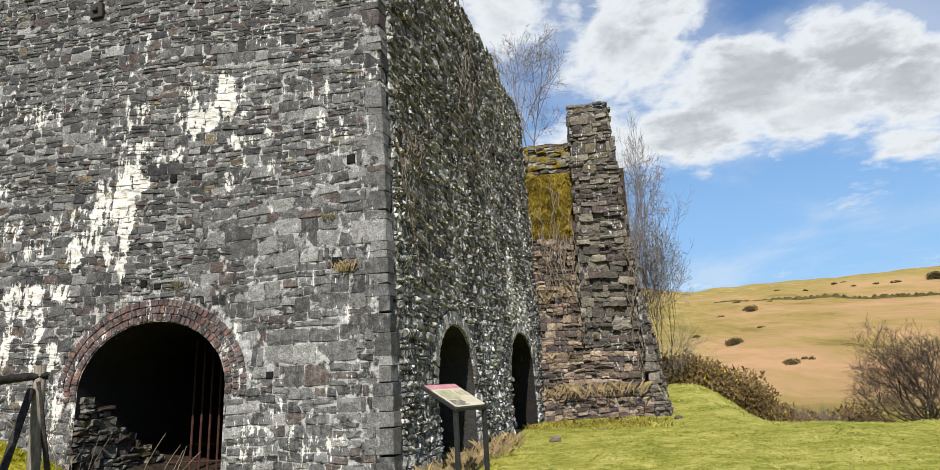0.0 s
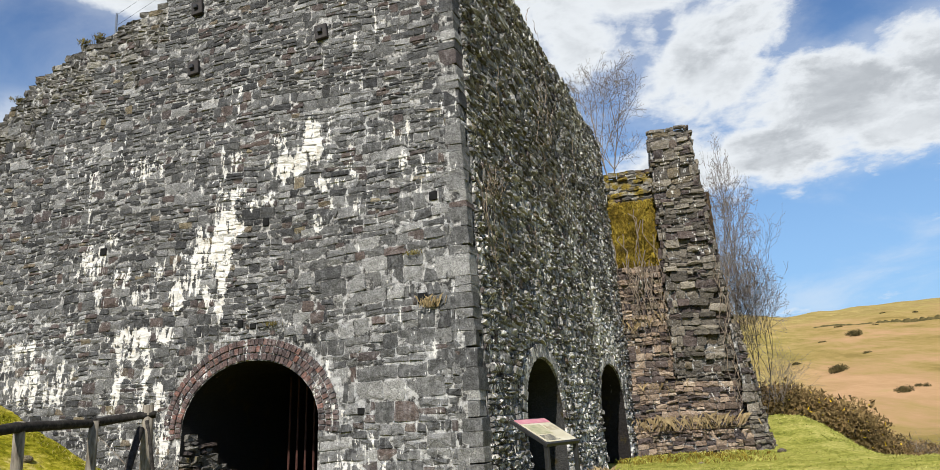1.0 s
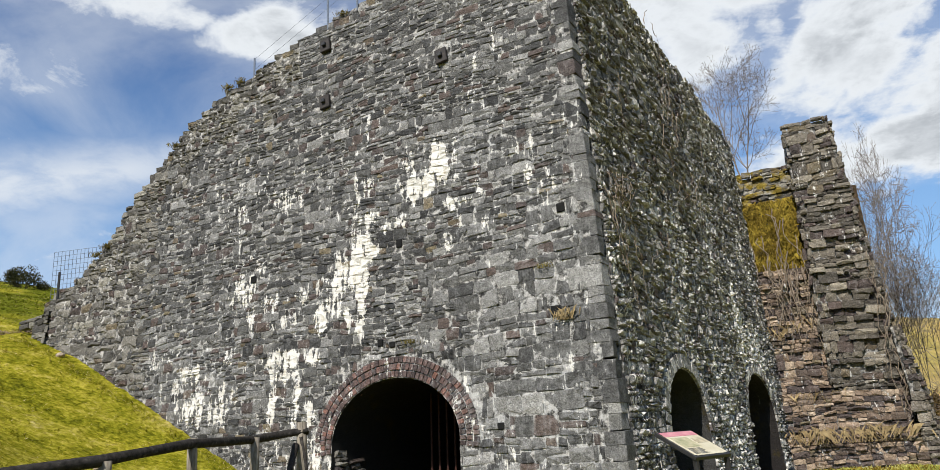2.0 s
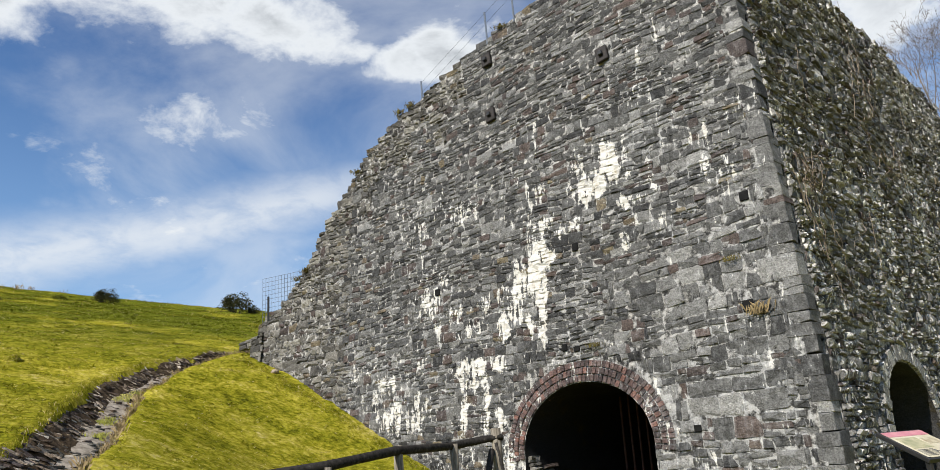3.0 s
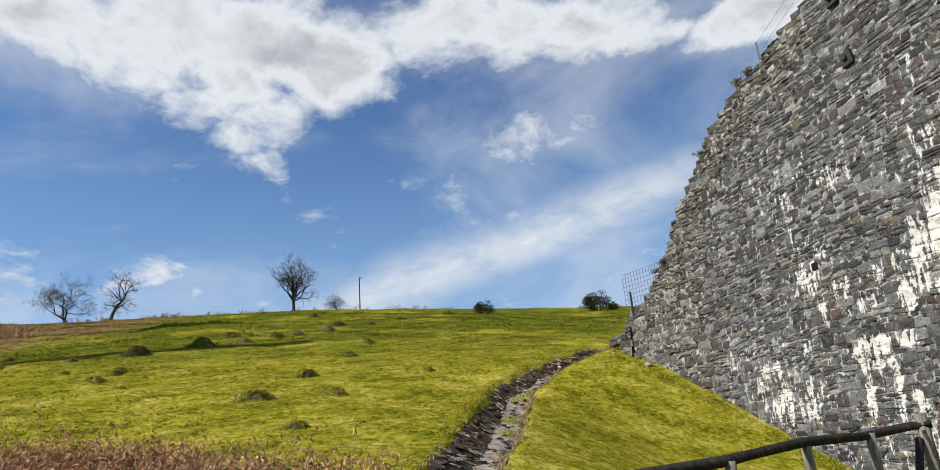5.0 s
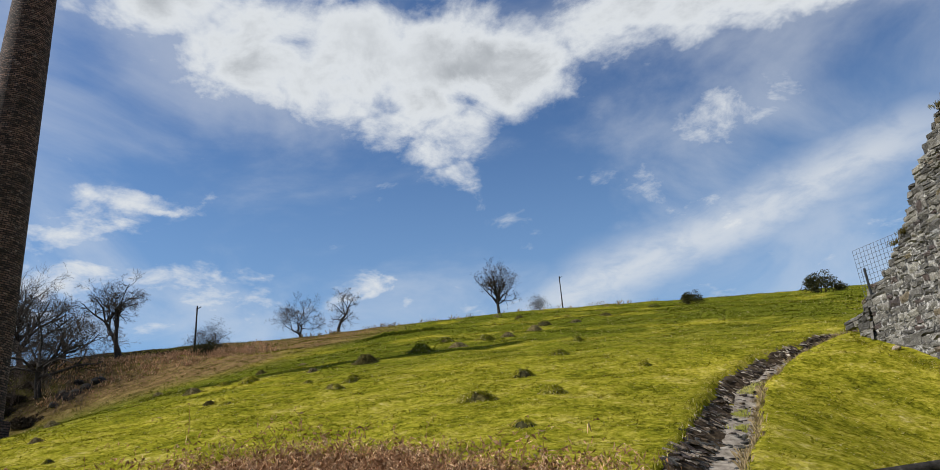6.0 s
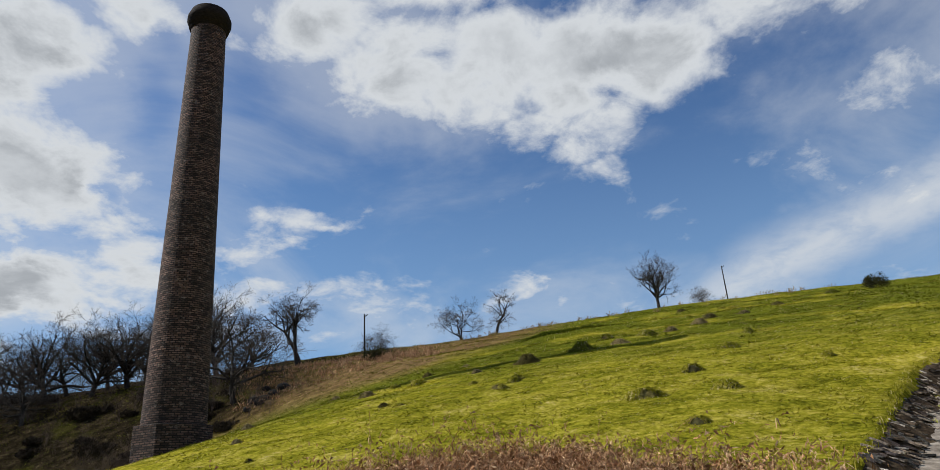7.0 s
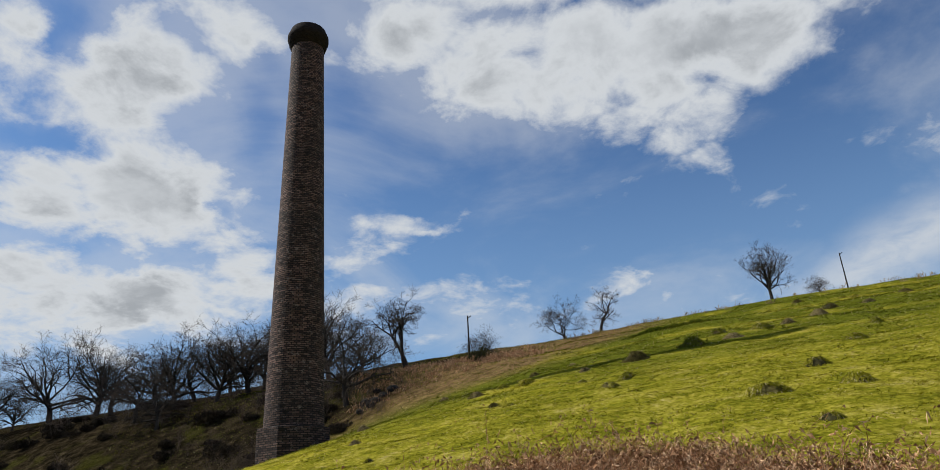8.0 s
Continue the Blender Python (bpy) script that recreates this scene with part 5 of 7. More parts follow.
def wire_fence():
    ob = tagged(new("wire_mesh_fence"), "thin steel mesh fence panel on dark angle posts", "fence")
    p0 = front.at(14.0, 0, -0.45)
    p1 = front.at(12.9, 0, -0.9)
    p0, p1 = Vector((p0[0], p0[1], 5.0)), Vector((p1[0], p1[1], 5.6))
    for p, z0, z1, name in ((p0, 4.6, 6.45, "post"), (p1, 5.2, 6.95, "post")):
        v, f = rod((p.x, p.y, z0), (p.x, p.y, z1), 0.03, sides=6)
        part(name, mesh_from(name, v, f, black_paint), ob)
    h = Heap()
    q0, q1 = p0 + Vector((-0.25, 0.02, 0)), p1 + Vector((0.5, 0.02, 0))
    for k in range(19):
        b = q0.lerp(q1, k / 18)
        h.add(*rod((b.x, b.y, 5.3), (b.x, b.y, 7.0), 0.006, sides=3))
    for k in range(15):
        z = 5.3 + 1.7 * k / 14
        h.add(*rod((q0.x, q0.y, z), (q1.x, q1.y, z), 0.006, sides=3))
    part("mesh_panel", h.mesh("mesh_panel", wire_steel), ob, "welded wire mesh")


wire_fence()


def top_fence():
    ob = tagged(new("strand_wire_fence"), "thin wire strands on slim grey posts along the kiln top", "fence")
    pts = []
    for u, tall in ((4.95, 0.75), (5.75, 0.6), (7.9, 0.4)):
        p = front.at(u, 0, -0.75)
        z = crest(u) - 0.25
        v, f = rod((p[0], p[1], z), (p[0], p[1], z + tall + 0.25), 0.022, sides=6)
        part("post", mesh_from("post", v, f, wire_steel), ob)
        pts.append(Vector((p[0], p[1], z + 0.25)) + Vector((0, 0, tall)))
    h = Heap()
    for drop in (0.03, 0.3):
        for a, b in zip(pts, pts[1:]):
            h.add(*rod(a - Vector((0, 0, drop)), b - Vector((0, 0, drop)), 0.003, sides=3))
    part("wires", h.mesh("wires", wire_steel), ob)


top_fence()


# ---------------------------------------------------------------- bare trees
def bare_tree(name, seed, tall, limbs=6, low=15, high=60, trunk=0.28, reach=0.5, crook=0.2, depth=5, stems=1, lean=0.0, thick=0.03, rise=0.06, kids=(5, 4, 4, 3)):
    """Trunk and limbs in one mesh, the fine twigs in another; the foot at the origin. Limbs leave the trunk between low and high degrees."""
    r = random.Random(seed)
    wood, fine = Heap(), Heap()
    least = 0.0009 * tall

    def grow(p, way, length, radius, level):
        n = 6 if level < 2 else 4 if level < 4 else 3
        pts, rad = [p], [radius]
        end = max(radius * (0.62 if level == 0 else 0.28), least)
        for k in range(n):
            bendy = crook * (0.5 if level == 0 else 1.0 if level < 3 else 0.65)
            way = (way + Vector((r.gauss(0, bendy), r.gauss(0, bendy), r.gauss(0, bendy * 0.8) + rise * (level > 0)))).normalized()
            p = p + way * (length / n)
            pts.append(p)
            rad.append(radius + (end - radius) * (k + 1) / n)
        if level >= 5:
            # the last twigs: slim bent blades
            side = way.cross(Vector((r.gauss(0, 1), r.gauss(0, 1), r.gauss(0, 1)))).normalized() * least * 0.6
            fine.add([pts[0] - side, pts[0] + side, pts[n // 2] + side, pts[n // 2] - side, pts[n]], [(0, 1, 2, 3), (3, 2, 4)])
            return
        v, f = tube(pts, rad, 8 if level < 1 else 6 if level < 2 else 4 if level < 3 else 3, r.uniform(0, 6))
        (wood if level < 3 else fine).add(v, f)
        if level > depth - 1:
            return
        if level == 0:
            turn = r.uniform(0, 6.283)
            for k in range(limbs):
                t = 1.0 if k < 2 else r.uniform(0.55, 1.0)
                i = min(n, int(t * n + 0.5))
                el = radians(r.uniform(high - 15, high + 15) if k < 2 else r.uniform(low, high))
                turn += 2.4 + r.gauss(0, 0.35)
                w = Vector((math.cos(turn) * math.cos(el), math.sin(turn) * math.cos(el), math.sin(el)))
                w = (w + way * 0.25).normalized()
                grow(pts[i], w, tall * reach * r.uniform(0.8, 1.15), rad[i] * r.uniform(0.55, 0.75), 1)
            return
        for k in range(kids[level - 1] + (r.random() < 0.5)):
            t = r.uniform(0.2, 1.0)
            i = max(1, min(n, int(t * n + 0.5)))
            side = Vector((r.gauss(0, 1), r.gauss(0, 1), r.gauss(0, 0.8)))
            side = (side - way * side.dot(way)).normalized()
            here = (pts[i] - pts[i - 1]).normalized()
            a = radians(r.uniform(28, 62))
            w = here * math.cos(a) + side * math.sin(a)
            grow(pts[i], w, length * (r.uniform(0.42, 0.68) if level < 3 else r.uniform(0.48, 0.74)) * (1.15 - 0.35 * t), max(rad[i] * r.uniform(0.5, 0.8), least), level + 1)

    for s in range(stems):
        w = Vector((lean + ((-0.24, 0.2)[s] if stems == 2 else r.gauss(0, 0.3) if stems > 1 else 0), r.gauss(0, 0.25 if stems > 1 else 0.05), 1)).normalized()
        grow(Vector((r.gauss(0, 0.12), r.gauss(0, 0.12), 0)) * (stems > 1) - Vector((0, 0, 0.25)), w, tall * trunk, tall * thick / math.sqrt(stems), 0)
    return wood.mesh(name, bark, False), fine.mesh(name + " twigs", twig, False)


def tree_thing(meshes, label, category="tree"):
    ob = tagged(new("bare_tree"), label, category)
    part("trunk", meshes[0], ob)
    part("crown", meshes[1], ob)
    return ob


def stand(ob, az, dist, size, turn, sink=0.1, group=""):
    g = at_ground(az, dist, sink)
    c = copy_thing(ob, Matrix.Translation(g) @ Matrix.Rotation(turn, 4, "Z") @ Matrix.Scale(size, 4))
    c.matrix_basis = Matrix.Translation(g) @ Matrix.Rotation(turn, 4, "Z") @ Matrix.Scale(size, 4)
    if group:
        c["group"] = group
    return c


def remove_thing(ob):
    for o in [*ob.children_recursive, ob]:
        bpy.data.objects.remove(o)


def woods():
    oak = [tree_thing(bare_tree("oak", sd, 10.0, 11, -4, 66, 0.24, 0.50, 0.22, rise=0.0, kids=(5, 4, 4, 3)), "bare spreading oak with crooked limbs on the wooded bank") for sd in (3, 8, 15, 19)]
    crooked = [tree_thing(bare_tree("oak", sd, 10.0, 9, -8, 60, 0.28, 0.50, 0.30, lean=ln, rise=0.0, kids=(5, 5, 4, 3)), "bare crooked low-limbed oak on the wooded bank") for sd, ln in ((5, 0.5), (9, -0.5))]
    round_top = tree_thing(bare_tree("ash", 21, 10.0, 12, 5, 75, 0.3, 0.46, 0.2, rise=0.05, kids=(5, 4, 4, 4)), "bare round-crowned tree on the hill crest")
    slim = tree_thing(bare_tree("ash", 27, 10.0, 6, 10, 70, 0.5, 0.38, 0.24, rise=0.03), "bare slender tree on the hill crest")
    thorn = tree_thing(bare_tree("thorn", 33, 10.0, 4, 15, 70, 0.3, 0.45, 0.28, stems=3, lean=-0.2), "bare many-stemmed thorn tree on the hill crest")
    twin = tree_thing(bare_tree("birch", 36, 10.0, 6, 25, 72, 0.5, 0.32, 0.22, stems=2, thick=0.035, rise=0.02, kids=(5, 4, 4, 4)), "bare tree with two crooked stems on the bank")
    low_thorn = tree_thing(bare_tree("thorn", 39, 10.0, 5, 5, 45, 0.18, 0.5, 0.3, stems=4, rise=0.0), "low bare thorn bush beside the pole")
    # skyline
    stand(round_top, 73.75, 78, 0.66, 1.1)
    stand(slim, 86.9, 76, 0.56, 0.2)
    stand(thorn, 89.7, 74, 0.55, 2.0)
    stand(twin, 102.6, 64, 0.8, 0.25)
    stand(low_thorn, 96.7, 66, 0.36, 0.7)
    stand(low_thorn, 70.4, 80, 0.24, 2.7)
    # the wood beyond the chimney
    for az, dist, size, turn, k in ((127.7, 96, 0.92, 0.3, 0), (122.4, 76, 0.60, 0.8, 4), (119.8, 77, 0.75, 4.0, 1), (117.0, 72, 0.66, 5.2, 2), (114.7, 72, 0.76, 0.9, 3), (112.6, 74, 0.78, 2.1, 0), (108.8, 64, 0.68, 2.2, 2), (107.4, 55, 0.66, 3.6, 5), (110.6, 68, 0.74, 1.0, 1), (106.3, 62, 0.45, 4.2, 3),
                                    (125.0, 98, 0.95, 2.5, 1), (124.0, 104, 0.9, 1.7, 3), (121.2, 88, 0.62, 0.6, 0), (118.5, 86, 0.66, 2.7, 5), (116.0, 84, 0.66, 5.0, 1), (113.6, 82, 0.7, 3.0, 2), (131.4, 98, 0.8, 1.9, 2), (134.5, 100, 0.95, 0.5, 0), (129.8, 112, 0.5, 2.9, 1), (121.0, 70, 0.5, 3.7, 4)):
        stand((oak + crooked)[k], az, dist, size * 1.28, turn, group="wood on the bank")
    # grey-brown brambles on the slope below the wood
    r = random.Random(17)
    bramble = tree_thing(bare_tree("bramble", 44, 3.0, 3, 10, 70, 0.3, 0.5, 0.25, 3, stems=5, thick=0.012, kids=(3, 2, 2)), "grey-brown leafless bramble thicket on the wooded bank", "bramble")
    bramble.name = "bramble_thicket"
    for o in bramble.children:
        o.data.materials[0] = bramble_twig
    for _ in range(45):
        az = r.uniform(107, 139)
        stand(bramble, az, r.uniform(76, 106), r.uniform(0.8, 1.9), r.uniform(0, 6), 0.2, "brambles under the wood")
    for _ in range(70):
        stand(bramble, r.uniform(113, 139), r.uniform(30, 52), r.uniform(0.45, 0.85), r.uniform(0, 6), 0.1, "brambles under the wood")
    for _ in range(70):
        az = r.uniform(104.5, 136)
        stand(bramble, az, r.uniform(46, 74), r.uniform(0.5, 1.1), r.uniform(0, 6), 0.1, "brambles under the wood")
    for ob in (*oak, *crooked, round_top, slim, thorn, twin, low_thorn, bramble):
        remove_thing(ob)
    # thin trees behind the kiln and the ruined wall
    birch = tagged(new("bare_birch"), "thin bare birch sapling growing on the kiln top", "tree")
    w, f = bare_tree("birch", 41, 10.0, 8, 40, 78, 0.5, 0.42, 0.13, stems=2, thick=0.010, rise=0.02, kids=(4, 3, 3, 2))
    w.materials[0] = f.materials[0] = birch_twig
    part("trunk", w, birch)
    part("crown", f, birch)
    birch.matrix_basis = Matrix.Translation((2.5, 26.4, 9.25)) @ Matrix.Diagonal((0.46, 0.46, 0.56, 1))
    second = tagged(copy_thing(birch, Matrix.Identity(4)), "thin bare birch sapling behind the ruined wall")
    second.matrix_basis = Matrix.Translation((6.2, 28.2, float(ground(6.2, 28.2)))) @ Matrix.Rotation(2.0, 4, "Z") @ Matrix.Diagonal((0.45, 0.45, 1.1, 1))
    shrub = tagged(new("bare_shrub"), "bare grey many-stemmed shrub beside the ruined wall", "shrub")
    w, f = bare_tree("shrub", 52, 7.6, 7, 50, 80, 0.42, 0.5, 0.10, 4, stems=6, thick=0.009, rise=0.05, kids=(4, 4, 2))
    f.materials[0] = birch_twig
    part("stem", w, shrub)
    part("crown", f, shrub)
    shrub.matrix_basis = Matrix.Translation((6.75, 26.9, float(ground(6.75, 26.9)))) @ Matrix.Diagonal((0.5, 0.5, 0.84, 1))
    oak_r = tagged(new("bare_tree"), "bare spreading brown tree at the meadow edge", "tree")
    w, f = bare_tree("field oak", 61, 6.5, 7, 5, 65, 0.22, 0.55, 0.26, stems=3, kids=(5, 5, 4, 3))
    f.materials[0] = bramble_twig
    part("trunk", w, oak_r)
    part("crown", f, oak_r)
    oak_r.matrix_basis = Matrix.Translation(at_ground(-31.5, 28, 0.1)) @ Matrix.Diagonal((0.74, 0.74, 0.72, 1))


woods()


# ---------------------------------------------------------------- poles
def pole(az, dist, tall, lean, label):
    g = at_ground(az, dist, 0.3)
    ob = tagged(new("utility_pole"), label, "pole")
    v, f = rod((0, 0, 0), (lean, 0, tall), 0.085, 0.06, 8)
    part("shaft", mesh_from("shaft", v, f, timber_dark, False), ob)
    v, f = rod((lean - 0.05, 0, tall - 0.3), (lean + 0.3, 0, tall - 0.02), 0.035, sides=6)
    part("cross_arm", mesh_from("cross_arm", v, f, timber_dark, False), ob)
    ob.matrix_basis = Matrix.Translation(g) @ Matrix.Rotation(radians(az), 4, "Z")


pole(68.55, 86, 5.1, 0.0, "leaning dark timber pole on the hill crest")
pole(97.6, 60, 4.3, 0.0, "dark timber pole behind the bank")


# ---------------------------------------------------------------- stream cut
gravel = simple("pale stream gravel", [(0.3, (0.11, 0.094, 0.074)), (0.5, (0.25, 0.215, 0.175)), (0.7, (0.40, 0.36, 0.30))], 7, 0.9, depth=0.02)
peat = simple("dark peat and root bank", [(0.3, (0.018, 0.013, 0.009)), (0.55, (0.06, 0.042, 0.026)), (0.75, (0.17, 0.13, 0.08))], 7, 0.95, depth=0.06)


def along_gully(step):
    """Points down the stream cut: x, y, half width, unit vector along, unit vector to its uphill bank."""
    out = []
    for (ax, ay, aw), (bx, by, bw) in zip(GULLY, GULLY[1:]):
        n = max(1, int(math.hypot(bx - ax, by - ay) / step))
        ux, uy = (bx - ax) / math.hypot(bx - ax, by - ay), (by - ay) / math.hypot(bx - ax, by - ay)
        out += [(ax + (bx - ax) * k / n, ay + (by - ay) * k / n, aw + (bw - aw) * k / n, (ux, uy), (-uy, ux)) for k in range(n)]
    return out


def stream_cut():
    ob = tagged(new("stream_cut"), "narrow stony stream cut with dark bank and pale gravel", "stream")
    pts = along_gully(0.15)
    r = random.Random(71)
    v, f = [], []
    for x, y, w, _, (nx, ny) in pts:
        for k in (-0.78, -0.55, -0.3, -0.05, 0.2):
            px, py = x + nx * w * k, y + ny * w * k
            v.append((px, py, float(ground(px, py)) + 0.03 + 0.015 * math.sin(px * 5) * math.sin(py * 7)))
    for i in range(len(pts) - 1):
        for k in range(4):
            f.append((i * 5 + k, i * 5 + k + 1, i * 5 + k + 6, i * 5 + k + 5))
    part("gravel_bed", mesh_from("gravel_bed", v, f, gravel, False), ob, "pale smooth gravel bed")
    # the uphill bank slopes down to the bed: peat, roots and small stones
    SECTION = ((-0.02, 0.0), (0.3, 0.07), (0.62, 0.16), (0.92, 0.25), (1.15, 0.29), (1.5, 0.24))
    v, f = [], []
    for i, (x, y, w, _, (nx, ny)) in enumerate(pts):
        bed = float(ground(x, y))
        lift = 0.07 * math.sin(i * 0.37) + 0.05 * math.sin(i * 1.3) + r.uniform(-0.04, 0.04)
        for k, up in SECTION:
            px, py = x + nx * w * (k + lift), y + ny * w * (k + lift)
            top = float(lie(px, py))
            z = min(bed + up, top + 0.015) + r.uniform(-0.02, 0.02) if k < 1.4 else float(ground(px, py)) - 0.04
            v.append((px, py, z))
    m = len(SECTION)
    for i in range(len(pts) - 1):
        for k in range(m - 1):
            f.append((i * m + k, i * m + k + 1, i * m + k + m + 1, i * m + k + m))
    part("peat_bank", mesh_from("peat_bank", v, f, peat, True), ob, "dark eroded bank of peat, roots and stones")
    rs = np.random.RandomState(4)
    shapes = [s * (1, 1, 2.2) for s in ROUGH_SHAPES]
    meshes = [mesh_from("stone", s.tolist(), STONE_FACES, stone_gully) for s in shapes[:16]]
    dark = [mesh_from("stone", s.tolist(), STONE_FACES, stone_wet) for s in shapes[16:32]]
    count = 0
    heap_v, heap_f = [], []
    for x, y, w, (ux, uy), (nx, ny) in along_gully(0.05):
        for _ in range(4):
            pick = r.random()
            if pick < 0.70:
                k = r.uniform(0.02, 1.15)
                size = r.uniform(0.03, 0.075)
                z = float(ground(x, y)) + float(np.interp(k, [q[0] for q in SECTION], [q[1] for q in SECTION])) + 0.01
                shape = Matrix.Rotation(-0.45 + r.gauss(0, 0.2), 4, "Y") @ Matrix.Diagonal((size * 2.6, size * 0.8, size * 1.2, 1))
                yaw = math.atan2(ny, nx) + r.gauss(0, 0.25)
            elif pick < 0.84:
                k = r.uniform(-0.7, 0.05)
                size = r.uniform(0.045, 0.095)
                z = float(ground(x + nx * w * k, y + ny * w * k)) + 0.04
                shape = Matrix.Diagonal((size * 1.2, size * 1.5, size * 1.8, 1))
                yaw = r.uniform(0, 6)
            elif pick < 0.90:
                k = -r.uniform(0.68, 0.95)
                size = r.uniform(0.02, 0.05)
                z = float(ground(x + nx * w * k, y + ny * w * k)) + 0.02
                shape = Matrix.Diagonal((size * 1.2, size * 1.8, size, 1))
                yaw = math.atan2(ny, nx)
            else:
                continue
            px, py = x + nx * w * k + r.uniform(-0.03, 0.03), y + ny * w * k + r.uniform(-0.03, 0.03)
            m = Matrix.Translation((px, py, z)) @ Matrix.Rotation(yaw, 4, "Z") @ shape
            if count < 300 and (px < -5.5) and pick > 0.35:
                o = part("stone", r.choice(dark if k < 0.05 or r.random() < 0.6 else meshes), ob)
                o.matrix_basis = m
                count += 1
            else:
                o = len(heap_v)
                heap_v.extend(tuple(m @ Vector(p)) for p in shapes[rs.randint(48)].tolist())
                heap_f.extend(tuple(i + o for i in fc) for fc in STONE_FACES)
    rest = part("rubble", mesh_from("rubble", heap_v, heap_f, stone_rubble), ob)
    rest["kind"] = "stuff"


stone_rubble = stone_material("dark bank stone", (0, 0, 0), (1, 0, 0), [], -0.16, [(0.0, (0.03, 0.02, 0.013)), (0.4, (0.11, 0.078, 0.05)), (0.75, (0.25, 0.20, 0.15)), (1.0, (0.48, 0.43, 0.36))], 0.3)
stone_wet = stone_material("dark wet stone", (0, 0, 0), (1, 0, 0), [], -0.2, [(c[0], tuple(k * 0.5 for k in c[1])) for c in BUFF], 0.2)


# ---------------------------------------------------------------- growth
def inside_kiln(x, y):
    v = (x - CORNER[0]) * FRONT_OUT[0] + (y - CORNER[1]) * FRONT_OUT[1]
    u = (x - CORNER[0]) * FRONT_U[0] + (y - CORNER[1]) * FRONT_U[1]
    s = (x - CORNER[0]) * FLANK_OUT[0] + (y - CORNER[1]) * FLANK_OUT[1]
    return (v < 0.03) & (u < END_U + 0.1) & (s < 0.03)


def blades(name, x, y, tall, wide, lean, mat, label, seed, category="grass"):
    """One triangle for each blade."""
    r = np.random.RandomState(seed)
    n = len(x)
    z = ground(x, y) - 0.01
    a = r.uniform(0, 6.283, n)
    dx, dy = np.cos(a) * wide, np.sin(a) * wide
    lx, ly = r.normal(0, 1, n) * lean * tall, r.normal(0, 1, n) * lean * tall
    p0 = np.stack([x - dx, y - dy, z], -1)
    p1 = np.stack([x + dx, y + dy, z], -1)
    p2 = np.stack([x + lx, y + ly, z + tall], -1)
    v = np.stack([p0, p1, p2], 1).reshape(-1, 3)
    me = fast_mesh(name, v, np.arange(n * 3).reshape(-1, 3), mat)
    return tagged(new(name, me), label, category, kind="stuff")


def scatter(n, az0, az1, d0, d1, seed, power=1.0):
    r = np.random.RandomState(seed)
    az = np.radians(r.uniform(az0, az1, n))
    d = d0 * (d1 / d0) ** (r.uniform(0, 1, n) ** power)
    x, y = -np.sin(az) * d, np.cos(az) * d
    keep = (~inside_kiln(x, y)) & (off_gully(x, y) > 1.02)
    return x[keep], y[keep], d[keep], r


def turf_growth():
    x, y, d, r = scatter(420000, 26, 124, 4.5, 75, 81)
    patch = 0.6 + 0.4 * waves(x, y, 2.6, 31) + 0.55 * waves(x, y, 0.45, 32)
    tall = (0.012 + 0.0014 * d) * np.clip(patch + r.uniform(0, 0.7, len(x)), 0.25, 2.0)
    blades("grass_turf", x, y, tall * 0.7, 0.003 + 0.0005 * d, 1.7, blade, "short tufted yellow-green hillside grass", 82)
    x, y, d, r = scatter(70000, -36, 4, 8.5, 34, 83)
    ok = (y < 23.0) | (x > 6.2)
    x, y, d = x[ok], y[ok], d[ok]
    tall = (0.012 + 0.0014 * d) * r.uniform(0.3, 1.2, len(x))
    blades("grass_turf", x, y, tall, 0.004 + 0.0006 * d, 1.3, meadow_blade, "bright green meadow grass before the ruined wall", 84)
    # brighter, ranker grass along the foot of the walls
    r = np.random.RandomState(85)
    u = r.uniform(5.0, 14.3, 5000)
    p = CORNER[None, :] + FRONT_U[None, :] * u[:, None] + FRONT_OUT[None, :] * np.abs(r.normal(0, 0.22, 5000))[:, None]
    k = ~inside_kiln(p[:, 0], p[:, 1])
    blades("grass_verge", p[k, 0], p[k, 1], r.uniform(0.02, 0.08, k.sum()), 0.007, 0.9, blade, "longer grass along the foot of the kiln wall", 86)


meadow_blade = simple("meadow grass", [(0.3, (0.14, 0.165, 0.03)), (0.5, (0.29, 0.29, 0.065)), (0.75, (0.52, 0.46, 0.18))], 0.5, 0.85, depth=0.0, rnd=0.6)
# mounds on the hillside: x, y, width
MOUNDS_NEAR = [
    (-13.4, 2.8, 0.71), (-10.3, 2.7, 0.44), (-13.1, 4.2, 0.48), (-16.4, 4.7, 0.57), (-26.7, 2.0, 0.95), (-20.5, 1.1, 0.41), (-28.8, 4.4, 0.99), (-34.6, 6.7, 0.9),
    (-29.7, 6.2, 0.88), (-32.2, 8.0, 0.85), (-33.7, 9.6, 0.66), (-36.6, 12.0, 0.99), (-40.2, 13.9, 0.87), (-20.3, 7.1, 0.62), (-24.1, 9.3, 0.48), (-15.2, 7.2, 0.37),
]
MOUNDS_CREST = [
    (-56.5, 17.6, 0.92), (-54.6, 14.8, 0.58), (-53.4, 19.7, 0.69), (-52.6, 20.2, 0.78), (-39.9, 15.8, 0.59), (-43.2, 19.3, 0.89), (-54.9, 29.2, 1.07),
]
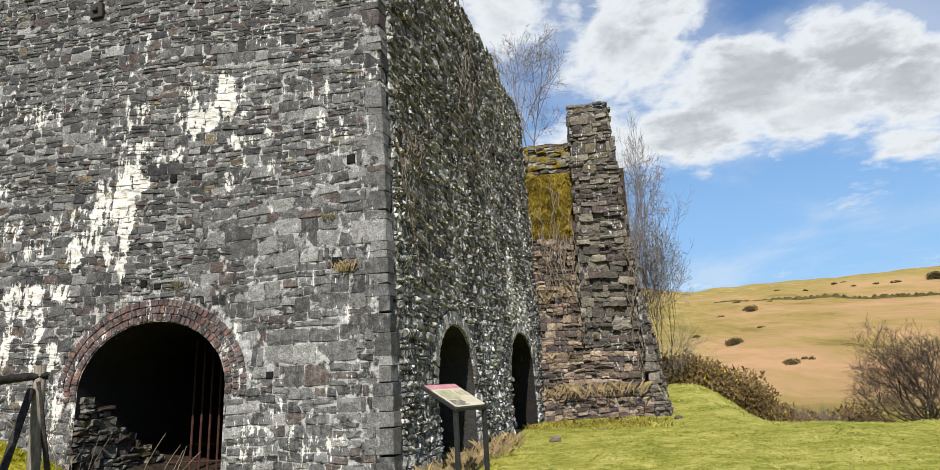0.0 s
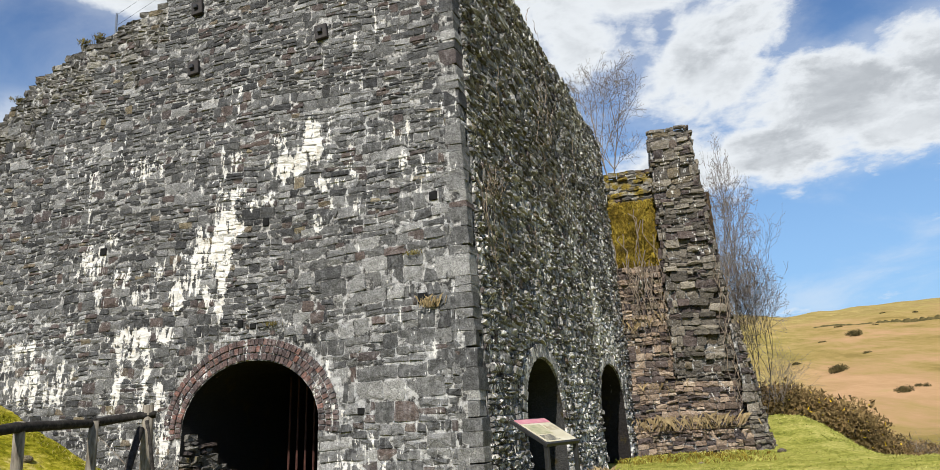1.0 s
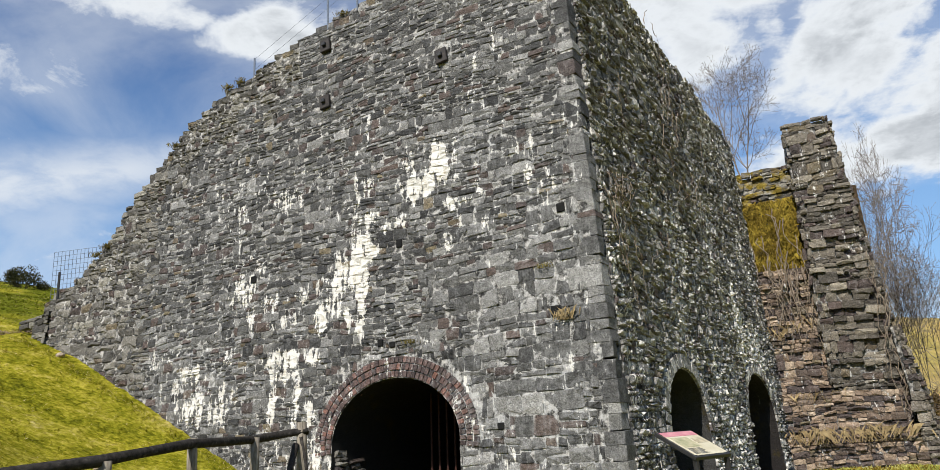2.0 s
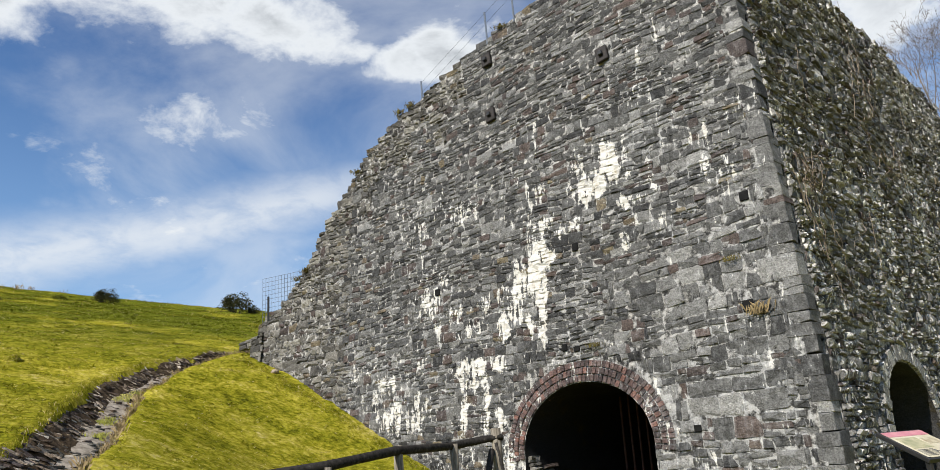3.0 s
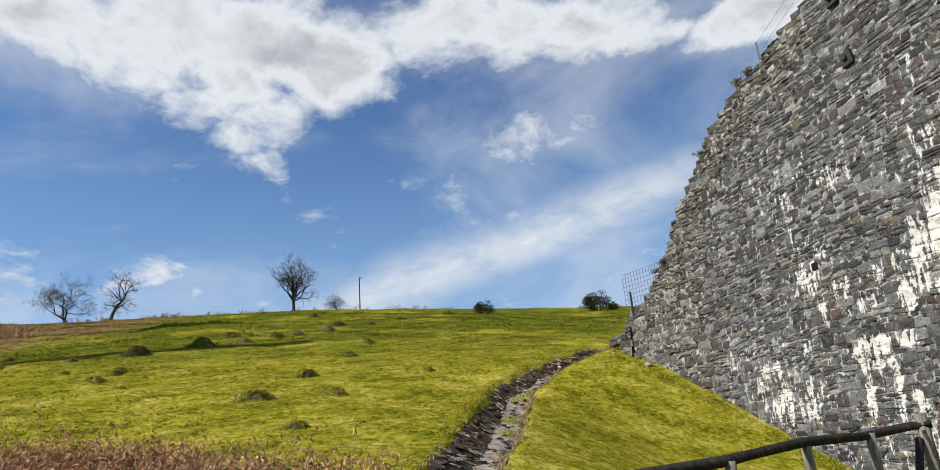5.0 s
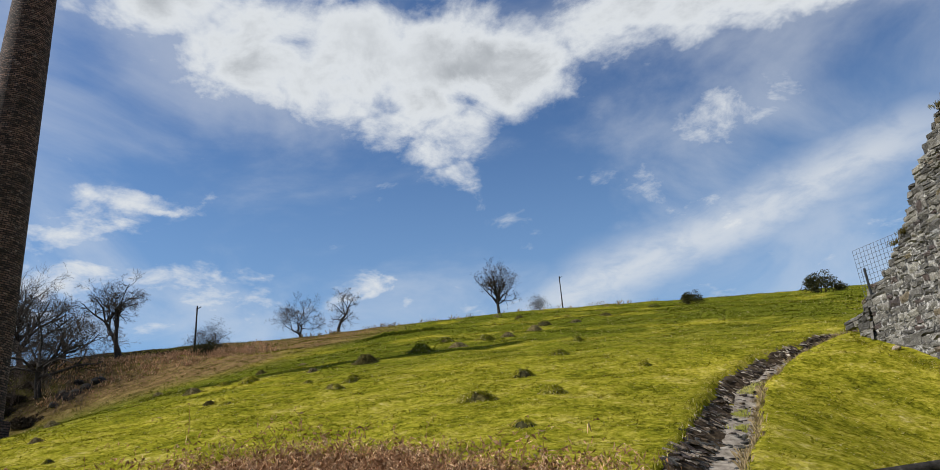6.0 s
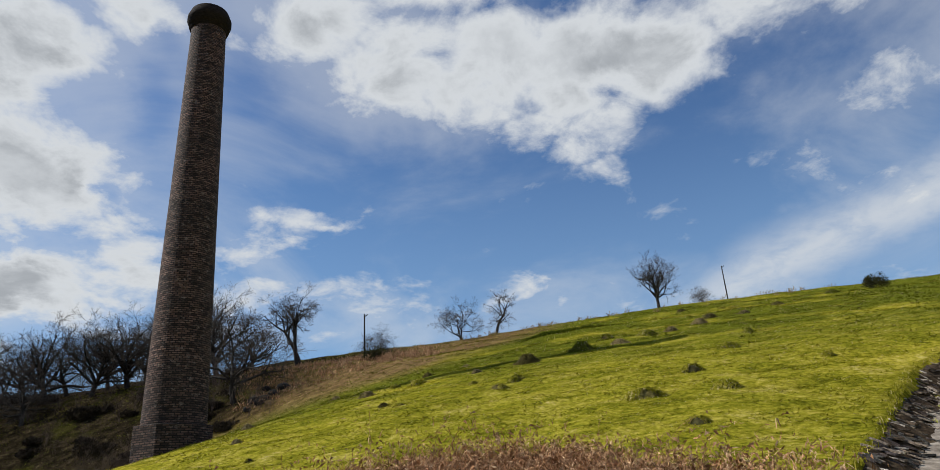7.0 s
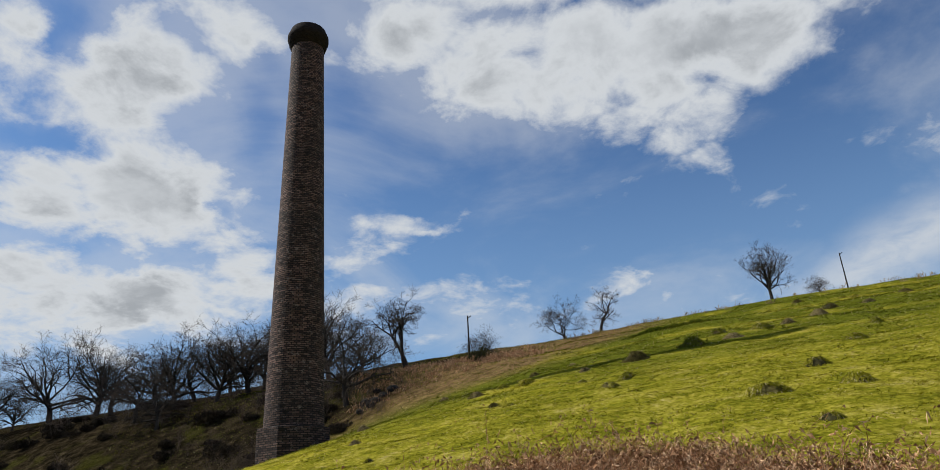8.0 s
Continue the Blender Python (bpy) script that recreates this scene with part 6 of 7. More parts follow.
MOUNDS_LOW = [
    (-25.5, 0.1, 0.43), (-22.1, -0.1, 0.3), (-19.1, 0.5, 0.54), (-31.5, -1.9, 0.48), (-26.2, -2.0, 0.75), (-33.4, -0.2, 0.34), (-20.2, 1.0, 0.4), (-19.3, -2.5, 0.32),
    (-18.5, -2.0, 0.28), (-25.2, -3.7, 0.55), (-16.9, -5.5, 0.29), (-23.5, -7.2, 0.45), (-13.4, -4.2, 0.2), (-38.4, -7.1, 0.52), (-26.8, -2.9, 0.5),
]


def mound_mesh(seed, soil, straw_mat):
    """A grassy hump, bare and dark where it has slumped, with long blades combed down its sides; one metre across."""
    r = random.Random(seed)
    v, f, kinds = [], [], []
    rings, sides = 5, 14
    for i in range(rings):
        q = 1 - i / rings
        for k in range(sides):
            a = 2 * math.pi * k / sides
            lump = 1 + 0.16 * math.sin(a * 2 + seed) + 0.1 * math.sin(a * 5 + seed * 3) + r.uniform(-0.07, 0.07)
            v.append((math.cos(a) * 0.5 * q * lump, math.sin(a) * 0.42 * q * lump, -0.06 + 0.34 * (1 - q ** 2.2) * (0.85 + 0.2 * math.sin(a + seed)) + r.uniform(-0.02, 0.02)))
    v.append((0.0, 0.0, 0.30))
    for i in range(rings - 1):
        for k in range(sides):
            f.append((i * sides + k, i * sides + (k + 1) % sides, (i + 1) * sides + (k + 1) % sides, (i + 1) * sides + k))
    f += [((rings - 1) * sides + k, (rings - 1) * sides + (k + 1) % sides, rings * sides) for k in range(sides)]
    kinds += [0] * len(f)
    bare = r.uniform(0, 6.283)
    for _ in range(900):
        a, q = r.uniform(0, 6.283), math.sqrt(r.random())
        if abs((a - bare + 3.1416) % 6.283 - 3.1416) < 0.6 and 0.2 < q < 0.8:
            continue
        x, y, z = math.cos(a) * 0.56 * q, math.sin(a) * 0.47 * q, max(-0.03, -0.04 + 0.33 * (1 - (q * 1.15) ** 2.2))
        ln, b, w = r.uniform(0.06, 0.2), a + r.gauss(0, 0.5), r.uniform(0.006, 0.014)
        dx, dy = math.cos(b), math.sin(b)
        up = r.uniform(0.02, 0.10)
        o = len(v)
        v += [(x - dy * w, y + dx * w, z), (x + dy * w, y - dx * w, z), (x + dx * ln * 0.5 + dy * w, y + dy * ln * 0.5 - dx * w, z + up), (x + dx * ln * 0.5 - dy * w, y + dy * ln * 0.5 + dx * w, z + up), (x + dx * ln, y + dy * ln, z + up - ln * 0.8)]
        f += [(o, o + 1, o + 2, o + 3), (o + 3, o + 2, o + 4)]
        kinds += [1, 1]
    me = mesh_from("grass_tussock", v, f, soil)
    me.materials.append(straw_mat)
    me.polygons.foreach_set("material_index", kinds)
    return me


def tussocks():
    meshes = [mound_mesh(k, b, m) for k, b, m in ((1, tussock_dark, tussock_brown), (2, tussock_brown, tussock_straw), (3, tussock_dark, blade), (4, tussock_brown, blade), (5, tussock_dark, tussock_straw), (6, tussock_brown, blade))]
    r = random.Random(19)
    for x, y, s in MOUNDS_NEAR + MOUNDS_CREST + MOUNDS_LOW:
        ob = tagged(new("grass_tussock", r.choice(meshes)), "dark brown grassy hump on the hillside turf", "tussock", "tussocks on the hillside")
        up = Vector((float(lie(x - 0.5, y) - lie(x + 0.5, y)), float(lie(x, y - 0.5) - lie(x, y + 0.5)), 1.0)).to_track_quat("Z", "Y").to_matrix().to_4x4()
        ob.matrix_basis = Matrix.Translation((x, y, float(ground(x, y)))) @ up @ Matrix.Rotation(r.uniform(0, 6), 4, "Z") @ Matrix.Diagonal((s * r.uniform(0.8, 1.05), s * r.uniform(0.75, 1.0), s * r.uniform(0.6, 1.0), 1))
    # dead bracken on the bank under the crest
    brown = []
    for _ in range(420):
        az = r.uniform(92, 107)
        brown.append(tuple(at_ground(az, r.uniform(50, 68))))
    straw("dead_bracken", "rust-brown dead bracken on the bank below the wood", brown, bracken_brown, 35, 14, 0.42, 0.45, 0.02)
    # straw tufts along the crest, and a strip of rank grass on the old field edge
    tufts = []
    for _ in range(90):
        az = r.uniform(60, 91)
        g = at_ground(az, r.uniform(72, 92))
        tufts.append(tuple(g))
    straw("straw_tuft", "pale straw tufts along the hill crest", tufts, dry_grass, 33, 16, 0.55, 0.3, 0.022)


tussock_straw = simple("straw tussock", [(0.3, (0.06, 0.048, 0.02)), (0.5, (0.22, 0.17, 0.08)), (0.7, (0.42, 0.34, 0.18))], 9, 0.9, depth=0.0, rnd=0.8)
tussock_dark = simple("dark tussock", [(0.3, (0.018, 0.016, 0.008)), (0.6, (0.055, 0.05, 0.018)), (0.8, (0.13, 0.12, 0.04))], 6, 0.9, depth=0.0, rnd=0.7)


def bracken():
    """Collapsed dead fronds: a stem with drooping leaflets on both sides."""
    r = random.Random(23)
    v, f = [], []
    for _ in range(14000):
        az, d = r.uniform(62, 110), r.uniform(5.8, 10.2)
        x, y = STAND[0] - math.sin(radians(az)) * d, STAND[1] + math.cos(radians(az)) * d
        if float(off_gully(x, y)) < 1.6:
            continue
        edge = float(np.interp(az, (62, 69, 76, 84, 93, 99, 110), (6.3, 6.9, 7.7, 9.0, 9.6, 9.2, 8.0))) + 0.25 * math.sin(az * 1.1)
        if d > edge + r.uniform(-0.25, 0.25):
            continue
        p = Vector((x, y, float(ground(x, y)) - 0.02))
        a = r.uniform(0, 6.283)
        way = Vector((math.cos(a), math.sin(a), r.uniform(0.5, 1.9))).normalized()
        n, ln = 9, r.uniform(0.45, 1.0) * (1.0 + 0.35 * float(waves(x, y, 0.9, 44)))
        side = way.cross(Vector((0, 0, 1))).normalized()
        for k in range(n):
            q = p + way * (ln / n)
            way = (way + Vector((r.gauss(0, 0.12), r.gauss(0, 0.12), -r.uniform(0.12, 0.36)))).normalized()
            o = len(v)
            v += [p - side * 0.004, p + side * 0.004, q]
            f.append((o, o + 1, o + 2))
            t = (1 - k / n) * r.uniform(0.02, 0.06)
            for sgn in (-1, 1):
                o = len(v)
                tip = q + side * sgn * t + Vector((r.gauss(0, 0.03), r.gauss(0, 0.03), r.gauss(-0.02, 0.04)))
                m = (q + tip) / 2 + way * 0.006 + Vector((0, 0, r.gauss(0.006, 0.012)))
                v += [q, m, tip, (q + tip) / 2 - way * 0.006]
                f += [(o, o + 1, o + 2), (o, o + 2, o + 3)]
            p = q
    tagged(new("dead_bracken", mesh_from("dead_bracken", v, f, bracken_brown)), "collapsed rust-brown dead bracken on the bank", "bracken", kind="stuff")


def leafy(name, seed, leaves, mat, wide=1.0, tall=0.8, leaf=0.05, lumps=9, bloom=0.0):
    """A low evergreen shrub: short woody stems and clumps of small leaves with gaps between."""
    r = random.Random(seed)
    h, stems, gold = Heap(), Heap(), Heap()
    for _ in range(lumps):
        a, q = r.uniform(0, 6.283), math.sqrt(r.random()) * wide * 0.75
        c = Vector((math.cos(a) * q, math.sin(a) * q, tall * r.uniform(0.25, 0.85) * (1 - 0.4 * q / wide)))
        stems.add(*rod((c.x * 0.3, c.y * 0.3, -0.1), c, 0.03 * wide, 0.01 * wide, 4))
        rad = r.uniform(0.22, 0.42) * wide
        for _ in range(leaves // lumps):
            d = Vector((r.gauss(0, 1), r.gauss(0, 1), r.gauss(0, 0.8))).normalized() * rad * r.uniform(0.55, 1.15)
            p = c + d
            if p.z < 0:
                p.z = abs(p.z) * 0.3
            t = Vector((r.gauss(0, 1), r.gauss(0, 1), r.gauss(0.6, 1))).normalized()
            s = t.cross(Vector((r.gauss(0, 1), r.gauss(0, 1), r.gauss(0, 1)))).normalized()
            ln = leaf * r.uniform(0.6, 1.5)
            (gold if r.random() < bloom else h).add([p - s * ln * 0.4, p + s * ln * 0.4, p + t * ln * 1.6], [(0, 1, 2)])
    out = [("stem", stems.mesh("stem", bark)), ("foliage", h.mesh("foliage", mat))]
    if bloom:
        out.append(("blossom", gold.mesh("blossom", yellow_bloom)))
    return out


def shrub_thing(kind, label, category="shrub", name="shrub"):
    ob = tagged(new(name), label, category)
    for n, me in kind:
        part(n, me, ob)
    return ob


def shrubs():
    gorse = [shrub_thing(leafy("gorse", s, 4200, gorse_leaf, 1.0, 0.9, 0.055, 16, b), "brown-green gorse bush on the bank beyond the meadow", name="gorse_bush") for s, b in ((1, 0.0), (2, 0.006), (3, 0.015))]
    r = random.Random(47)
    spots = [(-14.6, 32, 2.3), (-15.9, 31, 1.5), (-17.0, 30, 1.6), (-18.6, 29, 1.1), (-19.6, 28, 1.4), (-21.1, 27.5, 1.2), (-22.3, 27, 1.0), (-23.2, 26.5, 0.9), (-23.4, 26.5, 0.8), (-24.6, 27, 0.7), (-15.0, 36, 2.6), (-17.0, 36, 2.2),
             (-18.4, 34, 2.1), (-20.2, 33, 1.9), (-22.0, 32, 1.5), (-14.4, 31, 1.4), (-25.8, 28, 0.7), (-13.8, 34, 2.4), (-12.9, 31, 1.6), (-27.2, 30, 0.7), (-24.0, 31, 1.1), (-29.6, 29, 0.7), (-31.0, 30, 0.8), (-33.5, 29, 1.0)]
    for k, (az, d, s) in enumerate(spots):
        c = stand(gorse[k % 3 if s < 1.7 else k % 2], az, d, s, r.uniform(0, 6), 0.15, "gorse on the bank")
    for k in range(16):
        az = -14.2 - 14.0 * k / 15 + r.uniform(-0.5, 0.5)
        stand(gorse[k % 3], az, r.uniform(27.5, 36), r.uniform(0.7, 2.0) * (1.25 if k < 6 else 0.8), r.uniform(0, 6), 0.15, "gorse on the bank")
    pale = tree_thing(bare_tree("hawthorn", 71, 2.6, 4, 20, 75, 0.3, 0.5, 0.22, 3, stems=4, thick=0.012, kids=(4, 3, 2)), "pale leafless thorn bush among the gorse", "shrub")
    pale.name = "thorn_bush"
    for o in pale.children:
        o.data.materials[0] = birch_twig
    for az, d, s in ((-18.2, 33, 1.0), (-17.5, 34, 0.8), (-20.9, 31, 0.8), (-22.6, 29, 0.7), (-24.8, 28, 0.75), (-25.6, 28, 0.6), (-15.2, 30, 1.3)):
        stand(pale, az, d, s, r.uniform(0, 6), 0.1)
    remove_thing(pale)
    dark = shrub_thing(leafy("dark", 7, 2400, dark_leaf, 1.25, 1.7, 0.075, 17), "dark evergreen bush on the hillside", name="evergreen_bush")
    for az, d, s in ((49.9, 60, 1.2), (59.0, 70, 1.0), (48.6, 61, 0.55), (87.3, 82, 0.45), (96.9, 58, 0.9)):
        stand(dark, az, d, s, r.uniform(0, 6), 0.2)
    low = shrub_thing(leafy("low", 8, 1800, moor_leaf, 1.0, 0.55, 0.075, 11), "low dark gorse clump on the far moor", name="moor_bush")
    for az, d, s in ((-21.0, 190, 2.4), (-19.6, 120, 1.9), (-23.3, 90, 1.3), (-24.4, 93, 0.9), (-33.0, 230, 3.4), (-17.0, 140, 1.0), (-18.9, 180, 0.9), (-20.1, 215, 1.1), (-24.9, 230, 1.0), (-26.8, 235, 1.2), (-28.0, 225, 1.0), (-29.4, 228, 1.1), (-30.6, 225, 1.3), (-23.0, 238, 0.9), (-21.6, 150, 0.8), (-22.4, 205, 0.8), (-27.4, 240, 0.9)):
        stand(low, az, d, s, r.uniform(0, 6), 0.25)
    # scrub on the dark bank under the wood
    under = shrub_thing(leafy("scrub", 9, 2400, scrub_leaf, 1.0, 0.7, 0.085, 12), "dark leafless scrub on the wooded bank", name="scrub_bush")
    for k in range(80):
        az = r.uniform(107, 137)
        stand(under, az, r.uniform(44, 66), r.uniform(0.7, 1.5), r.uniform(0, 6), 0.3, "scrub under the wood")
    for k in range(50):
        az = r.uniform(119, 138)
        stand(under, az, r.uniform(58, 92), r.uniform(0.8, 1.6), r.uniform(0, 6), 0.3, "scrub under the wood")
    for ob in (*gorse, dark, under, low):
        remove_thing(ob)


moor_leaf = simple("moor gorse", [(0.3, (0.04, 0.036, 0.014)), (0.7, (0.12, 0.095, 0.04))], 1, 0.9, depth=0.0, rnd=0.7)
scrub_leaf = simple("dark scrub", [(0.3, (0.012, 0.010, 0.007)), (0.55, (0.04, 0.03, 0.02)), (0.75, (0.09, 0.07, 0.04))], 0.7, 0.95, depth=0.0, rnd=0.8)


def creepers():
    """Leafless stems that cling to the flank, and a tangle at the corner."""
    ob = tagged(new("dry_creeper"), "leafless pale creeper stems hanging on the kiln flank", "creeper")
    r = random.Random(61)

    def run(a, b, da, db, n, radius, wander=0.12, off=0.09):
        pts = []
        for k in range(n):
            pts.append(Vector(flank.at(a, b, off + r.uniform(-0.02, 0.04))))
            a, b = a + da / n + r.gauss(0, wander / 3), b + db / n + r.gauss(0, wander / 3)
        v, f = tube(pts, [radius * (1 - 0.7 * k / n) for k in range(n)], 4)
        part("stem", mesh_from("stem", v, f, dry_stem), ob)

    for _ in range(26):
        run(0.9 + r.gauss(0, 0.2), 5.55 + r.gauss(0, 0.2), r.gauss(0.3, 0.9), r.gauss(0.1, 0.5), 7, 0.009, 0.2, 0.16)
    for _ in range(5):
        run(0.8 + r.gauss(0, 0.2), 5.5, r.gauss(0.6, 0.3), -r.uniform(1.2, 2.6), 14, 0.010, 0.12, 0.1)
    for _ in range(20):
        run(5.2 + r.gauss(0, 0.8), 8.1 + r.gauss(0, 0.7), r.gauss(0.6, 1.6), r.gauss(0.8, 1.2), 8, 0.008, 0.3, 0.14)
    for _ in range(12):
        a, b = r.uniform(0.6, 12.5), r.uniform(5.0, 11.0)
        run(a, b, r.gauss(0, 0.5), -r.uniform(0.5, 1.8), 9, 0.007, 0.16)
    for _ in range(10):
        run(r.uniform(4.0, 12.5), 11.2, r.gauss(0.3, 0.5), r.uniform(0.3, 0.9), 6, 0.012, 0.2, 0.1)


def straw(name, label, spots, mat, seed, count, tall, spread, w=0.006):
    r = random.Random(seed)
    h = Heap()
    for x, y, z in spots:
        for _ in range(count):
            px, py = x + r.gauss(0, spread), y + r.gauss(0, spread * 0.6)
            t = r.uniform(0.4, 1.0) * tall
            lx, ly = r.gauss(0, 0.45) * t, r.gauss(0, 0.3) * t
            a = r.uniform(0, 3.14)
            h.add([(px - math.cos(a) * w, py - math.sin(a) * w, z - 0.03), (px + math.cos(a) * w, py + math.sin(a) * w, z - 0.03), (px + lx * 0.6, py + ly * 0.6, z + t * 0.7), (px + lx, py + ly, z + t * r.uniform(0.6, 1.0))], [(0, 1, 2), (1, 3, 2)])
    return tagged(new(name, h.mesh(name, mat)), label, "grass", kind="stuff")


def dry_growth():
    r = random.Random(88)
    edge = []
    for x, y, w, _, (nx, ny) in along_gully(0.09):
        k = -r.uniform(0.86, 1.05)
        px, py = x + nx * w * k, y + ny * w * k
        edge.append((px, py, float(ground(px, py))))
    straw("dry_grass", "pale straw hanging over the stream cut's lower edge", edge, dry_grass, 6, 9, 0.13, 0.04)
    rim = []
    for x, y, w, _, (nx, ny) in along_gully(0.04):
        k = r.uniform(1.08, 1.4)
        px, py = x + nx * w * k, y + ny * w * k
        rim.append((px, py, float(ground(px, py))))
    straw("grass_rim", "tufted grass overhanging the stream bank", rim, blade, 8, 4, 0.04, 0.06)
    wet = []
    for x, y, w, _, (nx, ny) in along_gully(0.05):
        if -13.6 < x < -12.7 or -11.6 < x < -11.0 or -10.3 < x < -9.9:
            k = r.uniform(-0.4, 0.15)
            px, py = x + nx * w * k, y + ny * w * k
            wet.append((px, py, float(ground(px, py)) + 0.03))
    straw("moss_patch", "bright green moss and grass in the stream bed", wet, meadow_blade, 7, 26, 0.07, 0.05)
    straw("dry_grass", "straw-coloured dry grass on the ruined wall's ledge", [(1.9 + 0.16 * k, 23.05 - 0.012 * k, 0.95) for k in range(20)], dry_grass, 1, 11, 0.55, 0.4)
    straw("dry_grass", "straw-coloured dry grass on the ruined wall's ledge", [(2.0 + 0.2 * k, 23.75, 2.1) for k in range(9)], dry_grass, 2, 9, 0.5, 0.4)
    straw("dry_grass", "dry grass hanging on the mossy recess ledge", [(1.9 + 0.2 * k, 23.95, 4.0 + 0.05 * k) for k in range(9)], dry_grass, 3, 12, 0.45, 0.3)
    foot = []
    for k in range(22):
        p = flank.at(0.15 + 0.3 * k, 0) + FLANK_OUT * r.uniform(0.1, 0.5)
        foot.append((p[0], p[1], float(ground(p[0], p[1]))))
    straw("dry_grass", "pale dry grass at the foot of the kiln flank", foot, dry_grass, 4, 22, 0.4, 0.16)
    # tufts rooted in the wall
    for u, z, t in ((0.82, 3.36, 0.2), (3.62, 3.35, 0.07), (1.1, 4.25, 0.07), (8.25, 10.0, 0.12), (8.6, 9.95, 0.13), (12.2, 6.75, 0.12), (12.6, 6.6, 0.12), (5.3, 10.75, 0.1), (10.2, 8.9, 0.1)):
        p = front.at(u, z, 0.06)
        straw("wall_tuft", "small grass tuft rooted in the kiln wall", [tuple(p)], dry_grass if u < 1 else tussock_brown, int(u * 10), 70, t, 0.07)
    # stems before the arch
    ob = tagged(new("bramble_bush"), "thin dry bramble stems before the kiln arch", "bramble")
    for k in range(16):
        p = front.at(r.uniform(3.2, 5.6), 0, r.uniform(0.2, 0.9))
        z = float(ground(p[0], p[1]))
        a = Vector((p[0], p[1], z))
        b = a + Vector((r.gauss(0, 0.5), r.gauss(0, 0.2), r.uniform(0.5, 1.1)))
        v, f = rod(a, b, 0.008, 0.004, 4, 0.12, k, 5)
        part("stem", mesh_from("stem", v, f, dry_stem), ob)


def ruin_growth():
    """Moss mat in the recess, dry stems hanging from it, and a mossy bank at the wall's foot."""
    r = random.Random(37)
    h = Heap()
    for _ in range(9000):
        x, z = r.uniform(1.95, 3.78), 6.15 + 2.45 * r.random() ** 0.9
        y = 24.62 - 0.1 * (x - 1.2) - r.uniform(0.1, 0.26)
        w, t = r.uniform(0.012, 0.03), r.uniform(0.05, 0.2)
        a = r.gauss(0, 0.5)
        h.add([(x - w, y, z), (x + w, y + r.gauss(0, 0.02), z + r.gauss(0, 0.02)), (x + math.sin(a) * t, y - r.uniform(0.02, 0.08), z - math.cos(a) * t)], [(0, 1, 2)])
    tagged(new("moss_mat", h.mesh("moss_mat", moss_leaf)), "thick yellow-brown moss mat on the recessed wall", "moss", kind="stuff")
    ob = tagged(new("hanging_creeper"), "dry leafless creeper stems hanging down the ruined wall", "creeper")
    for k in range(46):
        x, z = (r.gauss(2.85, 0.35), r.uniform(5.2, 8.2)) if k < 30 else (r.uniform(5.1, 5.5), r.uniform(2.0, 6.5))
        y = 23.85 if k < 30 else 23.35
        pts, n = [Vector((x, y - r.uniform(0.05, 0.2), z))], 9
        for _ in range(n):
            pts.append(pts[-1] + Vector((r.gauss(0, 0.07), r.gauss(0, 0.03), -r.uniform(0.1, 0.3))))
        v, f = tube(pts, [0.016 * (1 - 0.06 * i) for i in range(n + 1)], 4)
        part("stem", mesh_from("stem", v, f, dry_stem), ob)
    bank = []
    for _ in range(70):
        x = r.uniform(1.6, 5.2)
        y = 22.9 - 0.1 * (x - 1.0) - abs(r.gauss(0, 0.9))
        bank.append((x, y, float(ground(x, y))))
    straw("moss_bank", "tufted mossy grass bank at the ruined wall's foot", bank, moss_leaf, 12, 40, 0.16, 0.2)
    straw("moss_bank", "tufted mossy grass bank at the ruined wall's foot", bank[::2], meadow_blade, 13, 40, 0.18, 0.2)


moss_leaf = simple("yellow-brown moss", [(0.3, (0.045, 0.032, 0.008)), (0.5, (0.15, 0.105, 0.016)), (0.72, (0.30, 0.225, 0.035))], 3, 0.9, depth=0.0, rnd=0.8)


def loose_rocks():
    r = random.Random(14)
    for x, y, s, dark in ((-8.6, 10.9, 0.22, True), (-9.1, 9.2, 0.14, False), (-13.9, 12.8, 0.2, False), (1.75, 17.6, 0.28, False), (3.4, 20.5, 0.2, False), (5.9, 22.0, 0.26, False), (-6.9, 10.3, 0.2, False)):
        bm = bmesh.new()
        bmesh.ops.create_icosphere(bm, subdivisions=2, radius=s * 0.5)
        for v in bm.verts:
            v.co *= 1 + 0.35 * noise.noise(v.co * 6 / s * 0.3 + Vector((x, y, 0)))
            v.co.z *= 0.65
        ob = tagged(new("loose_rock", bm_mesh("loose_rock", bm, stone_gully if not dark else stone_wet)), "loose weathered rock lying in the grass", "rock")
        ob.matrix_basis = Matrix.Translation((x, y, float(ground(x, y)) + s * 0.12))


def lynchet():
    """A low steep step in the turf along an old field edge."""
    v, f = [], []
    n = 60
    for k in range(n + 1):
        t = k / n
        x, y = -47.5 - 6.5 * t - 0.5 * math.sin(t * 3.1), 3.2 + 10.5 * t
        tall = 0.5 * math.sin(math.pi * min(1.0, 0.06 + t * 0.97)) ** 0.6 * (0.85 + 0.15 * math.sin(k * 1.7))
        ux, uy = -math.sin(UPHILL), math.cos(UPHILL)
        z = float(ground(x, y))
        v += [(x, y, z - 0.1), (x + ux * 0.1, y + uy * 0.1, z + tall * 0.6), (x + ux * 0.3, y + uy * 0.3, z + tall), (x + ux * 2.4, y + uy * 2.4, float(ground(x + ux * 2.4, y + uy * 2.4)) - 0.02)]
    for k in range(n):
        f += [(k * 4 + j, k * 4 + 4 + j, k * 4 + 5 + j, k * 4 + 1 + j) for j in range(3)]
    tagged(new("field_bank", mesh_from("field_bank", v, f, turf, False)), "low steep turf step along an old field edge", "bank", kind="structure")


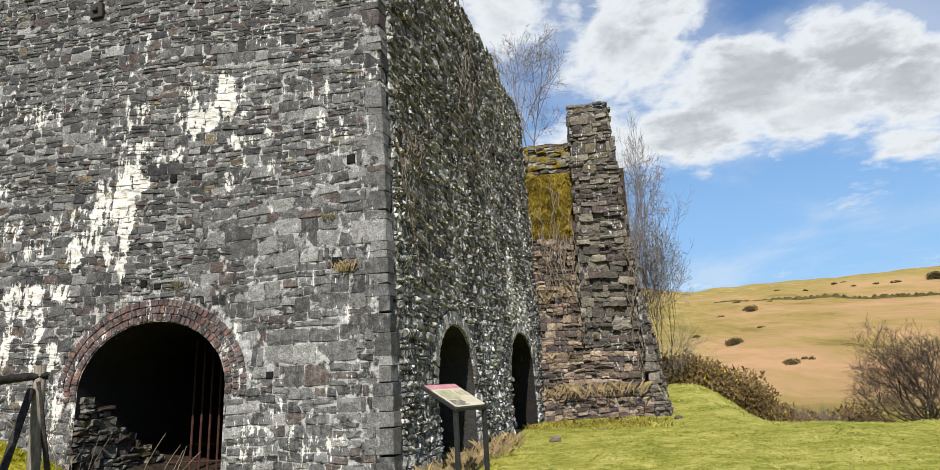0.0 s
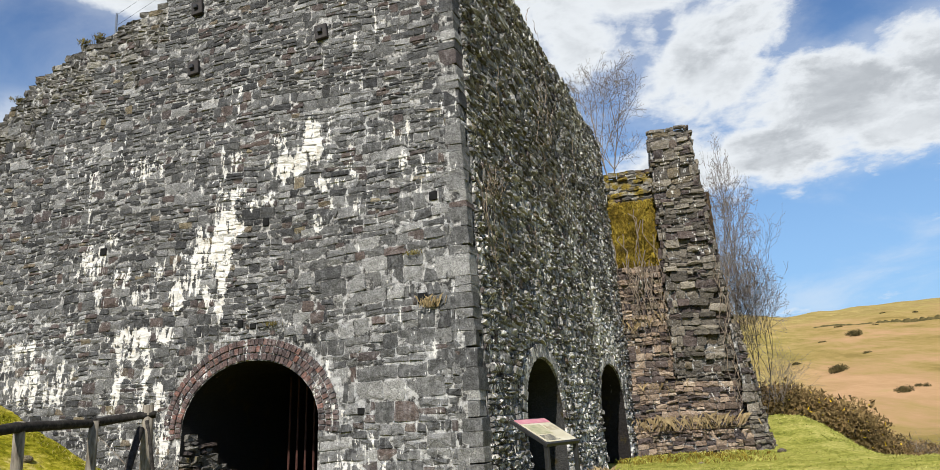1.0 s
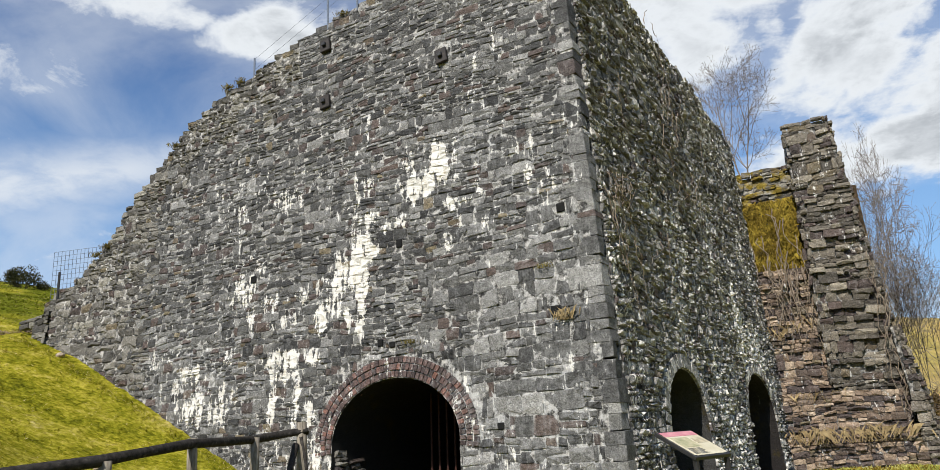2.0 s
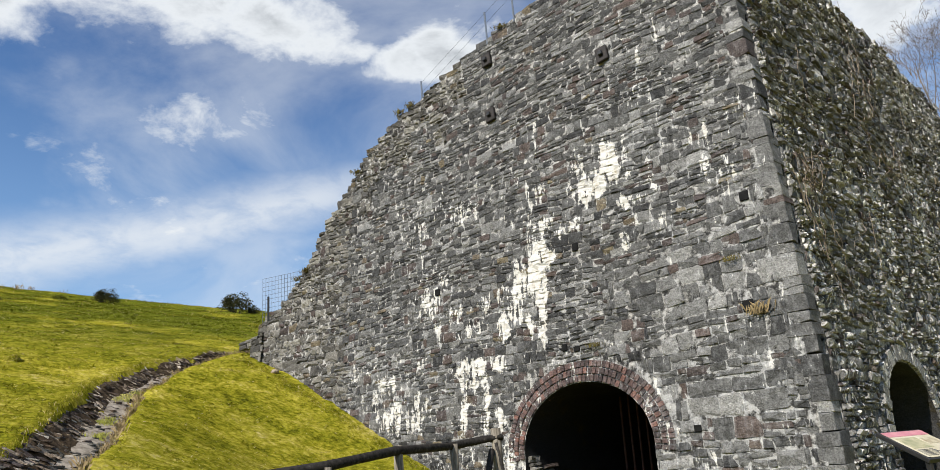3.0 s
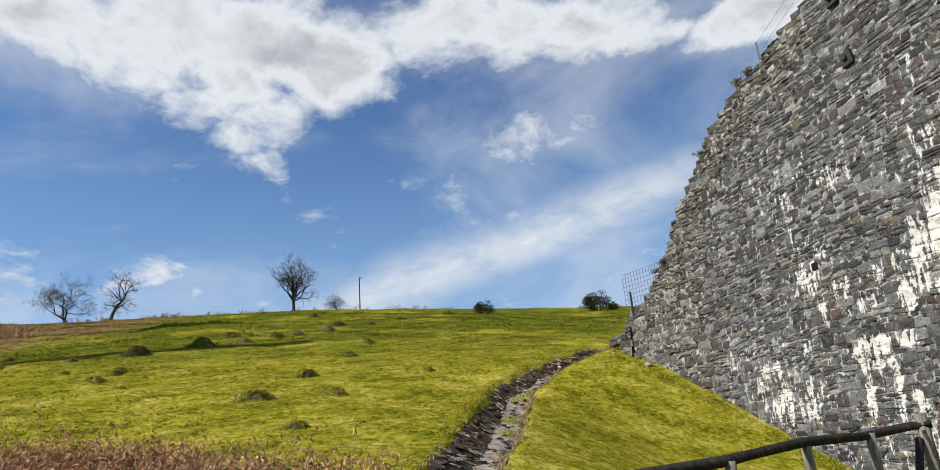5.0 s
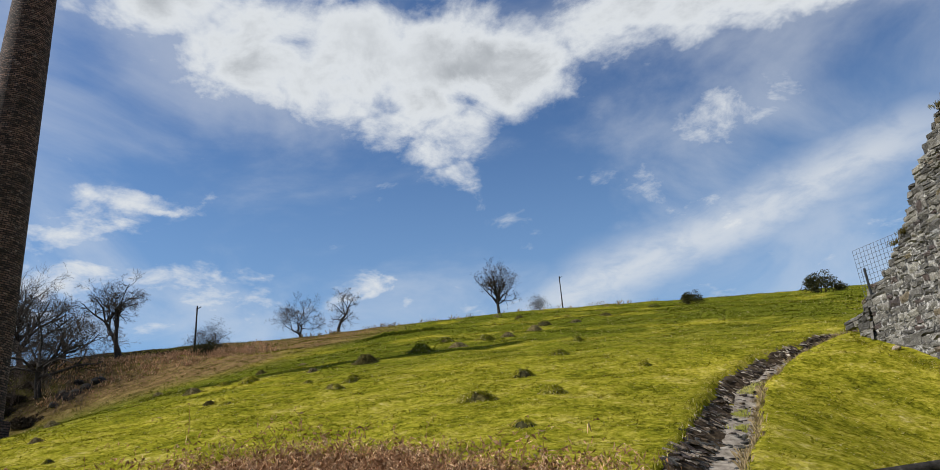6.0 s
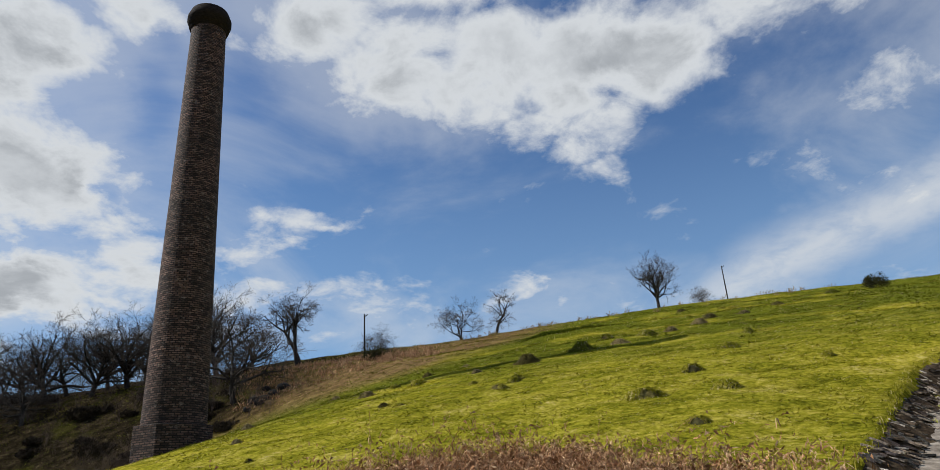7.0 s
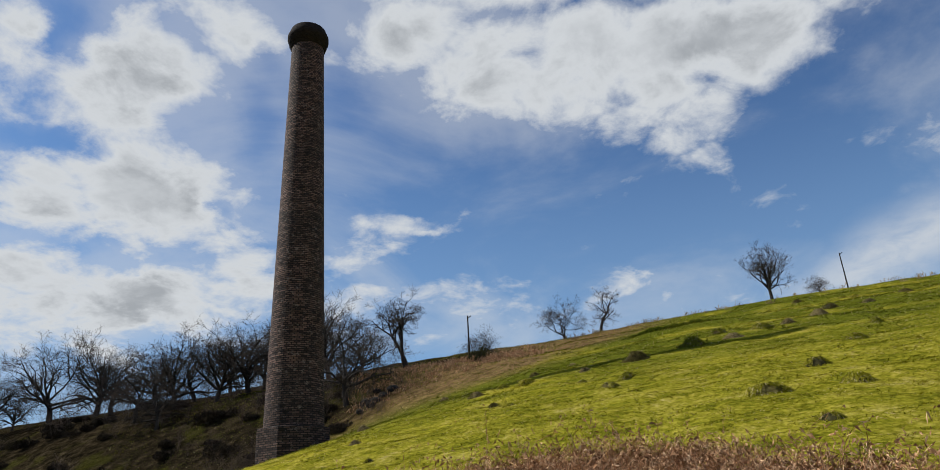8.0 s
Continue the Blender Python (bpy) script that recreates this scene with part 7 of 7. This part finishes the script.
def moor_bank():
    """A low tumbled field bank across the moor."""
    v, f = [], []
    n = 120
    r = random.Random(43)
    for k in range(n + 1):
        az, d = -18.5 - 17.0 * k / n, 224 - 48 * k / n
        g = at_ground(az, d)
        way = Vector((g.x, g.y, 0)).normalized()
        tall = r.uniform(0.3, 1.0) * (0.35 + 0.65 * smooth(k, 20, 45))
        for off, up in ((-1.0, -0.3), (-0.35, tall), (0.4, tall * 0.8), (1.2, -0.3)):
            v.append((g.x + way.x * off, g.y + way.y * off, g.z + up))
    for k in range(n):
        f += [(k * 4 + j, k * 4 + 4 + j, k * 4 + 5 + j, k * 4 + 1 + j) for j in range(3)]
    tagged(new("moor_bank", mesh_from("moor_bank", v, f, moor_leaf)), "low dark field bank running across the far moor", "bank", kind="structure")


def outcrop():
    r = random.Random(29)
    for k, (x, y) in enumerate(((-51.1, -13.65), (-52.1, -13.2), (-50.2, -13.9), (-49.4, -14.1), (-48.6, -14.7), (-52.8, -14.6), (-50.9, -14.8))):
        size = r.uniform(0.4, 0.75)
        bm = bmesh.new()
        bmesh.ops.create_icosphere(bm, subdivisions=2, radius=size * 0.5)
        for v in bm.verts:
            v.co *= 1 + 0.4 * noise.noise(v.co * 2.2 + Vector((k * 3.1, 0, 0)))
            v.co.x *= 1.4
        ob = tagged(new("outcrop_rock", bm_mesh("outcrop_rock", bm, vault_stone)), "dark rock breaking out of the bracken bank", "rock", "rocks on the bank")
        ob.matrix_basis = Matrix.Translation((x, y, float(ground(x, y)) + 0.1)) @ Matrix.Rotation(r.uniform(0, 6), 4, "Z")


def earth_fill():
    h = Heap()
    p = [(1.2, 25.6), (6.0, 26.4), (6.0, 31.0), (-2.0, 31.0), (-2.0, 25.6)]
    n = len(p)
    h.add([(x, y, -0.5) for x, y in p] + [(x, y, 9.3) for x, y in p], [(k, (k + 1) % n, (k + 1) % n + n, k + n) for k in range(n)] + [tuple(range(n, 2 * n))])
    tagged(new("earth_bank", h.mesh("earth_bank", peat)), "earth fill behind the ruined wall", "bank", kind="structure")


earth_fill()
lynchet()
moor_bank()
outcrop()
loose_rocks()
ruin_growth()
dry_growth()
creepers()
shrubs()
tussocks()
bracken()
turf_growth()
stream_cut()
